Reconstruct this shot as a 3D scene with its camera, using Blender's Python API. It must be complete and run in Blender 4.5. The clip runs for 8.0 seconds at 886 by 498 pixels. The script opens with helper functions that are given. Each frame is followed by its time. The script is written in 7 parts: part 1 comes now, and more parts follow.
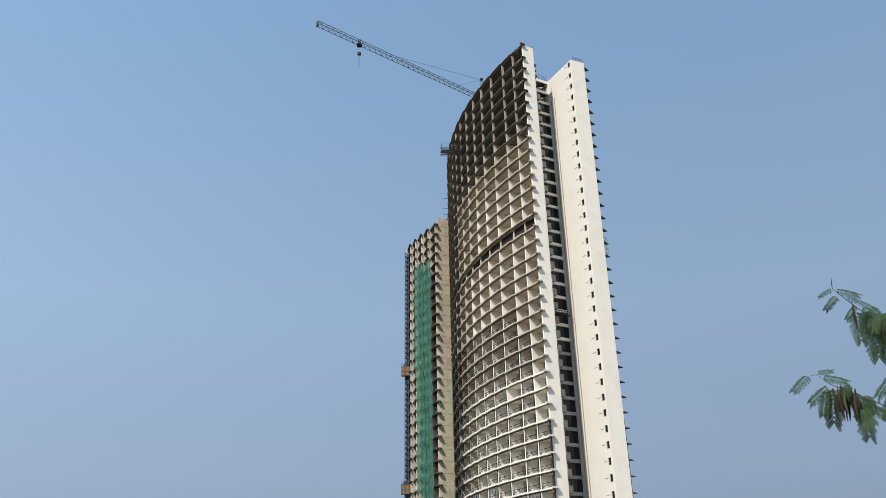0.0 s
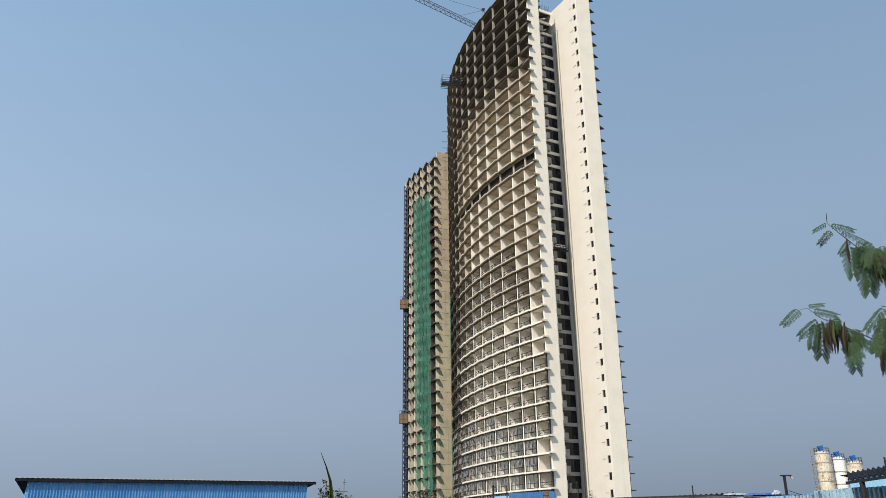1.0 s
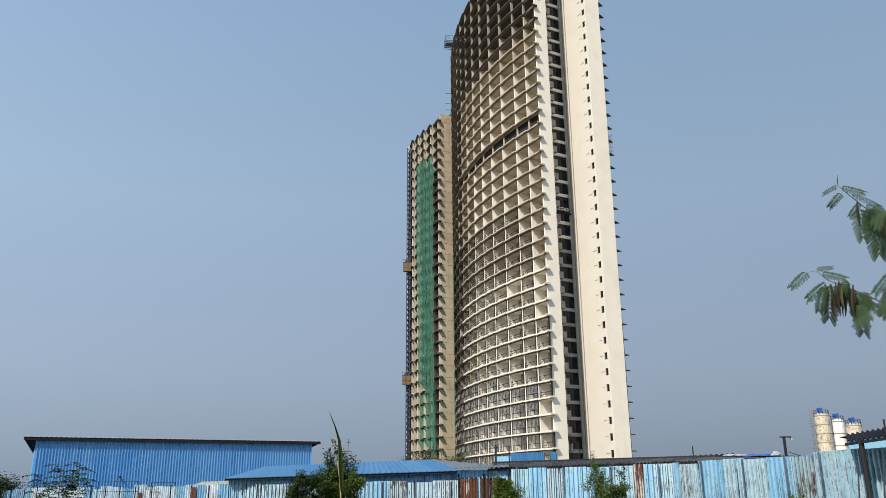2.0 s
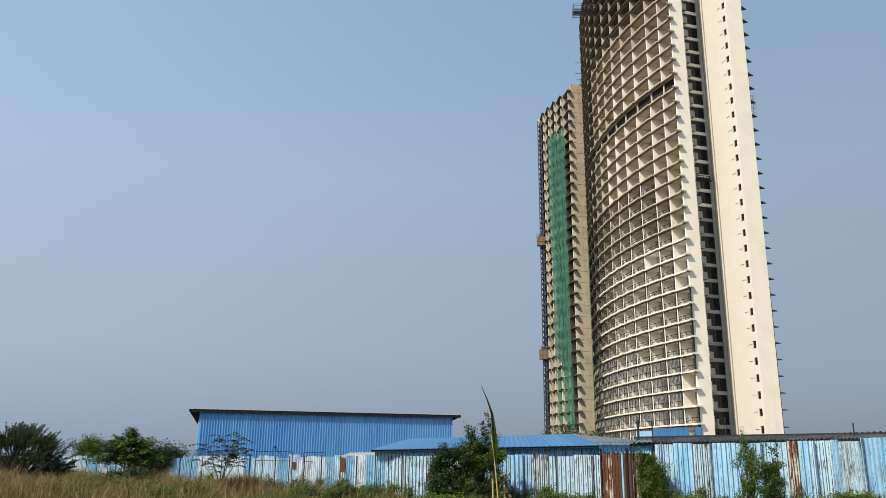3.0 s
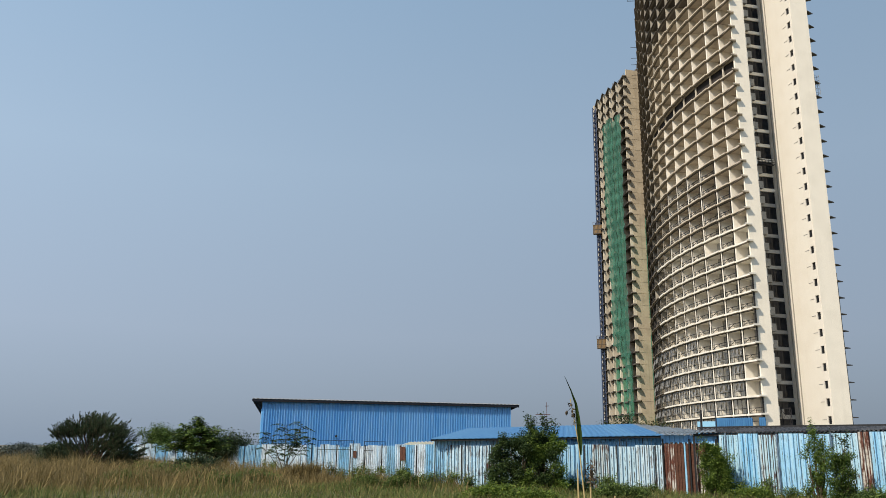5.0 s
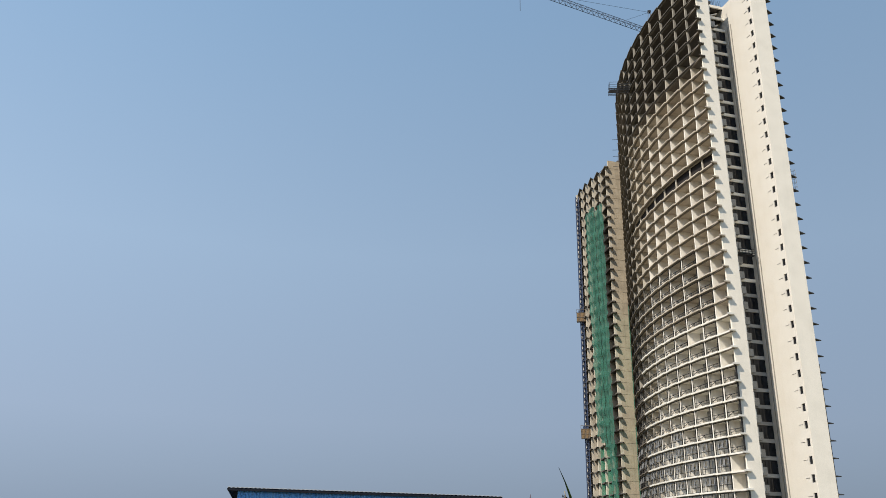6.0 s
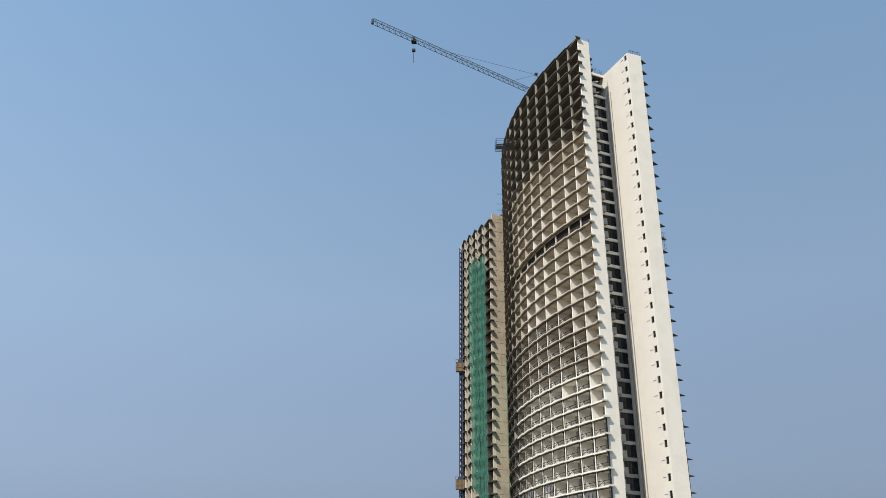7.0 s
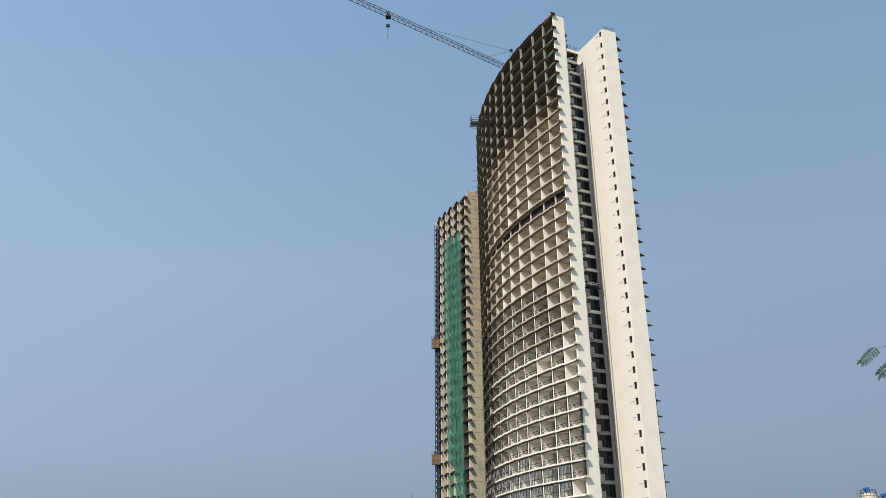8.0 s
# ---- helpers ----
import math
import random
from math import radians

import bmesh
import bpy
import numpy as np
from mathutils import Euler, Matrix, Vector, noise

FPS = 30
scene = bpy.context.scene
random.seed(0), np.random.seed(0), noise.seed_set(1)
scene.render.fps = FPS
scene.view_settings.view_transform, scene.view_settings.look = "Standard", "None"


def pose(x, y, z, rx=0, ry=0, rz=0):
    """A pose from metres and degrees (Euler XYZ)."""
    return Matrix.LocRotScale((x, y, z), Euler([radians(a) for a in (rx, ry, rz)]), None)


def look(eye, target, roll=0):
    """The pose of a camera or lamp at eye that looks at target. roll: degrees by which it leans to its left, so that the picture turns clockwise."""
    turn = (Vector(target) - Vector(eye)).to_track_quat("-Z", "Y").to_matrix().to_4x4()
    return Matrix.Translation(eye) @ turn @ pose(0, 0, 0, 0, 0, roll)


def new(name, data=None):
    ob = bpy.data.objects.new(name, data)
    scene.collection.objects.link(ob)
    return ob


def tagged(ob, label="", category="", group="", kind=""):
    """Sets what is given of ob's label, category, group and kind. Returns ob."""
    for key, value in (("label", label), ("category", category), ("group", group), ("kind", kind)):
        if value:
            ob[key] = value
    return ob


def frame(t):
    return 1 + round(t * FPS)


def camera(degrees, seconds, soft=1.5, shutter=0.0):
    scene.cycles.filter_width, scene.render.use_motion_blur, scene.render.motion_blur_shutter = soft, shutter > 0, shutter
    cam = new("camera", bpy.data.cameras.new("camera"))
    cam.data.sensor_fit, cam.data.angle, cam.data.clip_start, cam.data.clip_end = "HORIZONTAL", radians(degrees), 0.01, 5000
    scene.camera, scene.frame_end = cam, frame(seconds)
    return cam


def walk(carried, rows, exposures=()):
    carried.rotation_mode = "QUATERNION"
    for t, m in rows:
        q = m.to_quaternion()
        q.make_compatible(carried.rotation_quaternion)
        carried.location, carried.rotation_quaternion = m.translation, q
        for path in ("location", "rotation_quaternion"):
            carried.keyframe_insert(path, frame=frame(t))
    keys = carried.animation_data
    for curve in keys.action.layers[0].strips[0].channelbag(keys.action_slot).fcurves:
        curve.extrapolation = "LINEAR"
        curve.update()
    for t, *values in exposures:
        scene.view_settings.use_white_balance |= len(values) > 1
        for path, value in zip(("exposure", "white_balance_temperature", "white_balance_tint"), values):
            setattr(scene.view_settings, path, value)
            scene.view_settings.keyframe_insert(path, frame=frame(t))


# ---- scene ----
# the camera is held by hand at eye height on the verge of a field; it tilts down from the towers, turns aside and tilts up again
EYE = 1.6
PATH = [
    (0.0, 0.090, 0.010, 0.013, 114.460, 1.084, 0.010),
    (0.5, 0.115, 0.013, 0.006, 110.894, 0.986, 0.020),
    (1.0, 0.114, 0.023, -0.001, 109.709, 0.613, -0.247),
    (1.2, 0.113, 0.027, -0.001, 109.280, 0.560, -0.260),
    (2.3, 0.084, 0.046, 0.001, 106.287, 0.213, 0.216),
    (2.5, 0.077, 0.044, 0.004, 105.901, 0.034, 3.350),
    (3.0, 0.046, 0.025, -0.003, 105.231, -0.534, 9.618),
    (3.5, 0.031, 0.009, -0.002, 105.262, -0.507, 12.257),
    (4.0, 0.011, -0.007, -0.002, 105.786, -0.811, 14.193),
    (4.2, 0.000, -0.008, -0.002, 105.833, -0.512, 14.964),
    (5.3, -0.070, -0.020, -0.004, 104.190, -0.930, 12.985),
    (5.5, -0.082, -0.022, -0.004, 104.440, -0.945, 12.675),
    (5.8, -0.078, -0.023, -0.003, 106.474, -0.998, 12.347),
    (6.0, -0.084, -0.023, -0.003, 110.666, -1.252, 12.272),
    (6.1, -0.085, -0.022, -0.003, 112.692, -1.563, 12.199),
    (6.5, -0.084, -0.020, -0.003, 114.432, -1.784, 8.219),
    (7.0, -0.088, -0.016, -0.003, 114.183, -0.477, 3.553),
    (7.5, -0.097, -0.011, -0.001, 112.842, 0.038, 2.157),
    (8.0, -0.095, -0.010, 0.002, 112.529, 0.397, 1.991),
]
EXPOSURES = [(0.0, -0.01, 6450, 10), (1.0, 0.02, 6750, 10), (2.5, 0.03, 6950, 10), (3.5, 0.08, 7250, 10), (4.2, 0.08, 7200, 10), (5.5, -0.06, 6950, 10), (6.5, -0.04, 6500, 10), (7.0, -0.07, 6450, 10), (8.0, -0.03, 6600, 10)]
cam = camera(58.31, 8.0, soft=0.55)
walk(cam, [(t, pose(x, y, z + EYE, a, b, c)) for t, x, y, z, a, b, c in PATH], exposures=EXPOSURES)

# ---- light: a hazy afternoon, the sun high on the left and a little behind the camera ----
SUN = Vector((-0.585, -0.815, 0.90)).normalized()
world = bpy.data.worlds.new("sky")
scene.world = world
world.use_nodes = True
wn, wl = world.node_tree.nodes, world.node_tree.links
sky = wn.new("ShaderNodeTexSky")
sky.sky_type = "NISHITA"
sky.sun_disc = False
sky.sun_elevation = math.asin(SUN.z)
sky.sun_rotation = math.atan2(SUN.x, SUN.y)
sky.air_density, sky.dust_density, sky.ozone_density = 1.0, 3.0, 2.5
# haze: the clear sky is veiled by a pale blue that greys towards the horizon and brightens towards the sun
background = wn["Background"]
coord = wn.new("ShaderNodeTexCoord")
split = wn.new("ShaderNodeSeparateXYZ")
wl.new(coord.outputs["Generated"], split.inputs[0])
veil = wn.new("ShaderNodeValToRGB")
while len(veil.color_ramp.elements) < 5:
    veil.color_ramp.elements.new(0.5)
for e, (at, c) in zip(veil.color_ramp.elements, ((0.0, (0.203, 0.273, 0.382)), (0.14, (0.282, 0.368, 0.508)), (0.34, (0.296, 0.418, 0.585)),
                                                 (0.60, (0.225, 0.366, 0.560)), (1.0, (0.15, 0.28, 0.50)))):
    e.position, e.color = at, (*c, 1)
wl.new(split.outputs["Z"], veil.inputs["Fac"])
toward = wn.new("ShaderNodeVectorMath")
toward.operation = "DOT_PRODUCT"
toward.inputs[1].default_value = Vector((SUN.x, SUN.y, 0)).normalized()
wl.new(coord.outputs["Generated"], toward.inputs[0])
glow = wn.new("ShaderNodeMapRange")
glow.inputs["From Min"].default_value, glow.inputs["From Max"].default_value = -1.0, 1.0
glow.inputs["To Min"].default_value, glow.inputs["To Max"].default_value = 1.05, 2.1
wl.new(toward.outputs["Value"], glow.inputs["Value"])
veiled = wn.new("ShaderNodeVectorMath")
veiled.operation = "SCALE"
wl.new(veil.outputs["Color"], veiled.inputs[0])
wl.new(glow.outputs["Result"], veiled.inputs["Scale"])
clear = wn.new("ShaderNodeVectorMath")
clear.operation = "SCALE"
clear.inputs["Scale"].default_value = 0.075
wl.new(sky.outputs["Color"], clear.inputs[0])
blend = wn.new("ShaderNodeMix")
blend.data_type = "RGBA"
blend.inputs[0].default_value = 0.8
wl.new(clear.outputs["Vector"], blend.inputs[6])
wl.new(veiled.outputs["Vector"], blend.inputs[7])
wl.new(blend.outputs[2], background.inputs["Color"])
background.inputs["Strength"].default_value = 1.0

lamp = bpy.data.lights.new("sun", "SUN")
lamp.energy, lamp.angle, lamp.color = 5.1, radians(0.6), (1.0, 0.92, 0.80)
sun = new("sun", lamp)
sun.matrix_world = look(SUN * 300, (0, 0, 0))
scene.view_settings.exposure = 0.0


# ---- materials ----
def nodes_of(name):
    m = bpy.data.materials.new(name)
    m.use_nodes = True
    return m, m.node_tree.nodes, m.node_tree.links, m.node_tree.nodes["Principled BSDF"]


def place(n, l, scale=(1, 1, 1), world_space=True):
    """Object-independent position in metres, or the mesh's own, stretched by scale and shifted at random for each object."""
    mapping = n.new("ShaderNodeMapping")
    mapping.inputs["Scale"].default_value = scale
    if world_space:
        l.new(n.new("ShaderNodeNewGeometry").outputs["Position"], mapping.inputs["Vector"])
    else:
        l.new(n.new("ShaderNodeTexCoord").outputs["Object"], mapping.inputs["Vector"])
        shift = n.new("ShaderNodeMath")
        shift.operation = "MULTIPLY"
        shift.inputs[1].default_value = 37.0
        l.new(n.new("ShaderNodeObjectInfo").outputs["Random"], shift.inputs[0])
        l.new(shift.outputs[0], mapping.inputs["Location"])
    return mapping.outputs["Vector"]


def noise_of(n, l, vector, scale, detail=4.0, rough=0.55):
    t = n.new("ShaderNodeTexNoise")
    t.inputs["Scale"].default_value, t.inputs["Detail"].default_value, t.inputs["Roughness"].default_value = scale, detail, rough
    l.new(vector, t.inputs["Vector"])
    return t.outputs["Fac"]


def ramp(n, l, fac, stops):
    r = n.new("ShaderNodeValToRGB")
    while len(r.color_ramp.elements) < len(stops):
        r.color_ramp.elements.new(0.5)
    for e, (at, c) in zip(r.color_ramp.elements, stops):
        e.position, e.color = at, (*c, 1)
    l.new(fac, r.inputs["Fac"])
    return r.outputs["Color"]


def mixed(n, l, a, b, fac, kind="MIX"):
    m = n.new("ShaderNodeMix")
    m.data_type, m.blend_type = "RGBA", kind
    for socket, v in ((m.inputs[6], a), (m.inputs[7], b)):
        if isinstance(v, tuple):
            socket.default_value = (*v, 1)
        else:
            l.new(v, socket)
    if isinstance(fac, float):
        m.inputs[0].default_value = fac
    else:
        l.new(fac, m.inputs[0])
    return m.outputs[2]


def bump(n, l, height, bsdf, strength=0.3, distance=0.02):
    b = n.new("ShaderNodeBump")
    b.inputs["Strength"].default_value, b.inputs["Distance"].default_value = strength, distance
    l.new(height, b.inputs["Height"])
    l.new(b.outputs["Normal"], bsdf.inputs["Normal"])


def plaster(name, base, stain, amount=0.5, rough=0.85, streak=0.25, vary=0.0):
    """Painted or bare masonry: broad blotches, rain streaks that run down, fine grain."""
    m, n, l, b = nodes_of(name)
    v = place(n, l)
    blot = noise_of(n, l, v, 0.35, 5)
    run = noise_of(n, l, place(n, l, (1.6, 1.6, 0.06)), 1.0, 5)
    grain = noise_of(n, l, v, 9.0, 3)
    c = mixed(n, l, base, stain, ramp(n, l, blot, [(0.42, (0, 0, 0)), (0.75, (amount,) * 3)]))
    c = mixed(n, l, c, stain, ramp(n, l, run, [(0.55, (0, 0, 0)), (0.8, (streak,) * 3)]))
    c = mixed(n, l, c, ramp(n, l, grain, [(0.3, (0.86,) * 3), (0.7, (1.06,) * 3)]), 0.6, "MULTIPLY")
    if vary:
        r = n.new("ShaderNodeObjectInfo").outputs["Random"]
        c = mixed(n, l, c, ramp(n, l, r, [(0.0, (1 - vary,) * 3), (1.0, (1, 1, 1))]), 1.0, "MULTIPLY")
    l.new(c, b.inputs["Base Color"])
    b.inputs["Roughness"].default_value = rough
    bump(n, l, grain, b, 0.25, 0.02)
    return m


def metal_sheet(name, base, faded, rust=(0.055, 0.024, 0.016), rust_at=0.66, rough=0.5, metal=0.25, fade=0.5, seam=0.0, rib=0.2, fold_dark_at=0.5, spec=0.4, dash=(3.0, 3.0, 1.3)):
    """Painted steel sheet: faded patches, rust that runs down in streaks, a tint of its own for each sheet."""
    m, n, l, b = nodes_of(name)
    own = place(n, l, (1, 1, 1), False)
    streaks = noise_of(n, l, place(n, l, (13.0, 13.0, 1.6), False), 1.0, 5, 0.7)
    patch = noise_of(n, l, own, 1.3, 4)
    fine = noise_of(n, l, own, 14.0, 4)
    r = n.new("ShaderNodeObjectInfo").outputs["Random"]
    c = mixed(n, l, base, faded, ramp(n, l, r, [(0.25, (0, 0, 0)), (0.85, (fade,) * 3)]))
    c = mixed(n, l, c, faded, ramp(n, l, noise_of(n, l, place(n, l, (5, 5, 0.35), False), 1.0, 3), [(0.45, (0, 0, 0)), (0.62, (0.75,) * 3)]))
    c = mixed(n, l, c, ramp(n, l, fine, [(0.3, (0.8,) * 3), (0.7, (1.08,) * 3)]), 0.7, "MULTIPLY")
    add = n.new("ShaderNodeMath")
    add.operation = "MULTIPLY_ADD"
    l.new(patch, add.inputs[0])
    add.inputs[1].default_value = 0.45
    half = n.new("ShaderNodeMath")
    half.operation = "MULTIPLY"
    half.inputs[1].default_value = 0.6
    l.new(streaks, half.inputs[0])
    l.new(half.outputs[0], add.inputs[2])
    # rust in patches along the rib folds, with the folds' shadow painted in
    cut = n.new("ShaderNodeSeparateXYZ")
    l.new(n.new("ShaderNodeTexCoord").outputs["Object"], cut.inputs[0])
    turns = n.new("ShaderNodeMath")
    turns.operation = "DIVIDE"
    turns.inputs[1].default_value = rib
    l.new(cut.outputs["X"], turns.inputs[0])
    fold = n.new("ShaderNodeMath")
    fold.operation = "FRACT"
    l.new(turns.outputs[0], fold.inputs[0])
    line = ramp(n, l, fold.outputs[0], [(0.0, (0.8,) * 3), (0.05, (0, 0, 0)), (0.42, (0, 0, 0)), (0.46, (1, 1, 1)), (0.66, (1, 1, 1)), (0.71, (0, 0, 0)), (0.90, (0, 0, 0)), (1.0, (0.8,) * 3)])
    fold_dark = ramp(n, l, noise_of(n, l, place(n, l, dash, False), 1.0, 6, 0.8), [(fold_dark_at, (0, 0, 0)), (fold_dark_at + 0.05, (seam,) * 3)])
    c = mixed(n, l, c, tuple(x * 0.6 for x in rust), mixed(n, l, line, fold_dark, 1.0, "MULTIPLY"))
    mask = ramp(n, l, add.outputs[0], [(rust_at - 0.04, (0, 0, 0)), (rust_at + 0.05, (1, 1, 1))])
    rusty = ramp(n, l, fine, [(0.35, rust), (0.7, tuple(min(1, x * 2.6) for x in rust))])
    c = mixed(n, l, c, rusty, mask)
    l.new(c, b.inputs["Base Color"])
    b.inputs["Metallic"].default_value, b.inputs["Specular IOR Level"].default_value = metal, spec
    l.new(ramp(n, l, mask, [(0.0, (rough,) * 3), (1.0, (0.9,) * 3)]), b.inputs["Roughness"])
    bump(n, l, fine, b, 0.15, 0.01)
    return m


def plain(name, base, rough=0.6, metal=0.0, dark=0.7, scale=6.0):
    """A surface of one colour, with a little wear."""
    m, n, l, b = nodes_of(name)
    f = noise_of(n, l, place(n, l), scale, 4)
    l.new(mixed(n, l, base, ramp(n, l, f, [(0.3, (dark,) * 3), (0.7, (1.05,) * 3)]), 1.0, "MULTIPLY"), b.inputs["Base Color"])
    b.inputs["Roughness"].default_value, b.inputs["Metallic"].default_value = rough, metal
    b.inputs["Specular IOR Level"].default_value = 0.25
    return m


def foliage(name, dark, light, through_light=0.25):
    """Leaves: each leaf its own tint between dark and light, a little light passing through."""
    m, n, l, b = nodes_of(name)
    r = n.new("ShaderNodeNewGeometry").outputs["Random Per Island"]
    big = noise_of(n, l, place(n, l), 1.2, 3)
    c = mixed(n, l, ramp(n, l, r, [(0.0, dark), (0.85, light), (1.0, tuple(x * 1.25 for x in light))]),
              ramp(n, l, big, [(0.3, (0.7,) * 3), (0.7, (1.15,) * 3)]), 1.0, "MULTIPLY")
    l.new(c, b.inputs["Base Color"])
    b.inputs["Roughness"].default_value, b.inputs["Specular IOR Level"].default_value = 0.6, 0.2
    t = n.new("ShaderNodeBsdfTranslucent")
    l.new(c, t.inputs["Color"])
    mix = n.new("ShaderNodeMixShader")
    mix.inputs[0].default_value = through_light
    l.new(b.outputs[0], mix.inputs[1])
    l.new(t.outputs[0], mix.inputs[2])
    l.new(mix.outputs[0], n["Material Output"].inputs["Surface"])
    return m


def glass(name, tint, rough=0.05):
    m, n, l, b = nodes_of(name)
    f = noise_of(n, l, place(n, l), 0.8, 2)
    l.new(mixed(n, l, tint, ramp(n, l, f, [(0.35, (0.6,) * 3), (0.65, (1.2,) * 3)]), 1.0, "MULTIPLY"), b.inputs["Base Color"])
    b.inputs["Roughness"].default_value, b.inputs["Specular IOR Level"].default_value = rough, 0.3
    return m


def clear_glass(name, tint):
    """Thin clear glass: most light passes, the rest is mirrored."""
    m, n, l, b = nodes_of(name)
    t = n.new("ShaderNodeBsdfTransparent")
    t.inputs["Color"].default_value = (*tint, 1)
    g = n.new("ShaderNodeBsdfGlossy")
    g.inputs["Roughness"].default_value = 0.04
    w = n.new("ShaderNodeLayerWeight")
    w.inputs["Blend"].default_value = 0.5
    half = n.new("ShaderNodeMath")
    half.operation = "MULTIPLY_ADD"
    half.inputs[1].default_value, half.inputs[2].default_value = 0.07, 0.02
    l.new(w.outputs["Facing"], half.inputs[0])
    mix = n.new("ShaderNodeMixShader")
    l.new(half.outputs[0], mix.inputs[0])
    l.new(t.outputs[0], mix.inputs[1])
    l.new(g.outputs[0], mix.inputs[2])
    l.new(mix.outputs[0], n["Material Output"].inputs["Surface"])
    return m


# white raised, cream lowered: uneven sun on the walls is evened out in colour
WHITE = plaster("white paint", (0.87, 0.805, 0.69), (0.50, 0.46, 0.38), 0.22, 0.8, 0.14)
CREAM = plaster("cream paint", (0.63, 0.605, 0.555), (0.50, 0.45, 0.37), 0.25, 0.85, 0.16)
PANEL = plaster("cream plaster panel", (0.66, 0.60, 0.50), (0.30, 0.25, 0.19), 0.4, 0.85, 0.3, 0.22)
GREYPANEL = plaster("grey plaster panel", (0.40, 0.395, 0.375), (0.20, 0.19, 0.175), 0.45, 0.85, 0.3, 0.3)
FINCOAT = plaster("white fin plaster", (0.86, 0.82, 0.745), (0.40, 0.36, 0.29), 0.3, 0.85, 0.25)
SLABEDGE = plaster("painted slab", (0.76, 0.73, 0.66), (0.40, 0.35, 0.28), 0.35, 0.85, 0.3)
SLABMID = plaster("weathered slab", (0.54, 0.48, 0.40), (0.17, 0.125, 0.10), 0.5, 0.9, 0.45)
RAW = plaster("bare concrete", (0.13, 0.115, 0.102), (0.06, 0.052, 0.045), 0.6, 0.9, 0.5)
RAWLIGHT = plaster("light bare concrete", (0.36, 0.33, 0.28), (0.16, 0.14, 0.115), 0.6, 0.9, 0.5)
# near-black: the shade of the deep interiors is put into the colour
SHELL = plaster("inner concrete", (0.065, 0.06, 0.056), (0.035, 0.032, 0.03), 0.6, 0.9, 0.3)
SLOTDARK = plaster("brown black slot backing", (0.022, 0.016, 0.014), (0.012, 0.01, 0.009), 0.6, 0.9, 0.3)
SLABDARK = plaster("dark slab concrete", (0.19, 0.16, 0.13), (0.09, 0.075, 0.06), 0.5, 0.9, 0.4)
TAN = plaster("tan concrete", (0.55, 0.465, 0.345), (0.27, 0.225, 0.165), 0.6, 0.9, 0.7)
BEIGE = plaster("beige concrete", (0.70, 0.63, 0.51), (0.22, 0.18, 0.13), 0.6, 0.9, 0.5)
POSTSTEEL = plain("dark post steel", (0.03, 0.03, 0.034), 0.7, 0.3)
POSTGREY = plain("grey blue post steel", (0.13, 0.20, 0.29), 0.6, 0.2, 0.4)
DARKMETAL = plain("dark steel", (0.026, 0.027, 0.03), 0.65, 0.2)
SASH = plain("pale aluminium sash", (0.30, 0.305, 0.31), 0.5, 0.3)
CEMENT = plaster("grey cement render", (0.30, 0.285, 0.25), (0.17, 0.16, 0.14), 0.5, 0.9, 0.4)
FRAME = plain("dark window frame", (0.016, 0.015, 0.015), 0.7, 0.0)
PANE = clear_glass("window glass", (0.985, 0.99, 0.99))
DARKPANE = glass("dark window glass", (0.018, 0.02, 0.024), 0.12)
GREYBOX = plain("grey painted metal", (0.30, 0.30, 0.29), 0.5, 0.3)
FENCEBLUE = metal_sheet("faded blue fence sheet", (0.20, 0.48, 0.71), (0.40, 0.61, 0.75), rust_at=0.67, fade=0.35, seam=1.0, fold_dark_at=0.50)
YARDBLUE = metal_sheet("light blue shed sheet", (0.24, 0.50, 0.70), (0.30, 0.54, 0.72), rust_at=0.74, fade=0.3)
FENCEWORN = metal_sheet("worn pale blue fence sheet", (0.32, 0.55, 0.69), (0.50, 0.64, 0.71), rust=(0.05, 0.024, 0.018), rust_at=0.66, fade=0.7, seam=1.0, fold_dark_at=0.49, dash=(5.0, 5.0, 2.6))
EDGEGLINT = plain("pale roof edge glint", (0.52, 0.54, 0.56), 0.5, 0.3)
FENCEDASH = metal_sheet("bleached fence sheet with rusted folds", (0.40, 0.62, 0.77), (0.56, 0.70, 0.77), rust=(0.045, 0.019, 0.013), rust_at=0.60, fade=0.6, seam=1.0, fold_dark_at=0.445, dash=(5.0, 5.0, 2.6))
FENCEPALE = metal_sheet("bleached fence sheet", (0.47, 0.67, 0.82), (0.74, 0.81, 0.86), rust_at=0.685, fade=0.75, seam=1.0, fold_dark_at=0.485)
FENCERUST = metal_sheet("rusted fence sheet", (0.36, 0.58, 0.70), (0.56, 0.66, 0.69), rust=(0.042, 0.017, 0.012), rust_at=0.548, seam=1.0, fold_dark_at=0.36)
SHEDBLUE = metal_sheet("blue shed sheet", (0.092, 0.345, 0.69), (0.22, 0.47, 0.76), rust_at=0.80, fade=0.45, rough=0.4)
ROOFBLUE = metal_sheet("blue roof sheet", (0.04, 0.17, 0.38), (0.095, 0.26, 0.44), rust_at=0.78, fade=0.5, rough=0.6)
ROOFGREY = metal_sheet("grey blue roof sheet", (0.12, 0.165, 0.21), (0.20, 0.24, 0.28), rust_at=0.62, rough=0.45)
# near-black base: shadow along the lean-to's sheet edges is put into the colour
ROOFSHADED = metal_sheet("shaded dark grey roof sheet", (0.026, 0.028, 0.033), (0.13, 0.135, 0.145), rust_at=0.64, rough=0.7, metal=0.0, spec=0.15)
ROOFDARK = metal_sheet("dark roof sheet", (0.012, 0.014, 0.02), (0.022, 0.025, 0.034), rust_at=0.85, rough=0.85, metal=0.0, spec=0.08)
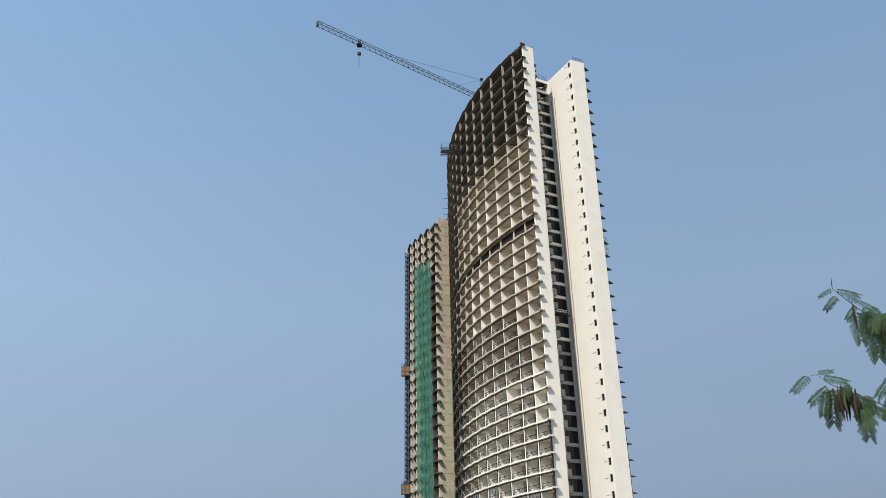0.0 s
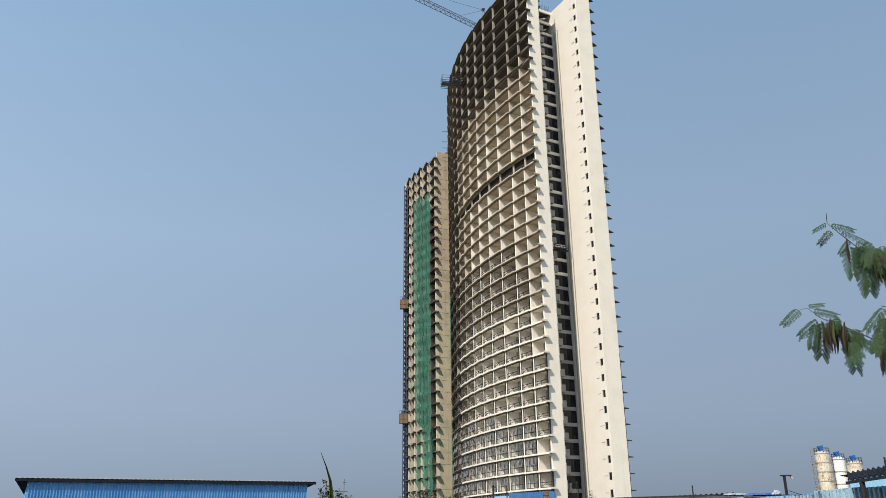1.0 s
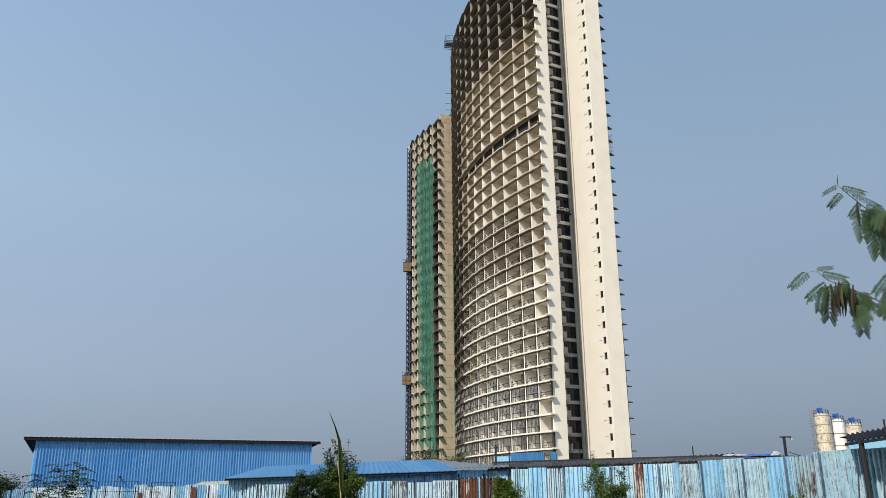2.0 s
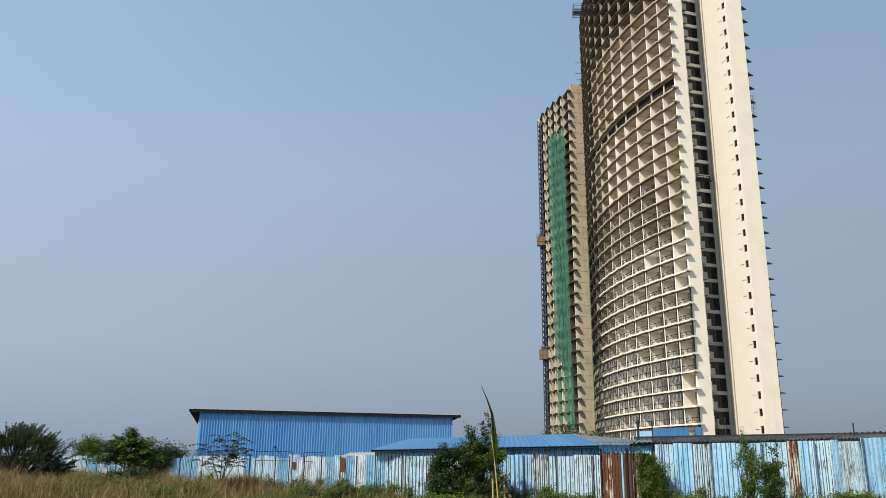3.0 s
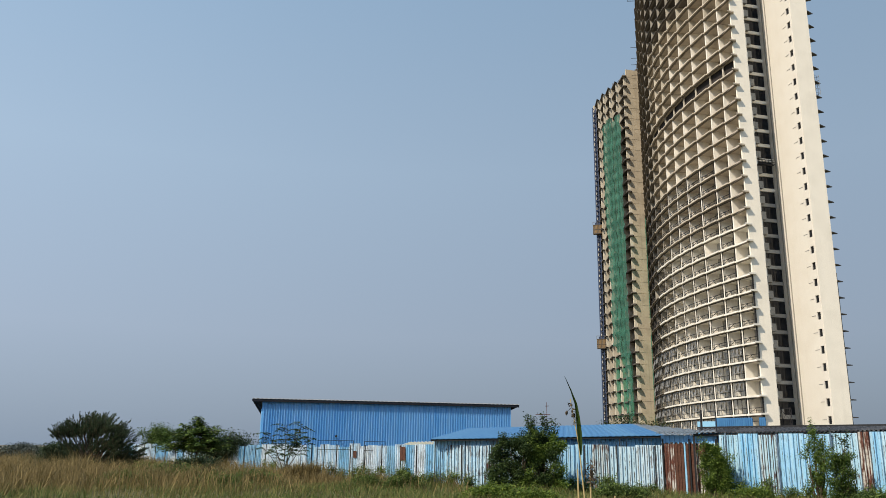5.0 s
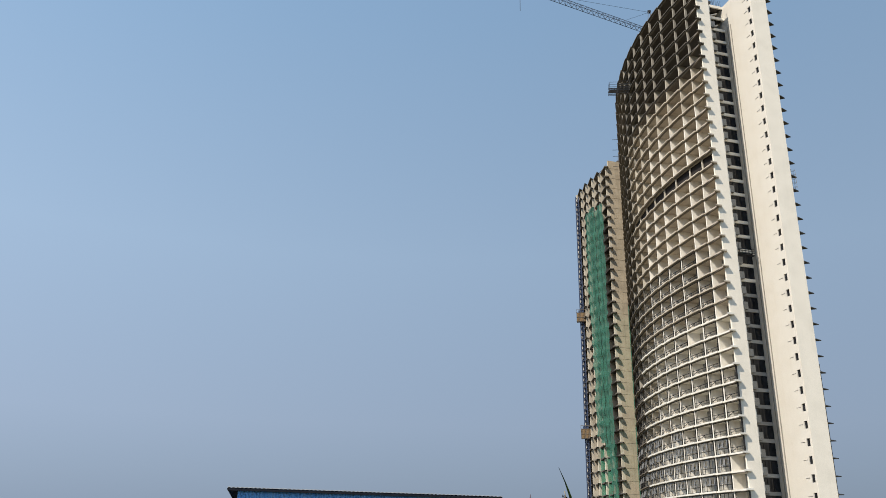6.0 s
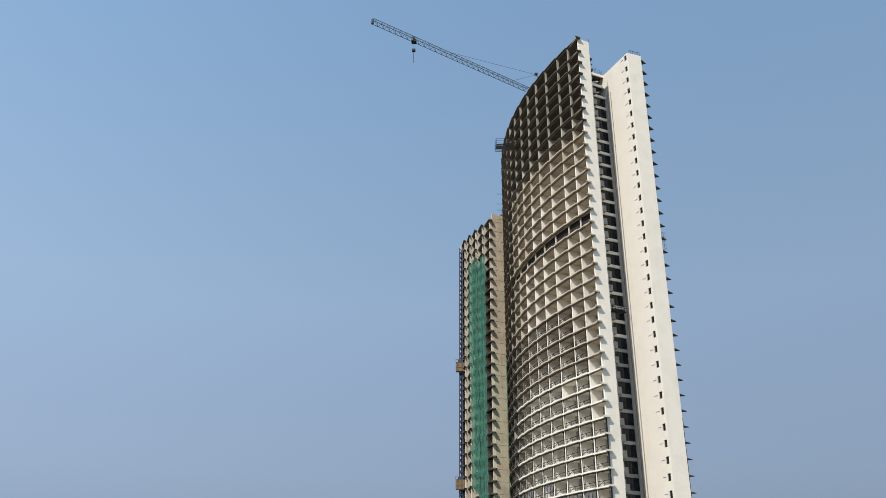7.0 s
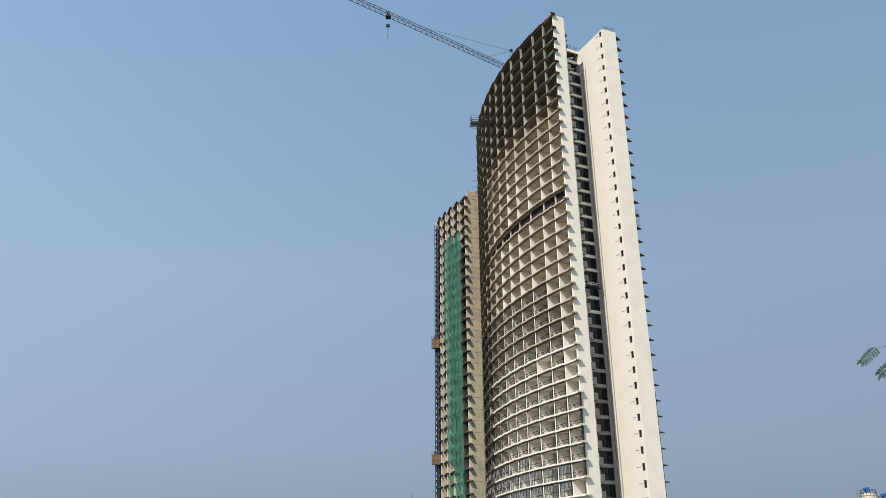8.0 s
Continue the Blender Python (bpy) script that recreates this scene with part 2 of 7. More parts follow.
YELLOWISH = metal_sheet("cream fluted sheet", (0.55, 0.53, 0.40), (0.62, 0.60, 0.50), rust_at=0.72)
RUSTPLATE = metal_sheet("rust brown plate", (0.075, 0.03, 0.022), (0.12, 0.06, 0.04), rust_at=0.45)
# darker than the other blues: the hoarding's shade is put into its paint
HOARDBLUE = metal_sheet("shaded blue hoarding sheet", (0.03, 0.14, 0.33), (0.05, 0.19, 0.38), rust_at=0.8, fade=0.4)
GATERUST = metal_sheet("white sheet eaten by rust", (0.50, 0.50, 0.47), (0.60, 0.60, 0.56), rust=(0.06, 0.022, 0.015), rust_at=0.50, seam=1.0, fold_dark_at=0.34)
BLUEPAINT = plain("blue painted steel", (0.03, 0.14, 0.48), 0.5, 0.2)
SILO = metal_sheet("stained white silo steel", (0.66, 0.60, 0.48), (0.70, 0.66, 0.56), rust=(0.14, 0.08, 0.035), rust_at=0.575, metal=0.1, seam=0.5)
SILOWHITE = metal_sheet("clean white silo steel", (0.80, 0.80, 0.78), (0.84, 0.84, 0.82), rust=(0.14, 0.08, 0.035), rust_at=0.74, metal=0.0)
ORANGE = plain("ochre painted steel", (0.24, 0.155, 0.075), 0.6, 0.1)
CRANESTEEL = plain("blue grey crane steel", (0.13, 0.16, 0.21), 0.5, 0.3)
MASTSTEEL = plain("dark blue mast steel", (0.045, 0.065, 0.12), 0.5, 0.2)


def net_cloth(name, base, open_share):
    """Woven netting that lets part of the light through its meshes."""
    m, n, l, b = nodes_of(name)
    f = noise_of(n, l, place(n, l, (1, 1, 0.4)), 1.1, 4)
    l.new(mixed(n, l, base, ramp(n, l, f, [(0.3, (0.5,) * 3), (0.7, (1.15,) * 3)]), 1.0, "MULTIPLY"), b.inputs["Base Color"])
    b.inputs["Roughness"].default_value = 0.9
    t = n.new("ShaderNodeBsdfTransparent")
    mix = n.new("ShaderNodeMixShader")
    mix.inputs[0].default_value = open_share
    l.new(b.outputs[0], mix.inputs[1])
    l.new(t.outputs[0], mix.inputs[2])
    l.new(mix.outputs[0], n["Material Output"].inputs["Surface"])
    return m


LOOSENET = net_cloth("thin green netting", (0.035, 0.22, 0.13), 0.35)
NET = net_cloth("green safety net", (0.032, 0.145, 0.10), 0.26)


# ---- mesh helpers ----
def empty(name, at, label, category, group="", kind=""):
    ob = new(name)
    ob.location = at
    ob.empty_display_size = 0.3
    return tagged(ob, label, category, group, kind)


def world_of(ob):
    m = ob.matrix_basis.copy()
    return world_of(ob.parent) @ ob.matrix_parent_inverse @ m if ob.parent else m


def part(name, shape, material, parent=None, label="", at=None):
    """Links a bmesh, or a mesh, as one object under a thing or a part. The shape is in world metres, or in its own about the pose at."""
    if isinstance(shape, bmesh.types.BMesh):
        me = bpy.data.meshes.new(name)
        bmesh.ops.recalc_face_normals(shape, faces=shape.faces)
        shape.to_mesh(me)
        shape.free()
    else:
        me = shape
    if material and not me.materials:
        me.materials.append(material)
    ob = new(name, me)
    if parent:
        ob.parent = parent
        ob.matrix_parent_inverse = world_of(parent).inverted()
    if at is not None:
        ob.matrix_basis = at
    return tagged(ob, label) if label else ob


def hexa(bm, o, a, b, c):
    """A block from the corner o along the vectors a, b, c."""
    o, a, b, c = Vector(o), Vector(a), Vector(b), Vector(c)
    v = [bm.verts.new(p) for p in (o, o + a, o + a + b, o + b, o + c, o + a + c, o + a + b + c, o + b + c)]
    for f in ((0, 3, 2, 1), (4, 5, 6, 7), (0, 1, 5, 4), (1, 2, 6, 5), (2, 3, 7, 6), (3, 0, 4, 7)):
        bm.faces.new([v[i] for i in f])


def box(bm, x0, x1, y0, y1, z0, z1):
    hexa(bm, (x0, y0, z0), (x1 - x0, 0, 0), (0, y1 - y0, 0), (0, 0, z1 - z0))


def bar(bm, p, q, w=0.05, w2=None):
    """A square bar from p to q."""
    p, q = Vector(p), Vector(q)
    d = q - p
    side = d.cross(Vector((0, 0, 1)) if abs(d.normalized().z) < 0.95 else Vector((1, 0, 0))).normalized()
    up = side.cross(d).normalized()
    h = w2 or w
    hexa(bm, p - side * w / 2 - up * h / 2, d, side * w, up * h)


def tube(bm, points, radii, sides=7):
    """A round tube through the points."""
    rings = []
    for i, p in enumerate(points):
        p = Vector(p)
        d = (Vector(points[min(i + 1, len(points) - 1)]) - Vector(points[max(i - 1, 0)])).normalized()
        a = d.cross(Vector((0.31, 0.2, 0.93)) if abs(d.z) < 0.9 else Vector((1, 0, 0))).normalized()
        b = d.cross(a)
        rings.append([bm.verts.new(p + (a * math.cos(t) + b * math.sin(t)) * radii[i]) for t in [2 * math.pi * k / sides for k in range(sides)]])
    for r, s in zip(rings, rings[1:]):
        for k in range(sides):
            bm.faces.new((r[k], r[(k + 1) % sides], s[(k + 1) % sides], s[k]))
    bm.faces.new(rings[0][::-1])
    bm.faces.new(rings[-1])


def prism(bm, outline, z0, z1):
    """An upright block over a plan outline."""
    lo = [bm.verts.new((x, y, z0)) for x, y in outline]
    hi = [bm.verts.new((x, y, z1)) for x, y in outline]
    bm.faces.new(lo[::-1])
    bm.faces.new(hi)
    for i in range(len(lo)):
        j = (i + 1) % len(lo)
        bm.faces.new((lo[i], lo[j], hi[j], hi[i]))


def wall_with_openings(bm, o, along, length, z0, z1, inward, thick, openings):
    """An upright wall of the given thickness with rectangular openings (s0, s1, za, zb) that go through it."""
    o, along, inward = Vector((o[0], o[1], 0)), Vector((*along, 0)).normalized(), Vector((*inward, 0)).normalized() * thick
    ss = sorted({0.0, length, *(s for op in openings for s in op[:2])})
    zs = sorted({z0, z1, *(z for op in openings for z in op[2:])})
    up = Vector((0, 0, 1))
    solid = [[not any(a <= s0 < b and c <= za < d for a, b, c, d in openings) for za in zs[:-1]] for s0 in ss[:-1]]

    def quad(*p):
        bm.faces.new([bm.verts.new(q) for q in p])
    for i in range(len(ss) - 1):
        for j in range(len(zs) - 1):
            if not solid[i][j]:
                continue
            a, b, c, d = (o + along * s + up * z for s, z in ((ss[i], zs[j]), (ss[i + 1], zs[j]), (ss[i + 1], zs[j + 1]), (ss[i], zs[j + 1])))
            quad(a, b, c, d)
            quad(a + inward, d + inward, c + inward, b + inward)
            for di, dj, p, q in ((-1, 0, a, d), (1, 0, b, c), (0, -1, a, b), (0, 1, d, c)):
                ii, jj = i + di, j + dj
                if not (0 <= ii < len(ss) - 1 and 0 <= jj < len(zs) - 1 and solid[ii][jj]):
                    quad(p, q, q + inward, p + inward)


def raw_mesh(name, verts, tris, material):
    """A mesh from arrays of corners and triangles."""
    me = bpy.data.meshes.new(name)
    verts, tris = np.asarray(verts, dtype=np.float32), np.asarray(tris, dtype=np.int32)
    me.vertices.add(len(verts))
    me.vertices.foreach_set("co", verts.ravel())
    me.loops.add(tris.size)
    me.loops.foreach_set("vertex_index", tris.ravel())
    me.polygons.add(len(tris))
    me.polygons.foreach_set("loop_start", np.arange(0, tris.size, 3, dtype=np.int32))
    me.update(calc_edges=True)
    me.materials.append(material)
    return me


def polar(azimuth, distance, z=0.0):
    """A place by its bearing from the camera's stand, to the right of straight ahead, its distance and its height."""
    a = radians(azimuth)
    return Vector((distance * math.sin(a), distance * math.cos(a), z))


# ---- ground ----
def ground_sheet():
    m, n, l, b = nodes_of("dry field soil")
    v = place(n, l)
    c = mixed(n, l, ramp(n, l, noise_of(n, l, v, 0.12, 5), [(0.35, (0.075, 0.075, 0.03)), (0.65, (0.16, 0.13, 0.065))]),
              ramp(n, l, noise_of(n, l, v, 3.0, 5), [(0.3, (0.6,) * 3), (0.7, (1.2,) * 3)]), 1.0, "MULTIPLY")
    l.new(c, b.inputs["Base Color"])
    b.inputs["Roughness"].default_value = 0.95
    bm = bmesh.new()
    bmesh.ops.create_grid(bm, x_segments=8, y_segments=8, size=2500)
    return tagged(part("ground", bm, m), "dry field with grass and bare soil", "ground", kind="structure")


ground_sheet()

# ---- the curved tower ----
STOREY = 3.0
SLAB0 = 9.0
STOREYS = 36
ROOF = SLAB0 + STOREY * STOREYS
ROOF_LIFT = 0.7
CX, CY, RAD = 98.4, 197.8, 95.0
PHI0, PHI1 = 34.3, -7.0
DEEP = 3.0
FINS = (31.9, 29.4, 26.2, 23.1, 20.1, 17.0, 13.9, 10.8, 7.6, 4.4, 1.2, -2.0, -6.5)
SLOT = 21


def arc(phi, depth=0.0):
    a = radians(phi)
    return Vector((CX - (RAD - depth) * math.cos(a), CY - (RAD - depth) * math.sin(a), 0))


CORNER = arc(PHI0)
INTO = Vector((0.90, 0.436, 0)).normalized()
BACK = Vector((-INTO.y, INTO.x, 0))


def level(k):
    return SLAB0 + STOREY * k


def slab_mesh(name, material, deep, plate=0.16, far=False):
    bm = bmesh.new()
    steps = 44
    # each bay's edge is straight and swings out towards its near end, so that the whole edge is a row of teeth
    bays = list(zip(((PHI0,) + FINS), FINS))[::-1]
    bend = [b for b in bays if (b[0] < 11) == far]
    outer = [arc(PHI1, 0.2)] if far else []
    for pa, pb in bend:
        outer += [arc(pb, 0.08), arc((pa + pb) / 2, -0.04), arc(pa, -0.14)]
    outer.append(None)
    if far:
        join = bend[-1][0]
        prism(bm, [(p.x, p.y) for p in outer[:-1] + [arc(join, deep)] + [arc(join + (PHI1 - join) * i / steps, deep) for i in range(1, steps + 1)]], -plate, 0.0)
        for pa, pb in bend:
            prism(bm, [(p.x, p.y) for p in (arc(pb + 0.04, 0.4), arc(pa - 0.04, 0.16), arc(pa - 0.04, 0.45), arc(pb + 0.04, 0.7))], -0.42, -plate)
        return to_mesh(name, bm, material)
    near = PHI0 - 3.6
    inner = [CORNER + INTO * 2.9 + BACK * 0.15, CORNER + INTO * 2.9 + BACK * 5.4] + [arc(near + (10.8 - near) * i / steps, deep) for i in range(steps + 1)]
    tip = [CORNER - BACK * 0.66 - INTO * 0.8, CORNER - BACK * 0.62 + INTO * 0.6, CORNER + INTO * 0.92, CORNER + INTO * 0.94 + BACK * 0.15]
    prism(bm, [(p.x, p.y) for p in outer[:-1] + tip + inner], -plate, 0.0)
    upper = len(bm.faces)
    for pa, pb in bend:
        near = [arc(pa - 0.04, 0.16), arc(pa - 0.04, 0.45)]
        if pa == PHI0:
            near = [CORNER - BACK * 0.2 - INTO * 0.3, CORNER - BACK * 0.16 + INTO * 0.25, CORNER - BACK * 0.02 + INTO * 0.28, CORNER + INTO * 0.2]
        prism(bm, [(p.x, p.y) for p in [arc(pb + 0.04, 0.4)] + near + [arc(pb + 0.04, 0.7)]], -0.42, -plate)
    # down-stands get a darker concrete: the shadow line under the edge, painted in
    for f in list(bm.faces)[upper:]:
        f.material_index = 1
    me = bpy.data.meshes.new(name)
    bmesh.ops.recalc_face_normals(bm, faces=bm.faces)
    bm.to_mesh(me)
    bm.free()
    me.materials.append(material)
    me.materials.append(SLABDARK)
    return me


def radial_block(bm, phi, d0, d1, thick, z0, z1):
    a = radians(phi)
    t = Vector((math.sin(a), -math.cos(a), 0))
    hexa(bm, arc(phi, d0) - t * thick / 2 + Vector((0, 0, z0)), t * thick, arc(phi, d1) - arc(phi, d0), (0, 0, z1 - z0))


def arc_wall(bm, pa, pb, depth, thick, z0, z1, steps=4):
    out = [arc(pa + (pb - pa) * i / steps, depth) for i in range(steps + 1)]
    back = [arc(pa + (pb - pa) * i / steps, depth + thick) for i in range(steps + 1)]
    prism(bm, [(p.x, p.y) for p in out + back[::-1]], z0, z1)


def to_mesh(name, bm, material):
    me = bpy.data.meshes.new(name)
    bmesh.ops.recalc_face_normals(bm, faces=bm.faces)
    bm.to_mesh(me)
    bm.free()
    me.materials.append(material)
    return me


def window_meshes(pa, pb, sashes):
    """The pieces of one bay's window between two fins, at level 0, as (name, mesh): the outer frame first."""
    a, b = arc(pa, 0.42), arc(pb, 0.42)
    d = b - a
    a, b = a + d * 0.03, b - d * 0.03
    u = (b - a).normalized()
    out = (arc(pa) - arc(pa, 1.0)).normalized()
    up = Vector((0, 0, 1))
    w = 0.11 if sashes else 0.10
    bm = bmesh.new()
    wall_with_openings(bm, a + out * 0.04, (u.x, u.y), (b - a).length, 0.03, 2.6, (-out.x, -out.y), w, [(w, (b - a).length - w, 0.03 + w, 2.6 - w)])
    bmesh.ops.remove_doubles(bm, verts=bm.verts[:], dist=0.001)
    pieces = [("window", to_mesh("window", bm, FRAME))]

    def piece(name, p, q, thick):
        bm = bmesh.new()
        bar(bm, p, q, thick)
        pieces.append((name, to_mesh(name, bm, FRAME)))
    if sashes:
        for s in (0.36, 0.68):
            piece("mullion", a.lerp(b, s) + up * 0.1, a.lerp(b, s) + up * 2.53, 0.09)
    else:
        piece("post", a.lerp(b, 0.5) + up * 0.08, a.lerp(b, 0.5) + up * 0.95, 0.07)
        piece("strut", a.lerp(b, 0.5) + up * 0.9, b + up * 0.12, 0.06)
        piece("rail", a + up * 0.5, b + up * 0.5, 0.05)
    piece("rail", a + up * 0.95, b + up * 0.95, 0.09)
    if sashes:
        # two top-hung sashes stand open, in pale aluminium
        for s0, s1 in ((0.06, 0.32), (0.40, 0.64)):
            h, far = a.lerp(b, s0) + out * 0.07 + up * 2.45, a.lerp(b, s1) + out * 0.07 + up * 2.45
            swing = out * 0.3 - up * 1.3
            bm = bmesh.new()
            for p, q in ((h, far), (h + swing, far + swing), (h, h + swing), (far, far + swing)):
                bar(bm, p, q, 0.1)
            pieces.append(("open_sash", to_mesh("open_sash", bm, SASH)))
        bm = bmesh.new()
        hexa(bm, a + up * 0.1, b - a, -out * 0.012, up * 2.42)
        pieces.append(("pane", to_mesh("pane", bm, PANE)))
    return pieces


def curved_tower():
    rng = random.Random(4)
    tower = empty("apartment_tower", (22, 150, 0), "tall curved white apartment tower with projecting slab edges, unfinished upper floors", "building")
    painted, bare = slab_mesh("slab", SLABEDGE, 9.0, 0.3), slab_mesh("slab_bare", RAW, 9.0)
    bend_slab = slab_mesh("slab_bend", SLABDARK, 9.0, 0.16, True)
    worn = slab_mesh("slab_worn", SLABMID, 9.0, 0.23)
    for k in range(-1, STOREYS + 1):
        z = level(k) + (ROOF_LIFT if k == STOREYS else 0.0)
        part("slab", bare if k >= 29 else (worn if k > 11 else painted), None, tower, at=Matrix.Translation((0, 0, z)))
        part("slab", bend_slab, None, tower, at=Matrix.Translation((0, 0, z)))
    # the roof deck behind the curved edge
    bm = bmesh.new()
    outline = [arc(PHI1 + (PHI0 - 9 - PHI1) * i / 20, 8.8) for i in range(21)] + [arc(PHI0 - 9, 16), arc(PHI1, 34)]
    prism(bm, [(p.x, p.y) for p in outline], ROOF - 0.35, ROOF - 0.02)
    part("roof_deck", bm, RAW, tower)
    for phi in FINS:
        # the fins grow darker step by step round the bend
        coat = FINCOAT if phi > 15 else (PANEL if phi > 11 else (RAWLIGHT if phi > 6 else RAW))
        bm = bmesh.new()
        radial_block(bm, phi, 0.42, DEEP + 0.1, 0.22, level(-1), level(SLOT))
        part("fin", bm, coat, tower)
        bm = bmesh.new()
        radial_block(bm, phi, 0.42, DEEP + 0.1, 0.22, level(SLOT + 1), level(26))
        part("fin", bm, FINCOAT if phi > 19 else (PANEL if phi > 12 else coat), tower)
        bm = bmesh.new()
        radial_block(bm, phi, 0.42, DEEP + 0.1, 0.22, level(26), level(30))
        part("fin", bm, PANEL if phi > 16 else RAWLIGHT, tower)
        bm = bmesh.new()
        radial_block(bm, phi, 0.75, 1.05, 0.2, level(SLOT), level(SLOT + 1))
        part("column", bm, PANEL, tower)
        bm = bmesh.new()
        radial_block(bm, phi, 0.35, 0.85, 0.22, level(30), ROOF + ROOF_LIFT - 0.43)
        part("column", bm, RAWLIGHT, tower)
        bm = bmesh.new()
        radial_block(bm, phi, 4.6, 5.2, 0.4, level(30), ROOF + ROOF_LIFT - 0.2)
        part("column", bm, RAW, tower)
    # infill walls at the back of the balconies, one panel a bay and storey
    edges = (PHI0,) + FINS
    rest = bmesh.new()
    for i, (pa, pb) in enumerate(zip(edges, edges[1:])):
        bm = bmesh.new()
        arc_wall(bm, pa - 0.02, pb + 0.02, DEEP, 0.2, 0.01, STOREY - 0.31, 2)
        me = bpy.data.meshes.new("wall_panel")
        bmesh.ops.recalc_face_normals(bm, faces=bm.faces)
        bm.to_mesh(me)
        bm.free()
        me.materials.append(PANEL)
        bare_me, grey_me = me.copy(), me.copy()
        grey_me.materials[0] = GREYPANEL
        # added dark backing stands in for the unlit void of the refuge floor
        bm = bmesh.new()
        arc_wall(bm, pa - 0.02, pb + 0.02, 1.15, 0.1, level(SLOT) + 0.01, level(SLOT + 1) - 0.31, 2)
        part("dark_louvre", bm, SLOTDARK, tower, "dark backing added for the shade of the open refuge floor")
        bare_me.materials[0] = RAWLIGHT
        for k in range(-1, 30):
            if k == SLOT or (k > 22 and rng.random() < 0.05 + 0.04 * i):
                continue
            # panels from the sixth bay on are all grey concrete
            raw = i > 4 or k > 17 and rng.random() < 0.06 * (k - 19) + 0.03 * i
            if i < 10:
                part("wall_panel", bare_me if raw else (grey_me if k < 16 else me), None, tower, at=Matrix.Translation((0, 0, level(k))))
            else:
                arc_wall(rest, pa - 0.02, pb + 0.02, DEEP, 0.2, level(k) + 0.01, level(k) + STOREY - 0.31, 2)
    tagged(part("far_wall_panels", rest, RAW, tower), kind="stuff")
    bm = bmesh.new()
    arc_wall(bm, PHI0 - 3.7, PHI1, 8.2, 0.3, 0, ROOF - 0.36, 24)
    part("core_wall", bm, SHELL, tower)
    bm = bmesh.new()
    arc_wall(bm, PHI0 - 0.3, PHI1, 2.0, 0.3, 0, level(-1) - 0.43, 24)
    part("base_wall", bm, WHITE, tower)
    # glazed storeys below, bare frames above them; the end bay's frames turn the corner
    bm = bmesh.new()
    o = CORNER - BACK * 0.35 + INTO * 0.02 + Vector((0, 0, 0.03))
    hexa(bm, o, BACK * 0.33, INTO * 0.13, (0, 0, 2.55))
    corner_me = to_mesh("corner_pane", bm, FRAME)
    for i, (pa, pb) in enumerate(zip(edges, edges[1:])):
        glazed_set, bare_set = window_meshes(pa - 0.1, pb + 0.1, True), window_meshes(pa - 0.1, pb + 0.1, False)
        for k in range(-1, 16):
            glazed = (k < 4 and i > 0) or (k < 5 and i > 2 and rng.random() < 0.75)
            if i == 0 and (k in (1, 2) or k > 7):
                continue
            if i == 1 and k > 14 or k > 8 and rng.random() < 0.06 + (0.05 * (k - 9) if i < 4 else 0.0):
                continue
            if not glazed and i > 13:
                continue
            at = Matrix.Translation((0, 0, level(k)))
            pieces = glazed_set if glazed else bare_set
            w = part("window", pieces[0][1], None, tower, "dark window frame with open sashes" if glazed else "bare dark window frame", at)
            for name, me in pieces[1:]:
                if name == "open_sash" and rng.random() < 0.25:
                    continue
                piece_ob = part(name, me, None, w, at=at)
                if name == "pane":
                    piece_ob.visible_shadow = False
            if i == 0:
                part("corner_pane", corner_me, None, w, at=at)
    # end wall towards the field
    bm = bmesh.new()
    hexa(bm, CORNER + INTO * 0.3, INTO * 2.78, BACK * 0.35, (0, 0, ROOF + 0.6))
    hexa(bm, CORNER + INTO * 2.73 + BACK * 0.35, INTO * 0.35, BACK * 5.3, (0, 0, ROOF + 0.55))
    part("end_wall", bm, WHITE, tower, "white painted end wall")
    bm = bmesh.new()
    hexa(bm, (0, 0, 0), INTO * 0.32, BACK * 1.2, (0, 0, 1.5))
    ledge = to_mesh("side_ledge", bm, WHITE)
    for k in range(STOREYS):
        part("side_ledge", ledge, None, tower, at=Matrix.Translation(CORNER + INTO * 3.085 + BACK * 0.25 + Vector((0, 0, level(k) - 0.3))))
    # stair recess between the two end walls
    r0, r1 = Vector((20.7, 150.3, 0)), Vector((26.75, 153.5, 0))
    run = r1 - r0
    deep = Vector((-run.y, run.x, 0)).normalized()
    beam = bmesh.new()
    hexa(beam, Vector((0, 0, -0.58)), run, deep * 0.3, (0, 0, 0.64))
    beam_me = bpy.data.meshes.new("spandrel")
    bmesh.ops.recalc_face_normals(beam, faces=beam.faces)
    beam.to_mesh(beam_me)
    beam.free()
    beam_me.materials.append(WHITE)
    # the lower spandrels are grey
    low_beam_me = beam_me.copy()
    low_beam_me.materials[0] = GREYPANEL
    floor_bm = bmesh.new()
    hexa(floor_bm, Vector((0, 0, -0.2)) + deep * 0.3, run, deep * 4.0, (0, 0, 0.2))
    floor_me = bpy.data.meshes.new("landing")
    bmesh.ops.recalc_face_normals(floor_bm, faces=floor_bm.faces)
    floor_bm.to_mesh(floor_me)
    floor_bm.free()
    floor_me.materials.append(RAW)
    unit_bm = bmesh.new()
    hexa(unit_bm, run.normalized() * 2.6 - deep * 0.75 + Vector((0, 0, -0.3)), run.normalized() * 1.25, deep * 0.7, (0, 0, 1.4))
    unit_me = bpy.data.meshes.new("service_box")
    bmesh.ops.recalc_face_normals(unit_bm, faces=unit_bm.faces)
    unit_bm.to_mesh(unit_me)
    unit_bm.free()
    unit_me.materials.append(GREYBOX)
    glass_bm = bmesh.new()
    hexa(glass_bm, deep * 0.18 + Vector((0, 0, 0.12)), run, deep * 0.03, (0, 0, 2.26))
    glass_me = to_mesh("dark_glazing", glass_bm, DARKPANE)
    mull_bm = bmesh.new()
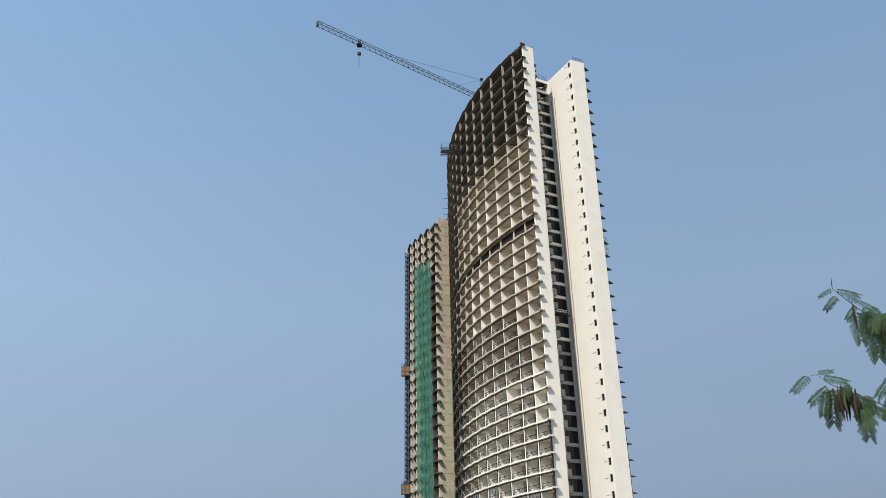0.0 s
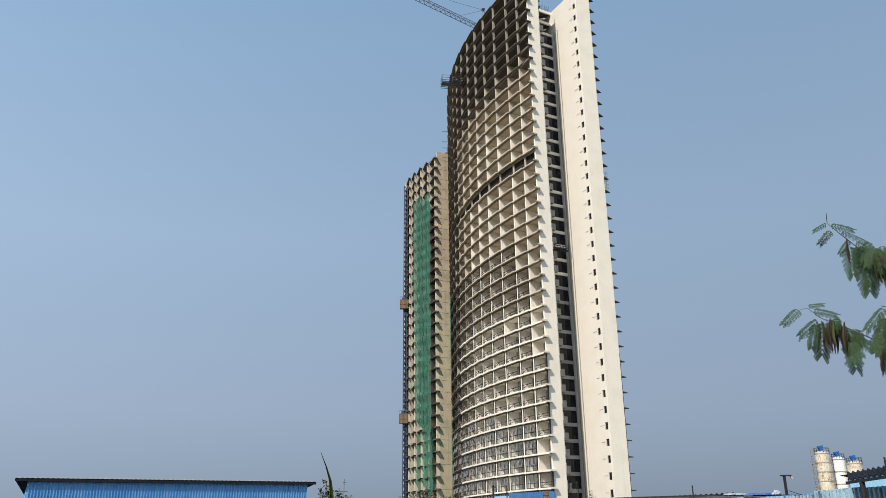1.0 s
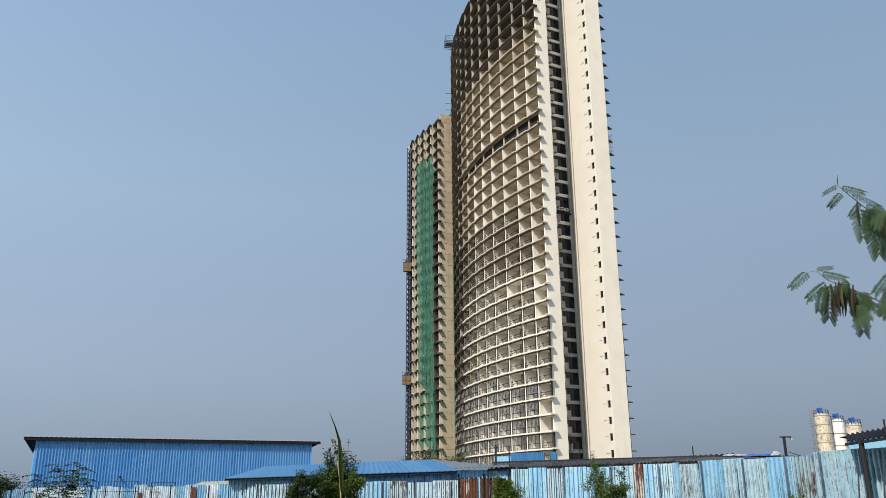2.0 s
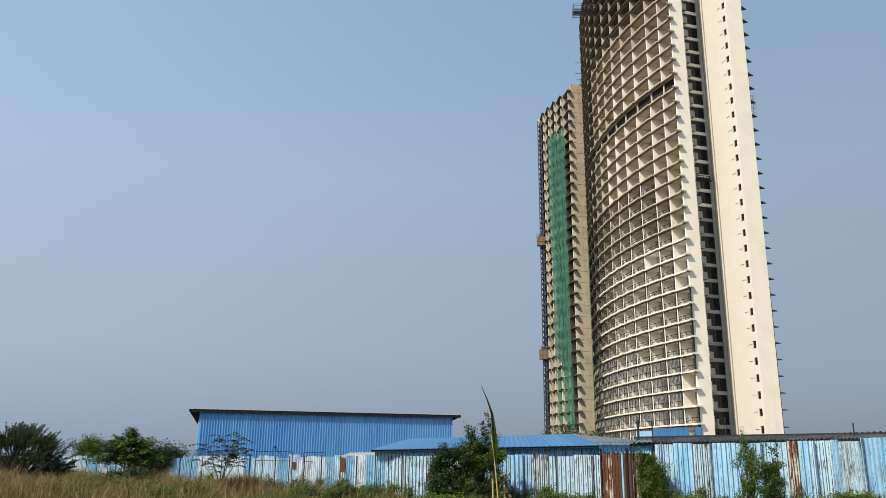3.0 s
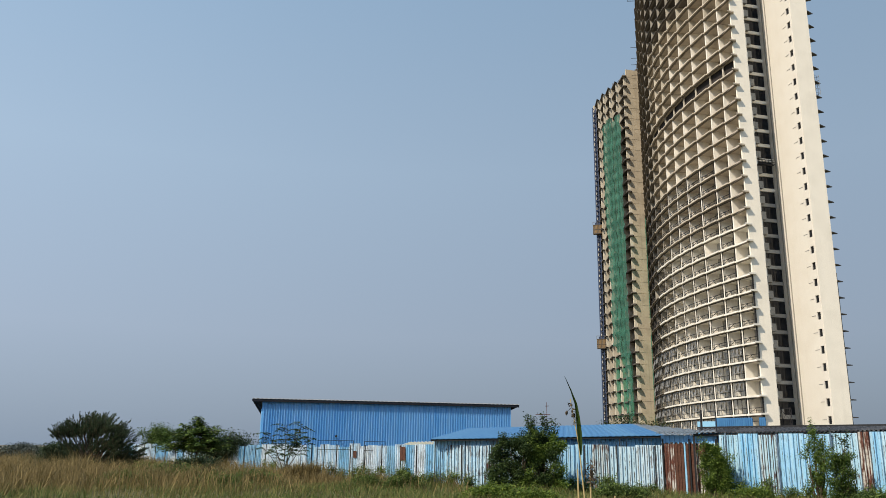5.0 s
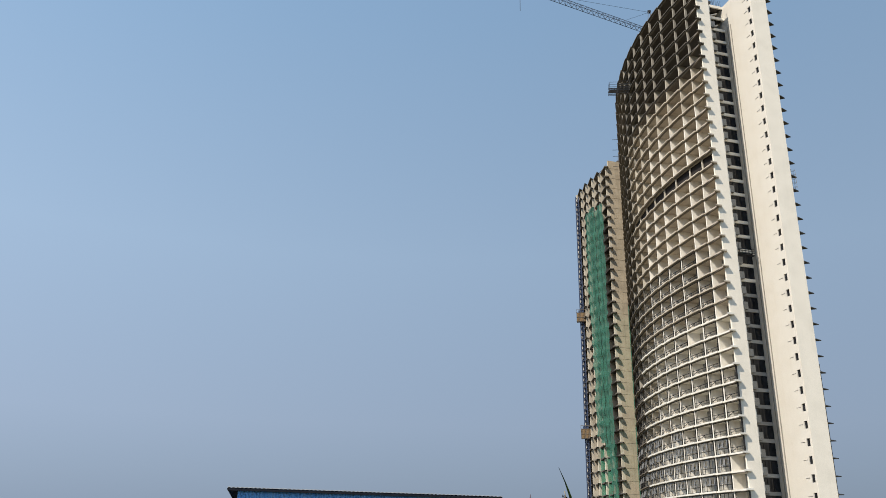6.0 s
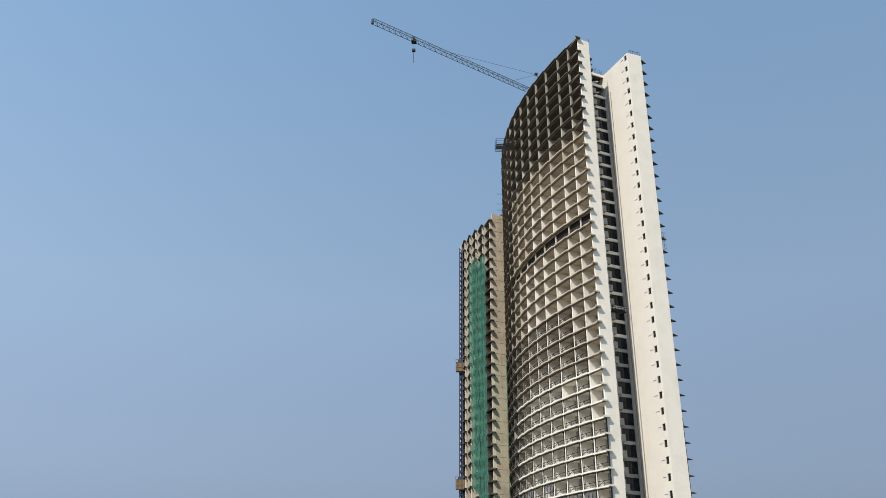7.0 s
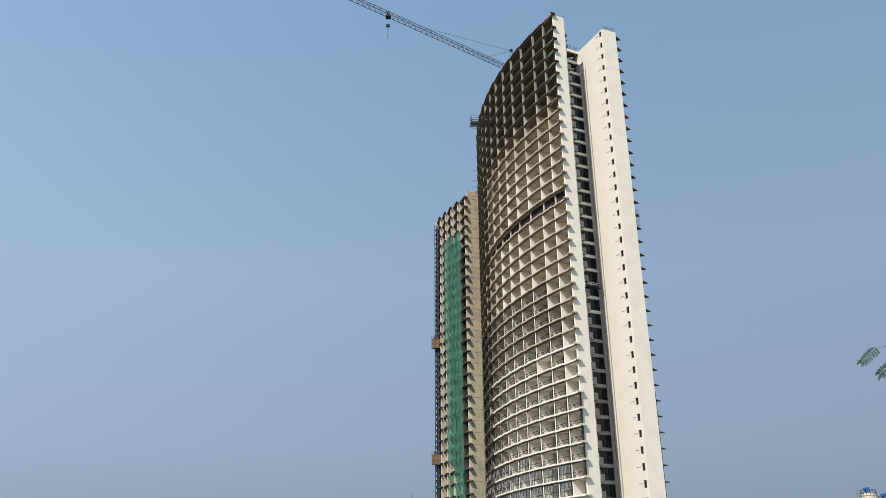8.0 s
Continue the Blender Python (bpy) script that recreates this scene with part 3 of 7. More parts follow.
    bar(mull_bm, deep * 0.14 + Vector((0, 0, 0.2)), deep * 0.14 + Vector((0, 0, 2.25)), 0.07)
    mull_me = to_mesh("mullion", mull_bm, FRAME)
    for k in range(-2, STOREYS):
        at = Matrix.Translation(r0 + Vector((0, 0, level(k))))
        if k < STOREYS - 3:
            w = part("dark_glazing", glass_me, None, tower, "dark stair glazing", at)
            for s in (0.62, 0.8):
                part("mullion", mull_me, None, w, at=at @ Matrix.Translation(run * s))
        part("spandrel", low_beam_me if k < 14 else beam_me, None, tower, at=at)
        part("landing", floor_me, None, tower, at=at)
        if k < STOREYS - 2:
            part("service_box", unit_me, None, tower, "grey service box", at)
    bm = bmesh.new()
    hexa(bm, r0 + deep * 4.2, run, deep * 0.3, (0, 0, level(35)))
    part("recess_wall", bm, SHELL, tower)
    # open stair flights show in the last storeys
    flight = bmesh.new()
    across = run.normalized()
    for lift_a, lift_b, inset in ((0.1, 1.55, 0.5), (3.0, 1.55, 1.8)):
        o = across * 2.4 + deep * inset + Vector((0, 0, lift_a - 0.25))
        hexa(flight, o, across * 3.2 + Vector((0, 0, lift_b - lift_a)), deep * 1.2, (0, 0, 0.25))
    flight_me = to_mesh("stair_flight", flight, CREAM)
    for k in (STOREYS - 3, STOREYS - 2):
        part("stair_flight", flight_me, None, tower, "cream painted stair flight", Matrix.Translation(r0 + Vector((0, 0, level(k)))))
    for k in (STOREYS - 1, STOREYS - 2):
        bm = bmesh.new()
        hexa(bm, CORNER + INTO * 3.1 + BACK * 0.6 + Vector((0, 0, level(k) - 0.6)), INTO * 1.0, BACK * 1.6, (0, 0, 0.4))
        hexa(bm, CORNER + INTO * 3.1 + BACK * 0.9 + Vector((0, 0, level(k) - 0.2)), INTO * 0.7, BACK * 1.0, (0, 0, 1.1))
        part("bracket", bm, RAW, tower, "dark concrete bracket")
    # second end wall, with a column of small windows on its return
    n0, far = Vector((30.9, 145.3, 0)), Vector((26.7, 153.4, 0))
    side = (far - n0).normalized()
    top = level(35)
    front = Vector((3.17, 1.35, 0))
    # the wing's storeys are a little lower than the main front's
    def sill(k):
        return level(k) + 1.33 + 0.0915 * (34 - k) - 0.0115 * (28 - k)
    holes = [(0.35, 1.2, sill(k), sill(k) + 1.3) for k in range(-3, 35)]
    bm = bmesh.new()
    wall_with_openings(bm, n0, (side.x, side.y), 30.0, 0.0, top, (front.x, front.y), 0.35, holes)
    part("return_wall", bm, CREAM, tower, "cream painted return wall")
    for s in (1.0, 2.1):
        p = far - side * s - front.normalized() * 0.12
        bm = bmesh.new()
        tube(bm, [p, p + Vector((0, 0, top - 6.0))], [0.075, 0.075], 8)
        part("drain_pipe", bm, CEMENT, tower, "grey drain pipe")
    bm = bmesh.new()
    hexa(bm, n0 + front.normalized() * 0.35, front * 0.9, side * 0.4, (0, 0, top))
    part("second_end_wall", bm, WHITE, tower, "white painted end wall")
    bm = bmesh.new()
    hexa(bm, n0 - side * 0.064, front * 0.9 + front.normalized() * 0.35, side * 0.06, (0, 0, top - 0.02))
    part("plaster_facing", bm, WHITE, tower, "white painted plaster facing")
    bm = bmesh.new()
    hexa(bm, n0 + front.normalized() * 0.35 + front * 0.9 - front.normalized() * 0.3, front.normalized() * 0.3, side * 30, (0, 0, top - 0.01))
    part("outer_wall", bm, WHITE, tower, "white painted outer wall")
    bm = bmesh.new()
    hexa(bm, n0 + front.normalized() * 0.37 + side * 0.42 + Vector((0, 0, top - 1.2)), front.normalized() * (front.length * 0.9 - 0.34), side * 29.4, (0, 0, 0.3))
    part("wing_roof", bm, RAW, tower)
    bm = bmesh.new()
    hexa(bm, n0 + front.normalized() * 0.37 + side * 29.5, front.normalized() * (front.length * 0.9 - 0.34), side * 0.4, (0, 0, top - 0.02))
    part("back_wall", bm, WHITE, tower)
    pane_bm = bmesh.new()
    hexa(pane_bm, side * 0.35 + front.normalized() * 0.16, side * 0.85, front.normalized() * 0.03, (0, 0, 1.3))
    pane_me = bpy.data.meshes.new("small_window")
    bmesh.ops.recalc_face_normals(pane_bm, faces=pane_bm.faces)
    pane_bm.to_mesh(pane_me)
    pane_bm.free()
    pane_me.materials.append(DARKPANE)
    ledge_bm = bmesh.new()
    hexa(ledge_bm, side * 1.5 - front.normalized() * 0.05, side * 1.0, front.normalized() * 0.07, (0, 0, 0.07))
    ledge_me = bpy.data.meshes.new("drip_ledge")
    bmesh.ops.recalc_face_normals(ledge_bm, faces=ledge_bm.faces)
    ledge_bm.to_mesh(ledge_me)
    ledge_bm.free()
    ledge_me.materials.append(GREYBOX)
    tip_bm = bmesh.new()
    right = front.normalized()
    prism(tip_bm, [(p.x, p.y) for p in (Vector((0, 0, 0)) - side * 0.25, right * 1.7 + side * 0.55, right * 0.3 + side * 1.7, side * 1.7)], -0.16, 0.0)
    tip_me = bpy.data.meshes.new("balcony_tip")
    bmesh.ops.recalc_face_normals(tip_bm, faces=tip_bm.faces)
    tip_bm.to_mesh(tip_me)
    tip_bm.free()
    # dark concrete: the shade on the tips' undersides is put into the colour
    tip_me.materials.append(RAW)
    corner = n0 + front.normalized() * 0.35 + front * 0.9
    for k in range(-3, 35):
        at = Matrix.Translation(n0 + Vector((0, 0, sill(k))))
        part("small_window", pane_me, None, tower, "small dark window", at)
        part("drip_ledge", ledge_me, None, tower, at=Matrix.Translation(n0 + Vector((0, 0, sill(k) + 0.75))))
        part("balcony_tip", tip_me, None, tower, at=Matrix.Translation(corner + side * 0.05 + Vector((0, 0, level(k) + 2.804 + 0.101 * (25 - k)))))
    # dark tube added to draw the dark line of the wing's shaded edge
    p = corner + front.normalized() * 0.1 - side * 0.02
    bm = bmesh.new()
    tube(bm, [p, p + Vector((0, 0, 33.0))], [0.05, 0.05], 8)
    part("drain_pipe", bm, DARKMETAL, tower, "thin dark upright added along the shaded wing edge")
    # thin netting left hanging round the bend on the lower storeys
    verts, tris = [], []
    cols, rows = 20, 60
    for j in range(rows + 1):
        for i in range(cols + 1):
            p = arc(-6.4 + 8.6 * i / cols, -0.02 + 0.1 * noise.noise((i * 0.5, j * 0.3, 3)))
            verts.append((p.x, p.y, SLAB0 - 2.0 + 52.0 * j / rows))
    for j in range(rows):
        for i in range(cols):
            if noise.noise((i * 0.25, j * 0.16, 21)) < 0.1 + 0.012 * max(0, j - 30):
                a = j * (cols + 1) + i
                tris += [(a, a + 1, a + cols + 2), (a, a + cols + 2, a + cols + 1)]
    part("netting", raw_mesh("netting", verts, tris, LOOSENET), None, tower, "thin torn green netting")
    # scaffold tubes left sticking out round the bend
    for phi, z in ((2.2, 105.2), (1.4, 102.8), (1.9, 100.5), (1.2, 98.1)):
        bm = bmesh.new()
        bar(bm, arc(phi, 1.2) + Vector((0, 0, z)), arc(phi, -1.6) + Vector((0, 0, z + 0.1)), 0.09)
        part("scaffold_tube", bm, DARKMETAL, tower)
    # roof edge clutter
    def stub(p, z0, z1, w):
        bm = bmesh.new()
        bar(bm, p + Vector((0, 0, z0)), p + Vector((0, 0, z1)), w)
        part("rebar_stub", bm, DARKMETAL, tower)
    for i in range(9):
        stub(CORNER + INTO * (0.4 + i * 0.37) + BACK * (0.3 + rng.random()), ROOF + 0.5, ROOF + 1.0 + rng.random() * 0.6, 0.06)
    for i in range(7):
        stub(n0 + front * (0.2 + i * 0.13) + side * 0.2, top - 0.1, top + 1.0, 0.06)
    bm = bmesh.new()
    bar(bm, n0 + front * 0.2 + side * 0.2 + Vector((0, 0, top + 1.0)), n0 + front * 0.98 + side * 0.2 + Vector((0, 0, top + 1.0)), 0.06)
    part("roof_rail", bm, DARKMETAL, tower)
    for i in range(12):
        stub(r0 + run * (0.45 + i * 0.045) + deep * (0.05 + 0.2 * rng.random()), level(35) - 0.1, level(35) + 0.8 + rng.random(), 0.05)
    return tower


curved_tower()


# ---- loading platform, work cradles ----
PLAT = level(34) + 4.2


def loading_platform(phi, base):
    p = empty("loading_platform", arc(phi, 1.0) + Vector((0, 0, base)), "steel loading platform projecting from an upper floor", "platform", "loading platforms")
    a = radians(phi)
    out = Vector((-math.cos(a), -math.sin(a), 0))
    along = Vector((math.sin(a), -math.cos(a), 0))
    o = arc(phi, 1.0)
    for z in (0.05, -0.5, -1.0):
        for s in (-1.3, -0.65, 0.0, 0.65, 1.3):
            bm = bmesh.new()
            bar(bm, o + along * s + Vector((0, 0, base + z)), o + along * s + out * 3.6 + Vector((0, 0, base + z)), 0.1)
            part("joist", bm, DARKMETAL, p)
    def rod(name, q, r, w):
        bm = bmesh.new()
        bar(bm, q, r, w)
        part(name, bm, DARKMETAL, p)
    for s in (-1.3, 1.3):
        for reach, w in ((3.5, 0.08), (1.2, 0.06)):
            foot = o + along * s + out * reach
            rod("post", foot + Vector((0, 0, base - 1.0)), foot + Vector((0, 0, base + 1.5)), w)
    for z in (0.8, 1.5):
        end = o + along * 1.3 + out * 3.5 + Vector((0, 0, base + z))
        rod("rail", o - along * 1.3 + out * 3.5 + Vector((0, 0, base + z)), end, 0.06)
        rod("rail", end, o + along * 1.3 + out * 0.5 + Vector((0, 0, base + z)), 0.06)


loading_platform(7.6, PLAT)
loading_platform(14.6, PLAT - 6.4)


def cradle(at, along, length, label):
    c = empty("work_cradle", at, label, "work cradle")
    along = Vector(along).normalized()
    n = Vector((along.y, -along.x, 0))
    bm = bmesh.new()
    hexa(bm, Vector(at), along * length, n * 0.8, (0, 0, 0.1))
    part("deck", bm, DARKMETAL, c)
    bm = bmesh.new()
    k = max(3, int(length / 0.6))
    for i in range(k + 1):
        for s in (0.0, 0.78):
            p = Vector(at) + along * length * i / k + n * s
            bar(bm, p, p + Vector((0, 0, 1.2)), 0.05)
    for z in (0.45, 0.8, 1.2):
        for s in (0.0, 0.78):
            bar(bm, Vector(at) + n * s + Vector((0, 0, z)), Vector(at) + along * length + n * s + Vector((0, 0, z)), 0.06)
    part("guard_rail", bm, DARKMETAL, c)
    bm = bmesh.new()
    for s in (0.1, 0.9):
        p = Vector(at) + along * length * s + n * 0.4
        bar(bm, p, p + Vector((0, 0, 9.0)), 0.03)
    part("cable", bm, DARKMETAL, c)


cradle((23.3, 150.2, 55.0), (0.9, 0.42, 0), 3.4, "steel suspended work cradle hanging in the stair recess")


def tip_scaffold():
    """A narrow frame of thin tubes standing between balcony tips."""
    at = Vector((34.25, 147.1, 66.9))
    sc = empty("tube_scaffold", at, "narrow grey tube scaffold standing on a balcony tip", "scaffold")
    u, v = Vector((0.9, 0.42, 0)) * 0.95, Vector((-0.42, 0.9, 0)) * 0.6
    for c in (at, at + u, at + v, at + u + v):
        bm = bmesh.new()
        bar(bm, c, c + Vector((0, 0, 4.0)), 0.05)
        part("post", bm, GREYBOX, sc)
    for j in range(5):
        z = Vector((0, 0, 0.35 + 0.85 * j))
        for p, q in ((at, at + u), (at + v, at + u + v), (at, at + v), (at + u, at + u + v)):
            bm = bmesh.new()
            bar(bm, p + z, q + z, 0.04)
            part("ledger", bm, GREYBOX, sc)


tip_scaffold()


def scaffold_tower():
    """A light lattice scaffold standing before the foot of the stair recess."""
    at = polar(9.26, 149.5)
    sc = empty("scaffold_tower", at, "dark grey lattice scaffold at the foot of the stair recess", "scaffold")
    corners = [Vector((a, b, 0)) for a, b in ((-0.75, -0.75), (0.75, -0.75), (0.75, 0.75), (-0.75, 0.75))]
    for c in corners:
        bm = bmesh.new()
        bar(bm, at + c, at + c + Vector((0, 0, 10.2)), 0.08)
        part("post", bm, POSTSTEEL, sc)
    for j in range(6):
        z = 0.4 + j * 1.9
        for a, b in ((0, 1), (1, 2), (2, 3), (3, 0)):
            bm = bmesh.new()
            bar(bm, at + corners[a] + Vector((0, 0, z)), at + corners[b] + Vector((0, 0, z)), 0.06)
            part("ledger", bm, POSTSTEEL, sc)
            if j < 5:
                bm = bmesh.new()
                bar(bm, at + corners[a] + Vector((0, 0, z)), at + corners[b] + Vector((0, 0, z + 1.9)), 0.05)
                part("brace", bm, POSTSTEEL, sc)


scaffold_tower()


# ---- the lower tower behind, still bare ----
def bare_tower():
    rng = random.Random(9)
    o = Vector((0.0, 204.0, 0))
    head = Vector((-0.462, 0.887, 0))
    into = Vector((0.887, 0.462, 0))
    tower = empty("concrete_tower", o, "unfinished concrete apartment tower with deep balcony cells", "building")
    roof = 102.0
    n = 34
    length = 19.4
    bend = [0.0, 0.25, 0.37, 0.37, 0.25, 0.0]
    bays = 5

    def edge(i, d=0.0):
        return o + head * length * i / bays + into * (d - bend[i] * 1.4)
    slab_bm = bmesh.new()
    outline = [edge(0, 0.5), edge(0, 0.3) - head * 0.6, edge(0, -0.3) - head * 1.1, edge(0, -1.1) - head * 0.9]
    for i in range(1, bays):
        outline += [edge(i, 0.2), edge(i, -1.15) - head * 0.8]
    outline += [edge(bays), edge(bays, 9), edge(0, 9)]
    prism(slab_bm, [((p - o).x, (p - o).y) for p in outline], -0.28, 0.0)
    slab_me = bpy.data.meshes.new("slab")
    bmesh.ops.recalc_face_normals(slab_bm, faces=slab_bm.faces)
    slab_bm.to_mesh(slab_me)
    slab_bm.free()
    # darker than the fins: the slabs' shaded undersides are worked into the colour
    slab_me.materials.append(RAW)
    for k in range(n + 1):
        part("slab", slab_me, None, tower, at=Matrix.Translation(o + Vector((0, 0, roof - STOREY * k))))
    for i in range(bays + 1):
        bm = bmesh.new()
        hexa(bm, edge(i, -0.45) - head * 0.12, head * 0.24, into * 2.9, (0, 0, roof))
        part("fin", bm, BEIGE, tower)
    for i in range(bays):
        a, b = edge(i, 2.4), edge(i + 1, 2.4)
        bm = bmesh.new()
        hexa(bm, Vector((0, 0, 0.01)), b - a, into * 0.2, (0, 0, STOREY - 0.29))
        me = bpy.data.meshes.new("infill")
        bmesh.ops.recalc_face_normals(bm, faces=bm.faces)
        bm.to_mesh(me)
        bm.free()
        me.materials.append(PANEL)
        for k in range(1, n):
            if rng.random() < 0.82:
                continue
            part("infill", me, None, tower, at=Matrix.Translation(a + Vector((0, 0, roof - STOREY * k))))
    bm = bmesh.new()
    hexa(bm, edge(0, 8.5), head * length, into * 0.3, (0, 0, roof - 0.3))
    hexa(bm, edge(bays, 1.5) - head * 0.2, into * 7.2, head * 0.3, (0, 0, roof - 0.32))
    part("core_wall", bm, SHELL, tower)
    bm = bmesh.new()
    hexa(bm, o + into * 0.35 - head * 0.16, into * 9.55, head * 0.4, (0, 0, roof + 2.2))
    part("end_wall", bm, TAN, tower, "beige concrete end wall")
    bm = bmesh.new()
    for k in range(n):
        hexa(bm, o + into * 0.6 - head * 0.20 + Vector((0, 0, roof - STOREY * k - 0.15)), into * 9.2, head * 0.04, (0, 0, 0.03))
    part("floor_bands", bm, TAN, tower)
    for i in range(16):
        p = o + into * (0.5 + rng.random() * 3) + head * rng.random() * length * 0.45
        bm = bmesh.new()
        bar(bm, p + Vector((0, 0, roof)), p + Vector((0, 0, roof + 1 + rng.random() * 1.8)), 0.1)
        part("formwork_prop", bm, RAW, tower)
    bm = bmesh.new()
    bar(bm, o + into * 0.6 + head * 1.5 + Vector((0, 0, roof + 1.2)), o + into * 0.6 + head * 7.0 + Vector((0, 0, roof + 1.2)), 0.09)
    part("formwork_rail", bm, RAW, tower)
    bm = bmesh.new()
    for i in range(5):
        q = o + into * (4.0 + i * 0.8) + head * 0.4 + Vector((0, 0, roof + 2.2))
        bar(bm, q, q + Vector((0, 0, 1.6 + rng.random() * 0.8)), 0.14)
        bar(bm, q + Vector((0, 0, 1.3)), q + into * 0.8 + Vector((0, 0, 0.7 + rng.random())), 0.12)
    hexa(bm, o + into * 3.6 + head * 0.1 + Vector((0, 0, roof + 2.2)), into * 4.0, head * 1.2, (0, 0, 0.7))
    part("formwork_stack", bm, RAW, tower, "dark formwork stacked on the roof")
    # green safety net
    net = empty("safety_net", edge(2, -0.3), "green safety netting hung over the balcony cells", "netting")
    # four strips side by side, each with its own folds, tied in at every floor
    rows = 130
    for strip in range(4):
        verts, tris = [], []
        cols = 7
        top_z = 90.3 + (0.2, 0.9, -0.4, 0.6)[strip]
        low = (28.0, 26.5, 25.5, 9.0)[strip]
        for j in range(rows + 1):
            z = top_z - j * (top_z - low) / rows
            for i in range(cols + 1):
                u = (strip - 0.2 + 1.4 * i / cols) / 4
                left, right = 2.6 - 0.35 * min(1, max(0, (72 - z) / 25)), 0.06
                s = left + (right - left) * u
                base = o + head * length * s / bays + into * (-0.95 - 0.37 * 1.4 - 0.03 * (strip % 2) - 0.35)
                tie = abs(((roof - z) % STOREY) / STOREY - 0.5) * 2
                w = 0.10 * math.sin(i * 1.8 + strip) + 0.55 * (1 - tie * tie) * (0.5 + noise.noise((u * 9, z * 0.25, 2))) + 0.18 * noise.noise((u * 14, z * 0.7, 1))
                verts.append((base.x - into.x * w, base.y - into.y * w, z + 1.3 * (1 - u)))
        for j in range(rows):
            for i in range(cols):
                z = top_z - j * (top_z - low) / rows
                if z < 26 and noise.noise((i * 0.3 + strip * 3, z * 0.12, 5)) > 0.22:
                    continue
                a = j * (cols + 1) + i
                tris += [(a, a + 1, a + cols + 2), (a, a + cols + 2, a + cols + 1)]
        part("net_strip", raw_mesh("net_strip", verts, tris, NET), None, net)
    # thin netting, hung loosely over the lower cells
    verts, tris = [], []
    cols, rows = 24, 60
    for j in range(rows + 1):
        for i in range(cols + 1):
            s, z = 2.95 - 2.4 * i / cols, 11.3 + 15.5 * j / rows
            base = o + head * length * s / bays + into * (0.12 - 0.37 * 1.4 + 0.2 * noise.noise((s * 3, z * 0.3, 7)))
            verts.append((base.x, base.y, z))
    for j in range(rows):
        for i in range(cols):
            if noise.noise((i * 0.22, j * 0.13, 11)) > 0.3:
                continue
            a = j * (cols + 1) + i
            tris += [(a, a + 1, a + cols + 2), (a, a + cols + 2, a + cols + 1)]
    part("loose_net", raw_mesh("loose_net", verts, tris, LOOSENET), None, net, "thin torn green netting")
    # the site hoist: a lattice mast with two cages
    foot = o + head * (length - 1.2) - into * 0.75
    hoist = empty("site_hoist", foot, "construction hoist with a lattice mast and ochre cages", "hoist")
    bm = bmesh.new()
    s = 0.45
    cs = [Vector((a, b, 0)) for a in (-s, s) for b in (-s, s)]
    for c in cs:
        bar(bm, foot + c, foot + c + Vector((0, 0, 100.5)), 0.25)
    for j in range(67):
        z = j * 1.5
        for a, b in ((0, 1), (1, 3), (3, 2), (2, 0)):
            bar(bm, foot + cs[a] + Vector((0, 0, z)), foot + cs[b] + Vector((0, 0, z)), 0.2)
            bar(bm, foot + cs[a] + Vector((0, 0, z)), foot + cs[b] + Vector((0, 0, z + 1.5)), 0.15)
    for j in range(12):
        bar(bm, foot + Vector((0, 0, 6 + j * 8)), foot + into * 0.6 + Vector((0, 0, 6 + j * 8)), 0.14)
    part("mast", bm, MASTSTEEL, hoist, "dark blue lattice mast")
    for z in (62.0, 29.8):
        c = foot + Vector((-0.15, -0.6, z))
        bm = bmesh.new()
        hexa(bm, c + Vector((-1.3, -0.8, 0)), (2.6, 0, 0), (0, 1.3, 0), (0, 0, 2.5))
        cage = part("cage", bm, ORANGE, hoist, "ochre hoist cage")
        bm = bmesh.new()
        for i in range(8):
            x = -1.25 + 2.5 * i / 7
            bar(bm, c + Vector((x, -0.84, 0.1)), c + Vector((x, -0.84, 2.4)), 0.08)
        for zz in (0.05, 1.2, 2.55, 3.4):
            bar(bm, c + Vector((-1.35, -0.84, zz)), c + Vector((1.35, -0.84, zz)), 0.1)
        for x in (-1.3, 0, 1.3):
            bar(bm, c + Vector((x, -0.84, 2.5)), c + Vector((x, -0.84, 3.4)), 0.08)
        part("cage_bars", bm, RAW, cage)
        bm = bmesh.new()
        hexa(bm, c + Vector((-0.75, -0.7, 2.52)), (1.5, 0, 0), (0, 1.1, 0), (0, 0, 0.7))
        part("drive_unit", bm, MASTSTEEL, cage, "dark blue drive unit")


bare_tower()


# ---- tower crane on the roof ----
def lattice(bm, p, q, height, width, step, w=0.09):
    """A three-sided lattice girder from p to q: two chords below, one above."""
    p, q = Vector(p), Vector(q)
    d = (q - p).normalized()
    side = d.cross(Vector((0, 0, 1))).normalized() * width / 2
    up = Vector((0, 0, height))
    n = int((q - p).length / step)
    for o in (side, -side, up):
        bar(bm, p + o, q + o, w * 1.5)
    for i in range(n):
        a, b = p.lerp(q, i / n), p.lerp(q, (i + 1) / n)
        m = (a + b) / 2
        bar(bm, a + side, a - side, w)
        for s in (side, -side):
            bar(bm, a + s, m + up, w)
            bar(bm, m + up, b + s, w)
        bar(bm, a + side, b - side, w)


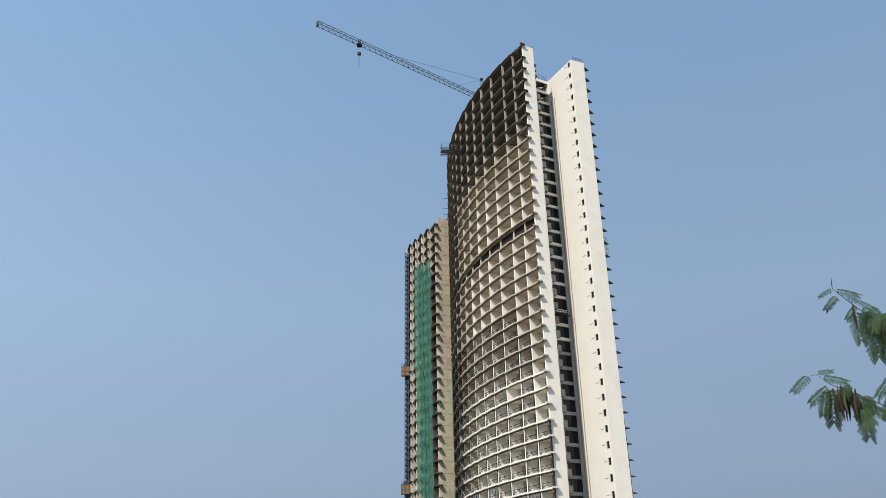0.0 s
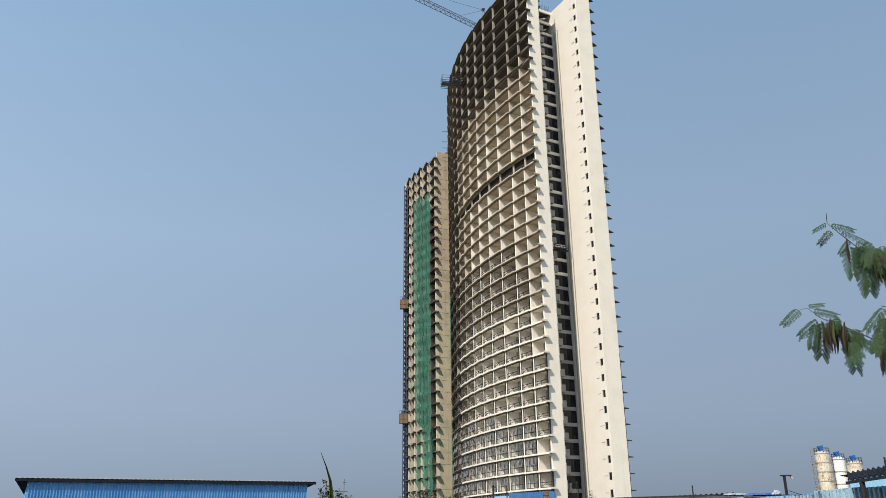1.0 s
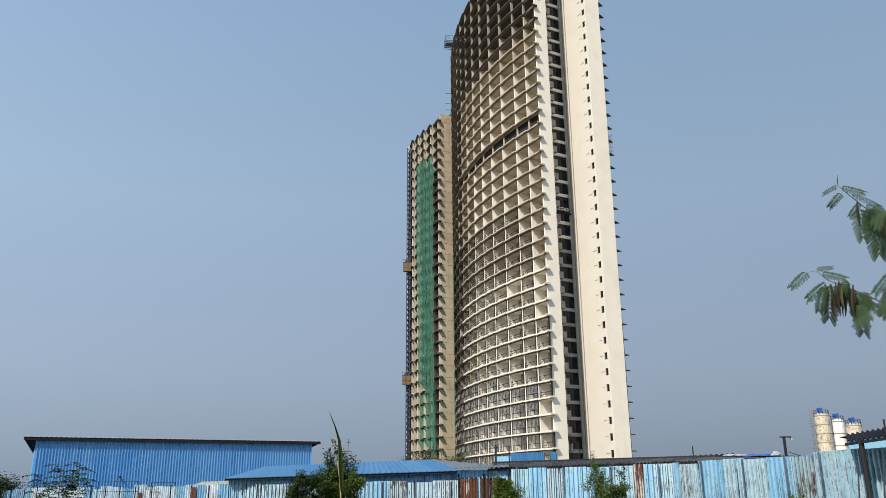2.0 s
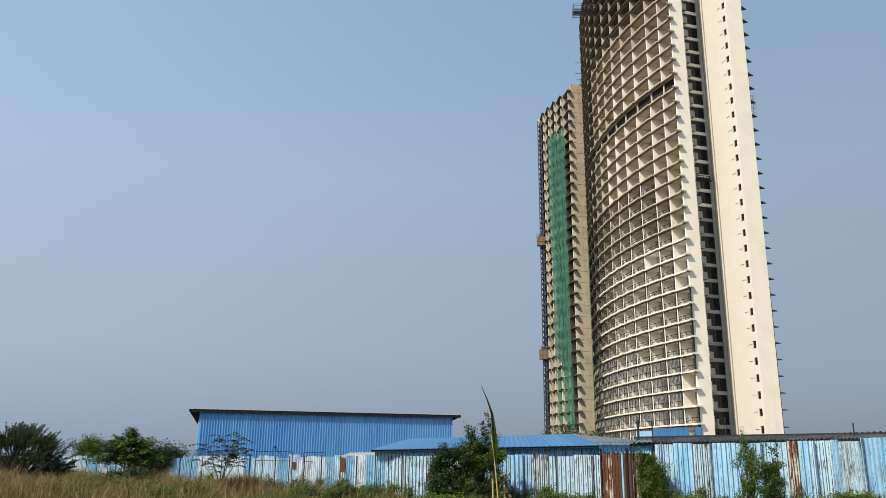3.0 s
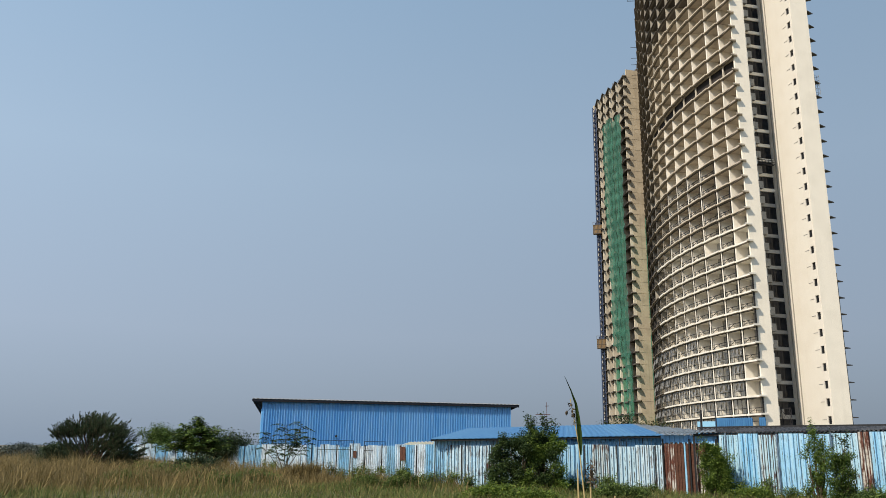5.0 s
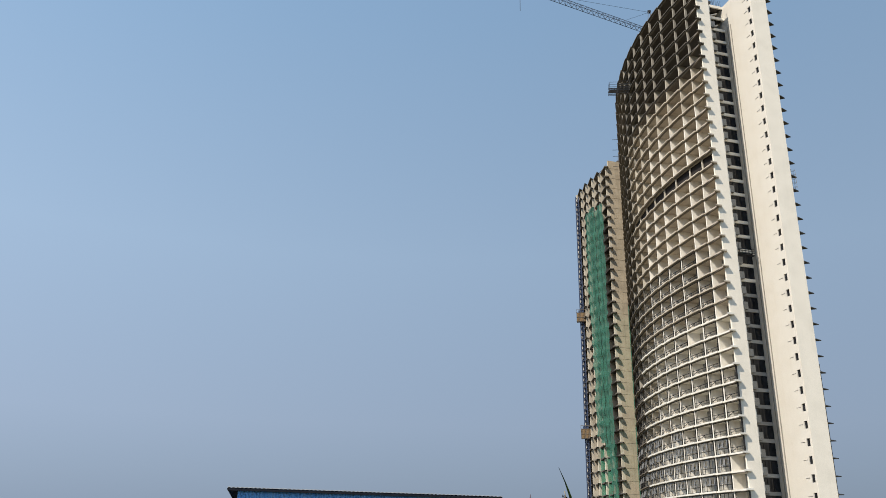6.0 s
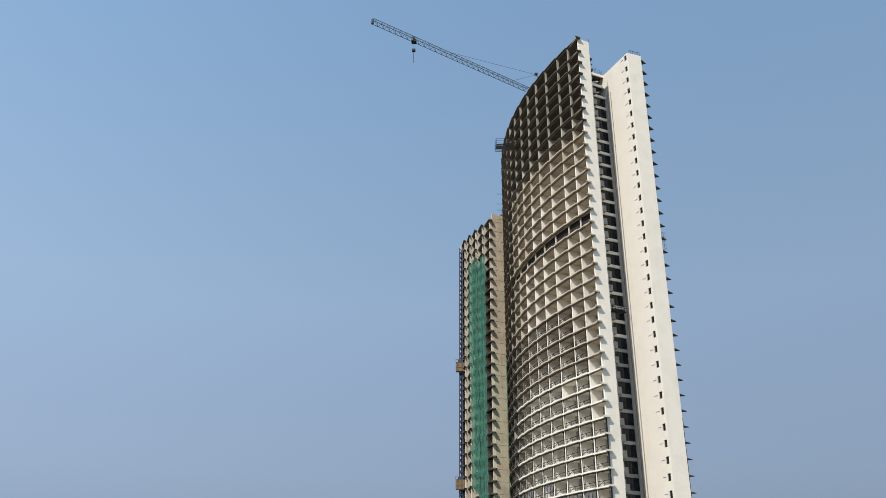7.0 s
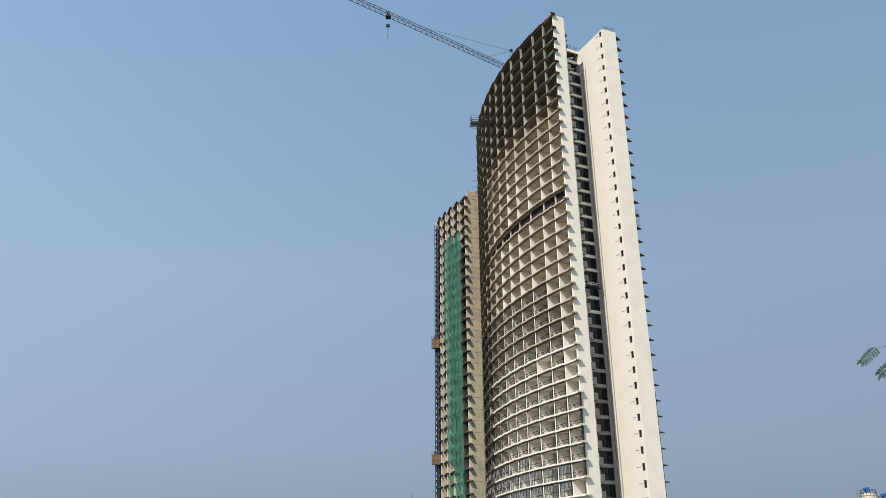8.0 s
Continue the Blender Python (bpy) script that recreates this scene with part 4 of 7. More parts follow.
def tower_crane():
    foot = Vector((12.9, 176.3, ROOF))
    crane = empty("tower_crane", foot, "tower crane on the roof with a long lattice jib", "crane")
    z = 125.2
    tip = Vector((-26.4, 145.6, z))
    base = Vector((foot.x, foot.y, z))
    d = (tip - base).normalized()
    bm = bmesh.new()
    lattice(bm, base + d * 0.8, tip, 1.25, 1.2, 1.6, 0.065)
    hexa(bm, tip - d * 0.2 + Vector((0, 0, -0.1)), d * 0.5, d.cross(Vector((0, 0, 1))) * 0.7, (0, 0, 1.2))
    part("jib", bm, CRANESTEEL, crane)
    bm = bmesh.new()
    lattice(bm, base - d * 0.8, base - d * 14, 1.1, 1.2, 1.6)
    hexa(bm, base - d * 13.8 + Vector((-0.6, -0.6, -1.6)), (1.4, 0, 0), (0, 1.4, 0), (0, 0, 1.8))
    part("counter_jib", bm, CRANESTEEL, crane)
    bm = bmesh.new()
    cs = [Vector((a, b, 0)) for a in (-0.8, 0.8) for b in (-0.8, 0.8)]
    for c in cs:
        bar(bm, foot + c, Vector((foot.x, foot.y, z + 1)) + c, 0.2)
        bar(bm, Vector((foot.x, foot.y, z + 1)) + c, Vector((foot.x, foot.y, z + 6.5)) + c * 0.25, 0.14)
    for j in range(5):
        for a, b in ((0, 1), (1, 3), (3, 2), (2, 0)):
            bar(bm, foot + cs[a] + Vector((0, 0, j * 1.7)), foot + cs[b] + Vector((0, 0, j * 1.7 + 1.7)), 0.1)
    part("mast", bm, CRANESTEEL, crane)
    apex = Vector((foot.x, foot.y, z + 6.5))
    bm = bmesh.new()
    bar(bm, apex, base.lerp(tip, 0.56) + Vector((0, 0, 1.25)), 0.045)
    bar(bm, apex, base.lerp(tip, 0.16) + Vector((0, 0, 1.25)), 0.045)
    bar(bm, apex, base - d * 12 + Vector((0, 0, 1.1)), 0.07)
    hexa(bm, apex + Vector((-0.4, -0.4, -0.1)), (0.8, 0, 0), (0, 0.8, 0), (0, 0, 0.5))
    part("pendant_line", bm, DARKMETAL, crane)
    t = base.lerp(tip, 0.775)
    bm = bmesh.new()
    hexa(bm, t + Vector((-0.6, -0.6, -0.6)), (1.2, 0, 0), (0, 1.2, 0), (0, 0, 0.4))
    hexa(bm, t + Vector((-0.3, -0.3, 0.1)), (0.6, 0, 0), (0, 0.6, 0), (0, 0, 1.0))
    part("trolley", bm, DARKMETAL, crane)
    bm = bmesh.new()
    bar(bm, t + Vector((0, 0, -0.9)), t + Vector((0, 0, -2.6)), 0.03)
    hexa(bm, t + Vector((-0.4, -0.3, -3.2)), (0.8, 0, 0), (0, 0.6, 0), (0, 0, 0.6))
    bar(bm, t + Vector((0, 0, -3.2)), t + Vector((0, 0, -6.6)), 0.1)
    part("hook_block", bm, DARKMETAL, crane)


tower_crane()


# ---- corrugated sheets ----
def sheet_mesh(name, width, height, pitch, depth, material, lean=0.0):
    """A steel sheet with trapezoid ribs, upright in its own xz plane, ribs standing out to -y; a folded thickness of 12 mm."""
    prof = []
    n = max(1, math.ceil(width / pitch - 0.3))
    p = pitch
    for i in range(n):
        x = i * p
        prof += [(x, 0.0), (x + p * 0.52, 0.0), (x + p * 0.58, -depth), (x + p * 0.90, -depth), (x + p * 0.97, 0.0)]
    prof.append((n * p, 0.0))
    bm = bmesh.new()
    rows = []
    for z in (0.0, height):
        for off in (0.0, 0.012):
            rows.append([bm.verts.new((x + lean * z, y + off, z)) for x, y in prof])
    f0, b0, f1, b1 = rows
    for i in range(len(prof) - 1):
        bm.faces.new((f0[i], f0[i + 1], f1[i + 1], f1[i]))
        bm.faces.new((b0[i + 1], b0[i], b1[i], b1[i + 1]))
        bm.faces.new((f1[i], f1[i + 1], b1[i + 1], b1[i]))
    bm.faces.new((f0[0], f1[0], b1[0], b0[0]))
    bm.faces.new((f0[-1], b0[-1], b1[-1], f1[-1]))
    me = bpy.data.meshes.new(name)
    bm.to_mesh(me)
    bm.free()
    me.materials.append(material)
    return me


def turned(at, along, tilt=0.0):
    """The pose at a place with x along a level direction; tilt swings the sheet's top forward or back."""
    a = math.atan2(along[1], along[0])
    return Matrix.Translation(at) @ Matrix.Rotation(a, 4, "Z") @ Matrix.Rotation(tilt, 4, "X")


def lerp_line(points, s):
    """The place and direction at s metres along a plan line."""
    for p, q in zip(points, points[1:]):
        d = (Vector(q) - Vector(p))
        if s <= d.length or q is points[-1]:
            return Vector(p) + d.normalized() * s, d.normalized()
        s -= d.length


def line_length(points):
    return sum((Vector(q) - Vector(p)).length for p, q in zip(points, points[1:]))


def sheet_fence(label, points, heights, material_of, post_gap, seed, width=(0.8, 1.0, 1.2), pitch=0.2, proud=0.0, posts_in_front=True, post_steel=None, post_width=0.044, uneven=1.0, known=()):
    """A fence of upright sheets on posts along a plan line, its top following heights from end to end; known: the first sheets' widths and materials."""
    rng = random.Random(seed)
    fence = empty("sheet_fence", (*points[0], 0), label, "fence")
    total = line_length(points)
    made = {}
    s = 0.0
    nth = 0
    while s < total - 0.2:
        w = known[nth][0] if nth < len(known) else rng.choice(width)
        at, d = lerp_line(points, s)
        h = heights[0] + (heights[1] - heights[0]) * s / total + uneven * rng.choice((-0.12, -0.06, -0.03, 0.0, 0.02, 0.04, 0.08))
        h = round(h * 40) / 40
        mat = known[nth][1] if nth < len(known) else material_of(nth, s, rng)
        key = (w, h, mat.name)
        if key not in made:
            made[key] = sheet_mesh("fence_sheet", w + 0.04, h, pitch, 0.085, mat)
        n = Vector((d.y, -d.x))
        off = n * (0.014 * (nth % 2) + proud)
        part("fence_sheet", made[key], None, fence, at=turned((at.x + off.x, at.y + off.y, 0.02), d, rng.uniform(-0.015, 0.015)))
        s += w
        nth += 1
    s = 0.3
    post = bmesh.new()
    box(post, -post_width / 2, post_width / 2, -post_width / 2, post_width / 2, 0, 1.0)
    post_me = bpy.data.meshes.new("post")
    bmesh.ops.recalc_face_normals(post, faces=post.faces)
    post.to_mesh(post_me)
    post.free()
    post_me.materials.append(post_steel or POSTSTEEL)
    while s < total:
        at, d = lerp_line(points, s)
        n = Vector((d.y, -d.x))
        h = heights[0] + (heights[1] - heights[0]) * s / total + rng.uniform(0.0, 0.08)
        side = 0.1 if posts_in_front else -0.1
        part("post", post_me, None, fence, at=turned((at.x + n.x * side, at.y + n.y * side, 0), d) @ Matrix.Diagonal((1, 1, h, 1)))
        s += post_gap * rng.uniform(0.8, 1.15)
    bm = bmesh.new()
    for p, q in zip(points, points[1:]):
        d = (Vector(q) - Vector(p)).normalized()
        n = Vector((d.y, -d.x, 0)) * 0.06
        for z in (0.95,):
            bar(bm, Vector((*p, z)) - n, Vector((*q, z)) - n, 0.03)
    part("rail", bm, DARKMETAL, fence)
    return fence


LEFT_LINE = [(-52.0, 68.5), (-38.0, 61.0), (-24.5, 52.4), (-16.5, 45.8), (-10.4, 41.0)]
MID_LINE = [(-10.4, 41.0), (-7.0, 39.9), (-3.4, 38.95), (0.88, 38.4)]
RIGHT_LINE = [(3.15, 36.35), (5.2, 35.6), (9.4, 33.3), (12.0, 28.6), (13.0, 23.0), (13.6, 18.0)]

sheet_fence("bleached white and pale blue corrugated sheet fence", LEFT_LINE, (2.05, 2.0), lambda i, s, r: FENCEBLUE if r.random() < 0.14 else FENCEPALE, 1.7, 11)
sheet_fence("pale blue corrugated sheet fence with rust streaks", MID_LINE, (2.05, 2.08), lambda i, s, r: FENCERUST if i in (3, 9) else (FENCEBLUE if r.random() < 0.35 else (FENCEWORN if r.random() < 0.5 else FENCEDASH)), 1.6, 12)
RIGHT_SHEETS = ((0.8, FENCEWORN), (0.8, FENCEBLUE), (0.8, FENCERUST), (1.0, FENCEBLUE), (1.0, FENCEBLUE), (1.0, FENCEWORN), (0.4, GATERUST), (0.4, FENCEBLUE), (0.8, FENCEDASH), (0.4, FENCEBLUE), (1.0, FENCEDASH), (1.2, FENCEBLUE))
sheet_fence("tall faded blue corrugated sheet fence, rusty in places", RIGHT_LINE, (2.54, 2.82), lambda i, s, r: FENCERUST if i in (2, 7, 9, 15) or r.random() < 0.06 else (FENCEWORN if r.random() < 0.55 else FENCEBLUE), 1.9, 13, post_steel=POSTGREY, post_width=0.05, uneven=0.4, known=RIGHT_SHEETS)


def rusty_gate():
    gate = empty("sheet_gate", (0.9, 38.3, 0), "rusted brown corrugated sheet gate under a blue band", "gate")
    rng = random.Random(3)
    a, b = Vector((0.9, 38.35, 0)), Vector((3.12, 37.3, 0))
    d = (b - a).normalized()
    # narrow leaves of rusted and bleached sheet in turn
    s = 0.0
    for w, mat in ((0.34, GATERUST), (0.2, GATERUST), (0.42, RUSTPLATE), (0.1, FENCEBLUE), (0.36, RUSTPLATE), (0.2, GATERUST), (0.36, GATERUST), (0.2, FENCEBLUE), (0.26, FENCEWORN)):
        w *= (b - a).length / 2.44
        part("fence_sheet", sheet_mesh("fence_sheet", w, 2.2 + rng.uniform(-0.03, 0.03), w / max(1, round(w / 0.14)), 0.03, mat), None, gate, at=turned(a + d * s + Vector((0, 0, 0.05)), d))
        s += w
    for p in (a, a + d * 1.25, b):
        bm = bmesh.new()
        bar(bm, p + Vector((d.y, -d.x, 0)) * 0.07, p + Vector((d.y * 0.07, -d.x * 0.07, 2.4)), 0.06)
        part("post", bm, DARKMETAL, gate)
    part("band_sheet", sheet_mesh("band_sheet", (b - a).length + 0.3, 0.36, 0.22, 0.035, SHEDBLUE), None, gate, "bright blue sheet band",
         at=turned(a + d * 0.05 + Vector((-0.12, 0.06, 2.2)), d))
    eave_a, eave_b = a + Vector((-0.3, -0.42, 2.63)), b + Vector((0.0, -0.42, 2.68))
    roof_sheets(gate, eave_a, eave_b, eave_a + Vector((0.1, 1.3, 0.1)), eave_b + Vector((0.1, 1.3, 0.1)), ROOFGREY, 0.22, 0.9, 0.03)


def roof_sheets(thing, a, b, up_a, up_b, material, pitch=0.24, width=1.05, depth=0.035, name="roof_sheet", label=""):
    """Corrugated sheets laid up a slope: eave from a to b, upper edge from up_a to up_b."""
    a, b, up_a, up_b = (Vector(v) for v in (a, b, up_a, up_b))
    n = max(1, round((b - a).length / width))
    for i in range(n):
        p, q = a.lerp(b, i / n), a.lerp(b, (i + 1) / n)
        r, t = up_a.lerp(up_b, (i + 1) / n), up_a.lerp(up_b, i / n)
        normal = (q - p).cross(t - p).normalized()
        if normal.z < 0:
            normal = -normal
        bm = bmesh.new()
        k = max(2, round((q - p).length / pitch))
        lo, hi = [], []
        for j in range(k * 4 + 1):
            s = j / (k * 4)
            h = depth if j % 4 in (1, 2) else 0.0
            lo.append(bm.verts.new(p.lerp(q, s) + normal * h))
            hi.append(bm.verts.new(t.lerp(r, s) + normal * h))
        lo2 = [bm.verts.new(v.co - normal * 0.03) for v in lo]
        hi2 = [bm.verts.new(v.co - normal * 0.03) for v in hi]
        for j in range(len(lo) - 1):
            bm.faces.new((lo[j], lo[j + 1], hi[j + 1], hi[j]))
            bm.faces.new((lo2[j + 1], lo2[j], hi2[j], hi2[j + 1]))
            bm.faces.new((lo[j + 1], lo[j], lo2[j], lo2[j + 1]))
            bm.faces.new((hi[j], hi[j + 1], hi2[j + 1], hi2[j]))
        part(name, bm, material, thing, label)


rusty_gate()


# ---- the big blue shed ----
def blue_shed():
    a, b = Vector((-28.4, 57.4, 0)), Vector((-10.2, 64.9, 0))
    d = (b - a).normalized()
    back = Vector((-d.y, d.x, 0))
    shed = empty("blue_shed", a, "blue corrugated steel shed with a dark overhanging roof", "shed")
    top = 5.36
    n = 11
    w = (b - a).length / n
    me = sheet_mesh("wall_sheet", w, top, w / 9, 0.085, SHEDBLUE)
    for i in range(n):
        part("wall_sheet", me, None, shed, at=turned(a + d * w * i, d))
    side_me = sheet_mesh("wall_sheet", 2.0, top - 0.6, 0.4, 0.06, SHEDBLUE)
    for i in range(6):
        part("wall_sheet", side_me, None, shed, at=turned(a + back * (12 - 2.0 * i), -back))
        part("wall_sheet", side_me, None, shed, at=turned(b + back * 2.0 * i, back))
    bm = bmesh.new()
    hexa(bm, a + back * 12, d * (b - a).length, back * 0.1, (0, 0, top - 0.7))
    part("back_wall", bm, SHEDBLUE, shed)
    f0, f1 = a - d * 0.75 - back * 0.42 + Vector((0, 0, 5.5)), b + d * 0.6 - back * 0.42 + Vector((0, 0, 5.5))
    roof_sheets(shed, f0, f1, f0 + back * 14.0 + Vector((0, 0, -0.75)), f1 + back * 14.0 + Vector((0, 0, -0.75)), ROOFDARK, 0.3, 2.0, 0.03)
    bm = bmesh.new()
    bar(bm, f0 + back * 0.3 + Vector((0, 0, -0.08)), f1 + back * 0.3 + Vector((0, 0, -0.08)), 0.06, 0.08)
    for i in range(8):
        p = (f0 + back * 0.1).lerp(f1 + back * 0.1, i / 7) + Vector((0, 0, -0.12))
        bar(bm, p + Vector((0, 0, 0.05)), p + back * 12 + Vector((0, 0, -0.63)), 0.06, 0.07)
    part("roof_beam", bm, DARKMETAL, shed)
    bm = bmesh.new()
    bar(bm, f0 + back * 0.03 + Vector((0, 0, -0.11)), f1 + back * 0.03 + Vector((0, 0, -0.11)), 0.04, 0.17)
    part("fascia", bm, ROOFDARK, shed)
    # pale bar added where the sun catches the roof sheets' ends
    bm = bmesh.new()
    bar(bm, f0 - back * 0.02 + Vector((0, 0, 0.045)), f1 - back * 0.02 + Vector((0, 0, 0.045)), 0.02, 0.05)
    part("edge_trim", bm, EDGEGLINT, shed, "pale bar added for the sunlit ends of the roof sheets")
    bm = bmesh.new()
    p = a + d * 5.75 + Vector((0, 0, 2.75))
    bar(bm, p, p - back * 0.75 + Vector((0, 0, 0.1)), 0.07)
    hexa(bm, p - back * 0.95 - d * 0.09 + Vector((0, 0, 0.0)), d * 0.18, back * 0.3, (0, 0, 0.1))
    part("wall_lamp", bm, DARKMETAL, shed, "dark wall lamp on an arm")


blue_shed()


def pipe_frames():
    """Two low frames of dark pipe standing between the fence and the shed."""
    for az0, az1, z in ((-22.4, -19.95, 2.25), (-19.2, -17.7, 2.22)):
        p, q = polar(az0, 47.0), polar(az1, 47.0)
        f = empty("pipe_frame", p, "low frame of dark steel pipe behind the fence", "frame", "pipe frames")
        for name, u, v in (("rail", p + Vector((0, 0, z)), q + Vector((0, 0, z))), ("rail", p + Vector((0, 0, z - 0.5)), q + Vector((0, 0, z - 0.5))), ("leg", p, p + Vector((0, 0, z))), ("leg", q, q + Vector((0, 0, z)))):
            bm = bmesh.new()
            bar(bm, u, v, 0.026)
            part(name, bm, DARKMETAL, f)


def fence_plates():
    """Rusted patches fixed over holes in the fence sheets."""
    for az, z0, z1, w in ((-19.7, 1.3, 1.7, 0.36), (-16.38, 1.22, 1.94, 0.5)):
        k, d = min(((lerp_line(LEFT_LINE, s * 0.05), 0) for s in range(0, 1150)), key=lambda e: abs(math.degrees(math.atan2(e[0][0].x, e[0][0].y)) - az))[0]
        n = Vector((d.y, -d.x, 0))
        o = Vector((k.x, k.y, z0)) + n * 0.13 - Vector((d.x, d.y, 0)) * w / 2
        part_ob = part("patch_plate", sheet_mesh("patch_plate", w, z1 - z0, w / 2, 0.02, RUSTPLATE), None, at=turned(o, d, 0.02))
        tagged(part_ob, "rust brown patch plate fixed to the pale fence", "plate", "fence patches")


pipe_frames()
fence_plates()


# ---- low sheds behind the fence ----
def low_blue_shed():
    el, er = polar(-14.6, 41.6, 2.33), polar(1.45, 39.6, 2.6)
    rl, rr = polar(-12.0, 52.0, 3.2), polar(-0.6, 52.0, 3.58)
    shed = empty("low_shed", (el.x, el.y, 0), "low shed with a faded blue corrugated roof", "shed")
    roof_sheets(shed, el, er, rl, rr, ROOFBLUE, 0.28, 1.15, 0.014)
    roof_sheets(shed, er, polar(4.6, 40.2, 2.64), rr, polar(5.0, 50, 3.05), ROOFGREY, 0.3, 1.1)
    d = Vector((er.x - el.x, er.y - el.y, 0))
    n = 15
    u = d.normalized()
    for i in range(n):
        me = sheet_mesh("wall_sheet", d.length / n, 2.34 + 0.27 * i / n, d.length / n / 4, 0.06, FENCEBLUE)
        part("wall_sheet", me, None, shed, at=turned(Vector((el.x, el.y, 0)) + d * i / n + Vector((-u.y, u.x, 0)) * 0.55, u))
    bm = bmesh.new()
    off = Vector((-u.y, u.x, 0)) * 0.1
    bar(bm, el + off + Vector((0, 0, -0.07)), er + off + Vector((0, 0, -0.07)), 0.07, 0.1)
    for s in (0.02, 0.3, 0.45, 0.65, 0.82, 0.99):
        p = el.lerp(er, s) + off
        bar(bm, Vector((p.x, p.y, 0)), p, 0.05)
    part("eave_beam", bm, DARKMETAL, shed)
    bm = bmesh.new()
    hexa(bm, Vector((rl.x, rl.y, 0)), (rr.x - rl.x, rr.y - rl.y, 0), (0, 0.1, 0), (0, 0, 3.0))
    part("back_wall", bm, SHEDBLUE, shed)
    # small cream awning at the shed's flank
    awn = empty("awning", polar(-17.5, 48, 0), "small cream fluted sheet awning behind the fence", "awning")
    al, ar = polar(-17.5, 47.5, 1.78), polar(-14.6, 46.5, 1.84)
    roof_sheets(awn, al, ar, al + Vector((0.6, 2.4, 0.45)), ar + Vector((0.2, 2.4, 0.45)), YELLOWISH, 0.3, 0.9, 0.06)
    for p in (al, ar, al + Vector((0.6, 2.4, 0.45)), ar + Vector((0.2, 2.4, 0.45))):
        bm = bmesh.new()
        bar(bm, Vector((p.x, p.y, 0)), p - Vector((0, 0, 0.02)), 0.07)
        part("post", bm, DARKMETAL, awn)


low_blue_shed()


def lean_to():
    """The long grey roof along the inside of the tall fence."""
    shed = empty("lean_to", (3.2, 36.9, 0), "grey corrugated lean-to roof along the fence", "shed")
    front = [Vector((2.2, 37.4, 2.64)), Vector((5.4, 35.85, 2.66)), Vector((9.6, 33.55, 2.72)), Vector((11.75, 29.9, 2.66))]
    rise = [Vector((2.6, 40.8, 2.92)), Vector((6.6, 39.5, 2.97)), Vector((12.3, 36.4, 2.98)), Vector((14.6, 31.4, 2.72))]
    for i in range(3):
        roof_sheets(shed, front[i], front[i + 1], rise[i], rise[i + 1], ROOFSHADED, 0.17, 1.0, 0.045)
    bm = bmesh.new()
    for i in range(3):
        bar(bm, front[i] + Vector((0, 0.1, -0.08)), front[i + 1] + Vector((0, 0.1, -0.08)), 0.06, 0.1)
        bar(bm, rise[i] + Vector((0, 0.05, 0.05)), rise[i + 1] + Vector((0, 0.05, 0.05)), 0.1, 0.12)
    for p in front + rise:
        bar(bm, Vector((p.x, p.y + 0.1, 0)), p + Vector((0, 0.1, -0.1)), 0.08)
    part("frame", bm, DARKMETAL, shed)
    # a darker sheet roof joins on behind
    p, q = polar(8.6, 42.0, 2.97), polar(19.9, 38.2, 3.09)
    roof_sheets(shed, p, q, polar(8.6, 46.0, 3.01), polar(19.9, 42.0, 3.13), ROOFDARK, 0.26, 1.0, 0.06, label="dark corrugated roof sheet")
    for s in (0.0, 0.33, 0.66, 1.0):
        bm = bmesh.new()
        c = p.lerp(q, s) + Vector((0, 0.3, -0.02))
        bar(bm, Vector((c.x, c.y, 0)), c, 0.08)
        part("post", bm, DARKMETAL, shed)
    bm = bmesh.new()
    for i in range(3):
        a, b = rise[i], rise[i + 1]
        hexa(bm, Vector((a.x, a.y, 0)), (b.x - a.x, b.y - a.y, 0), (0.05, 0.05, 0), (0, 0, 2.9))
    part("back_wall", bm, SHEDBLUE, shed)


lean_to()


# ---- poles, lamp, props ----
def pole(label, at, height, w, lean=(0, 0), name="pole"):
    p = Vector((at.x, at.y, 0))
    bm = bmesh.new()
    tube(bm, [p, p + Vector((lean[0] * 0.5, lean[1] * 0.5, height * 0.5)), p + Vector((lean[0], lean[1], height))], [w, w * 0.95, w * 0.85], 8)
    return tagged(part(name, bm, DARKMETAL), label, "pole")


pole("thin dark steel pole behind the gate", polar(4.85, 37.3), 3.6, 0.03)
pole("thick dark wooden post leaning behind the gate", polar(3.82, 38.6), 3.7, 0.055, (0.07, 0))
pole("thin dark steel pole above the lean-to roof", polar(17.2, 35.6), 3.35, 0.03)
pole("dark steel pole before the yard shed", polar(28.75, 43.0), 4.7, 0.05)


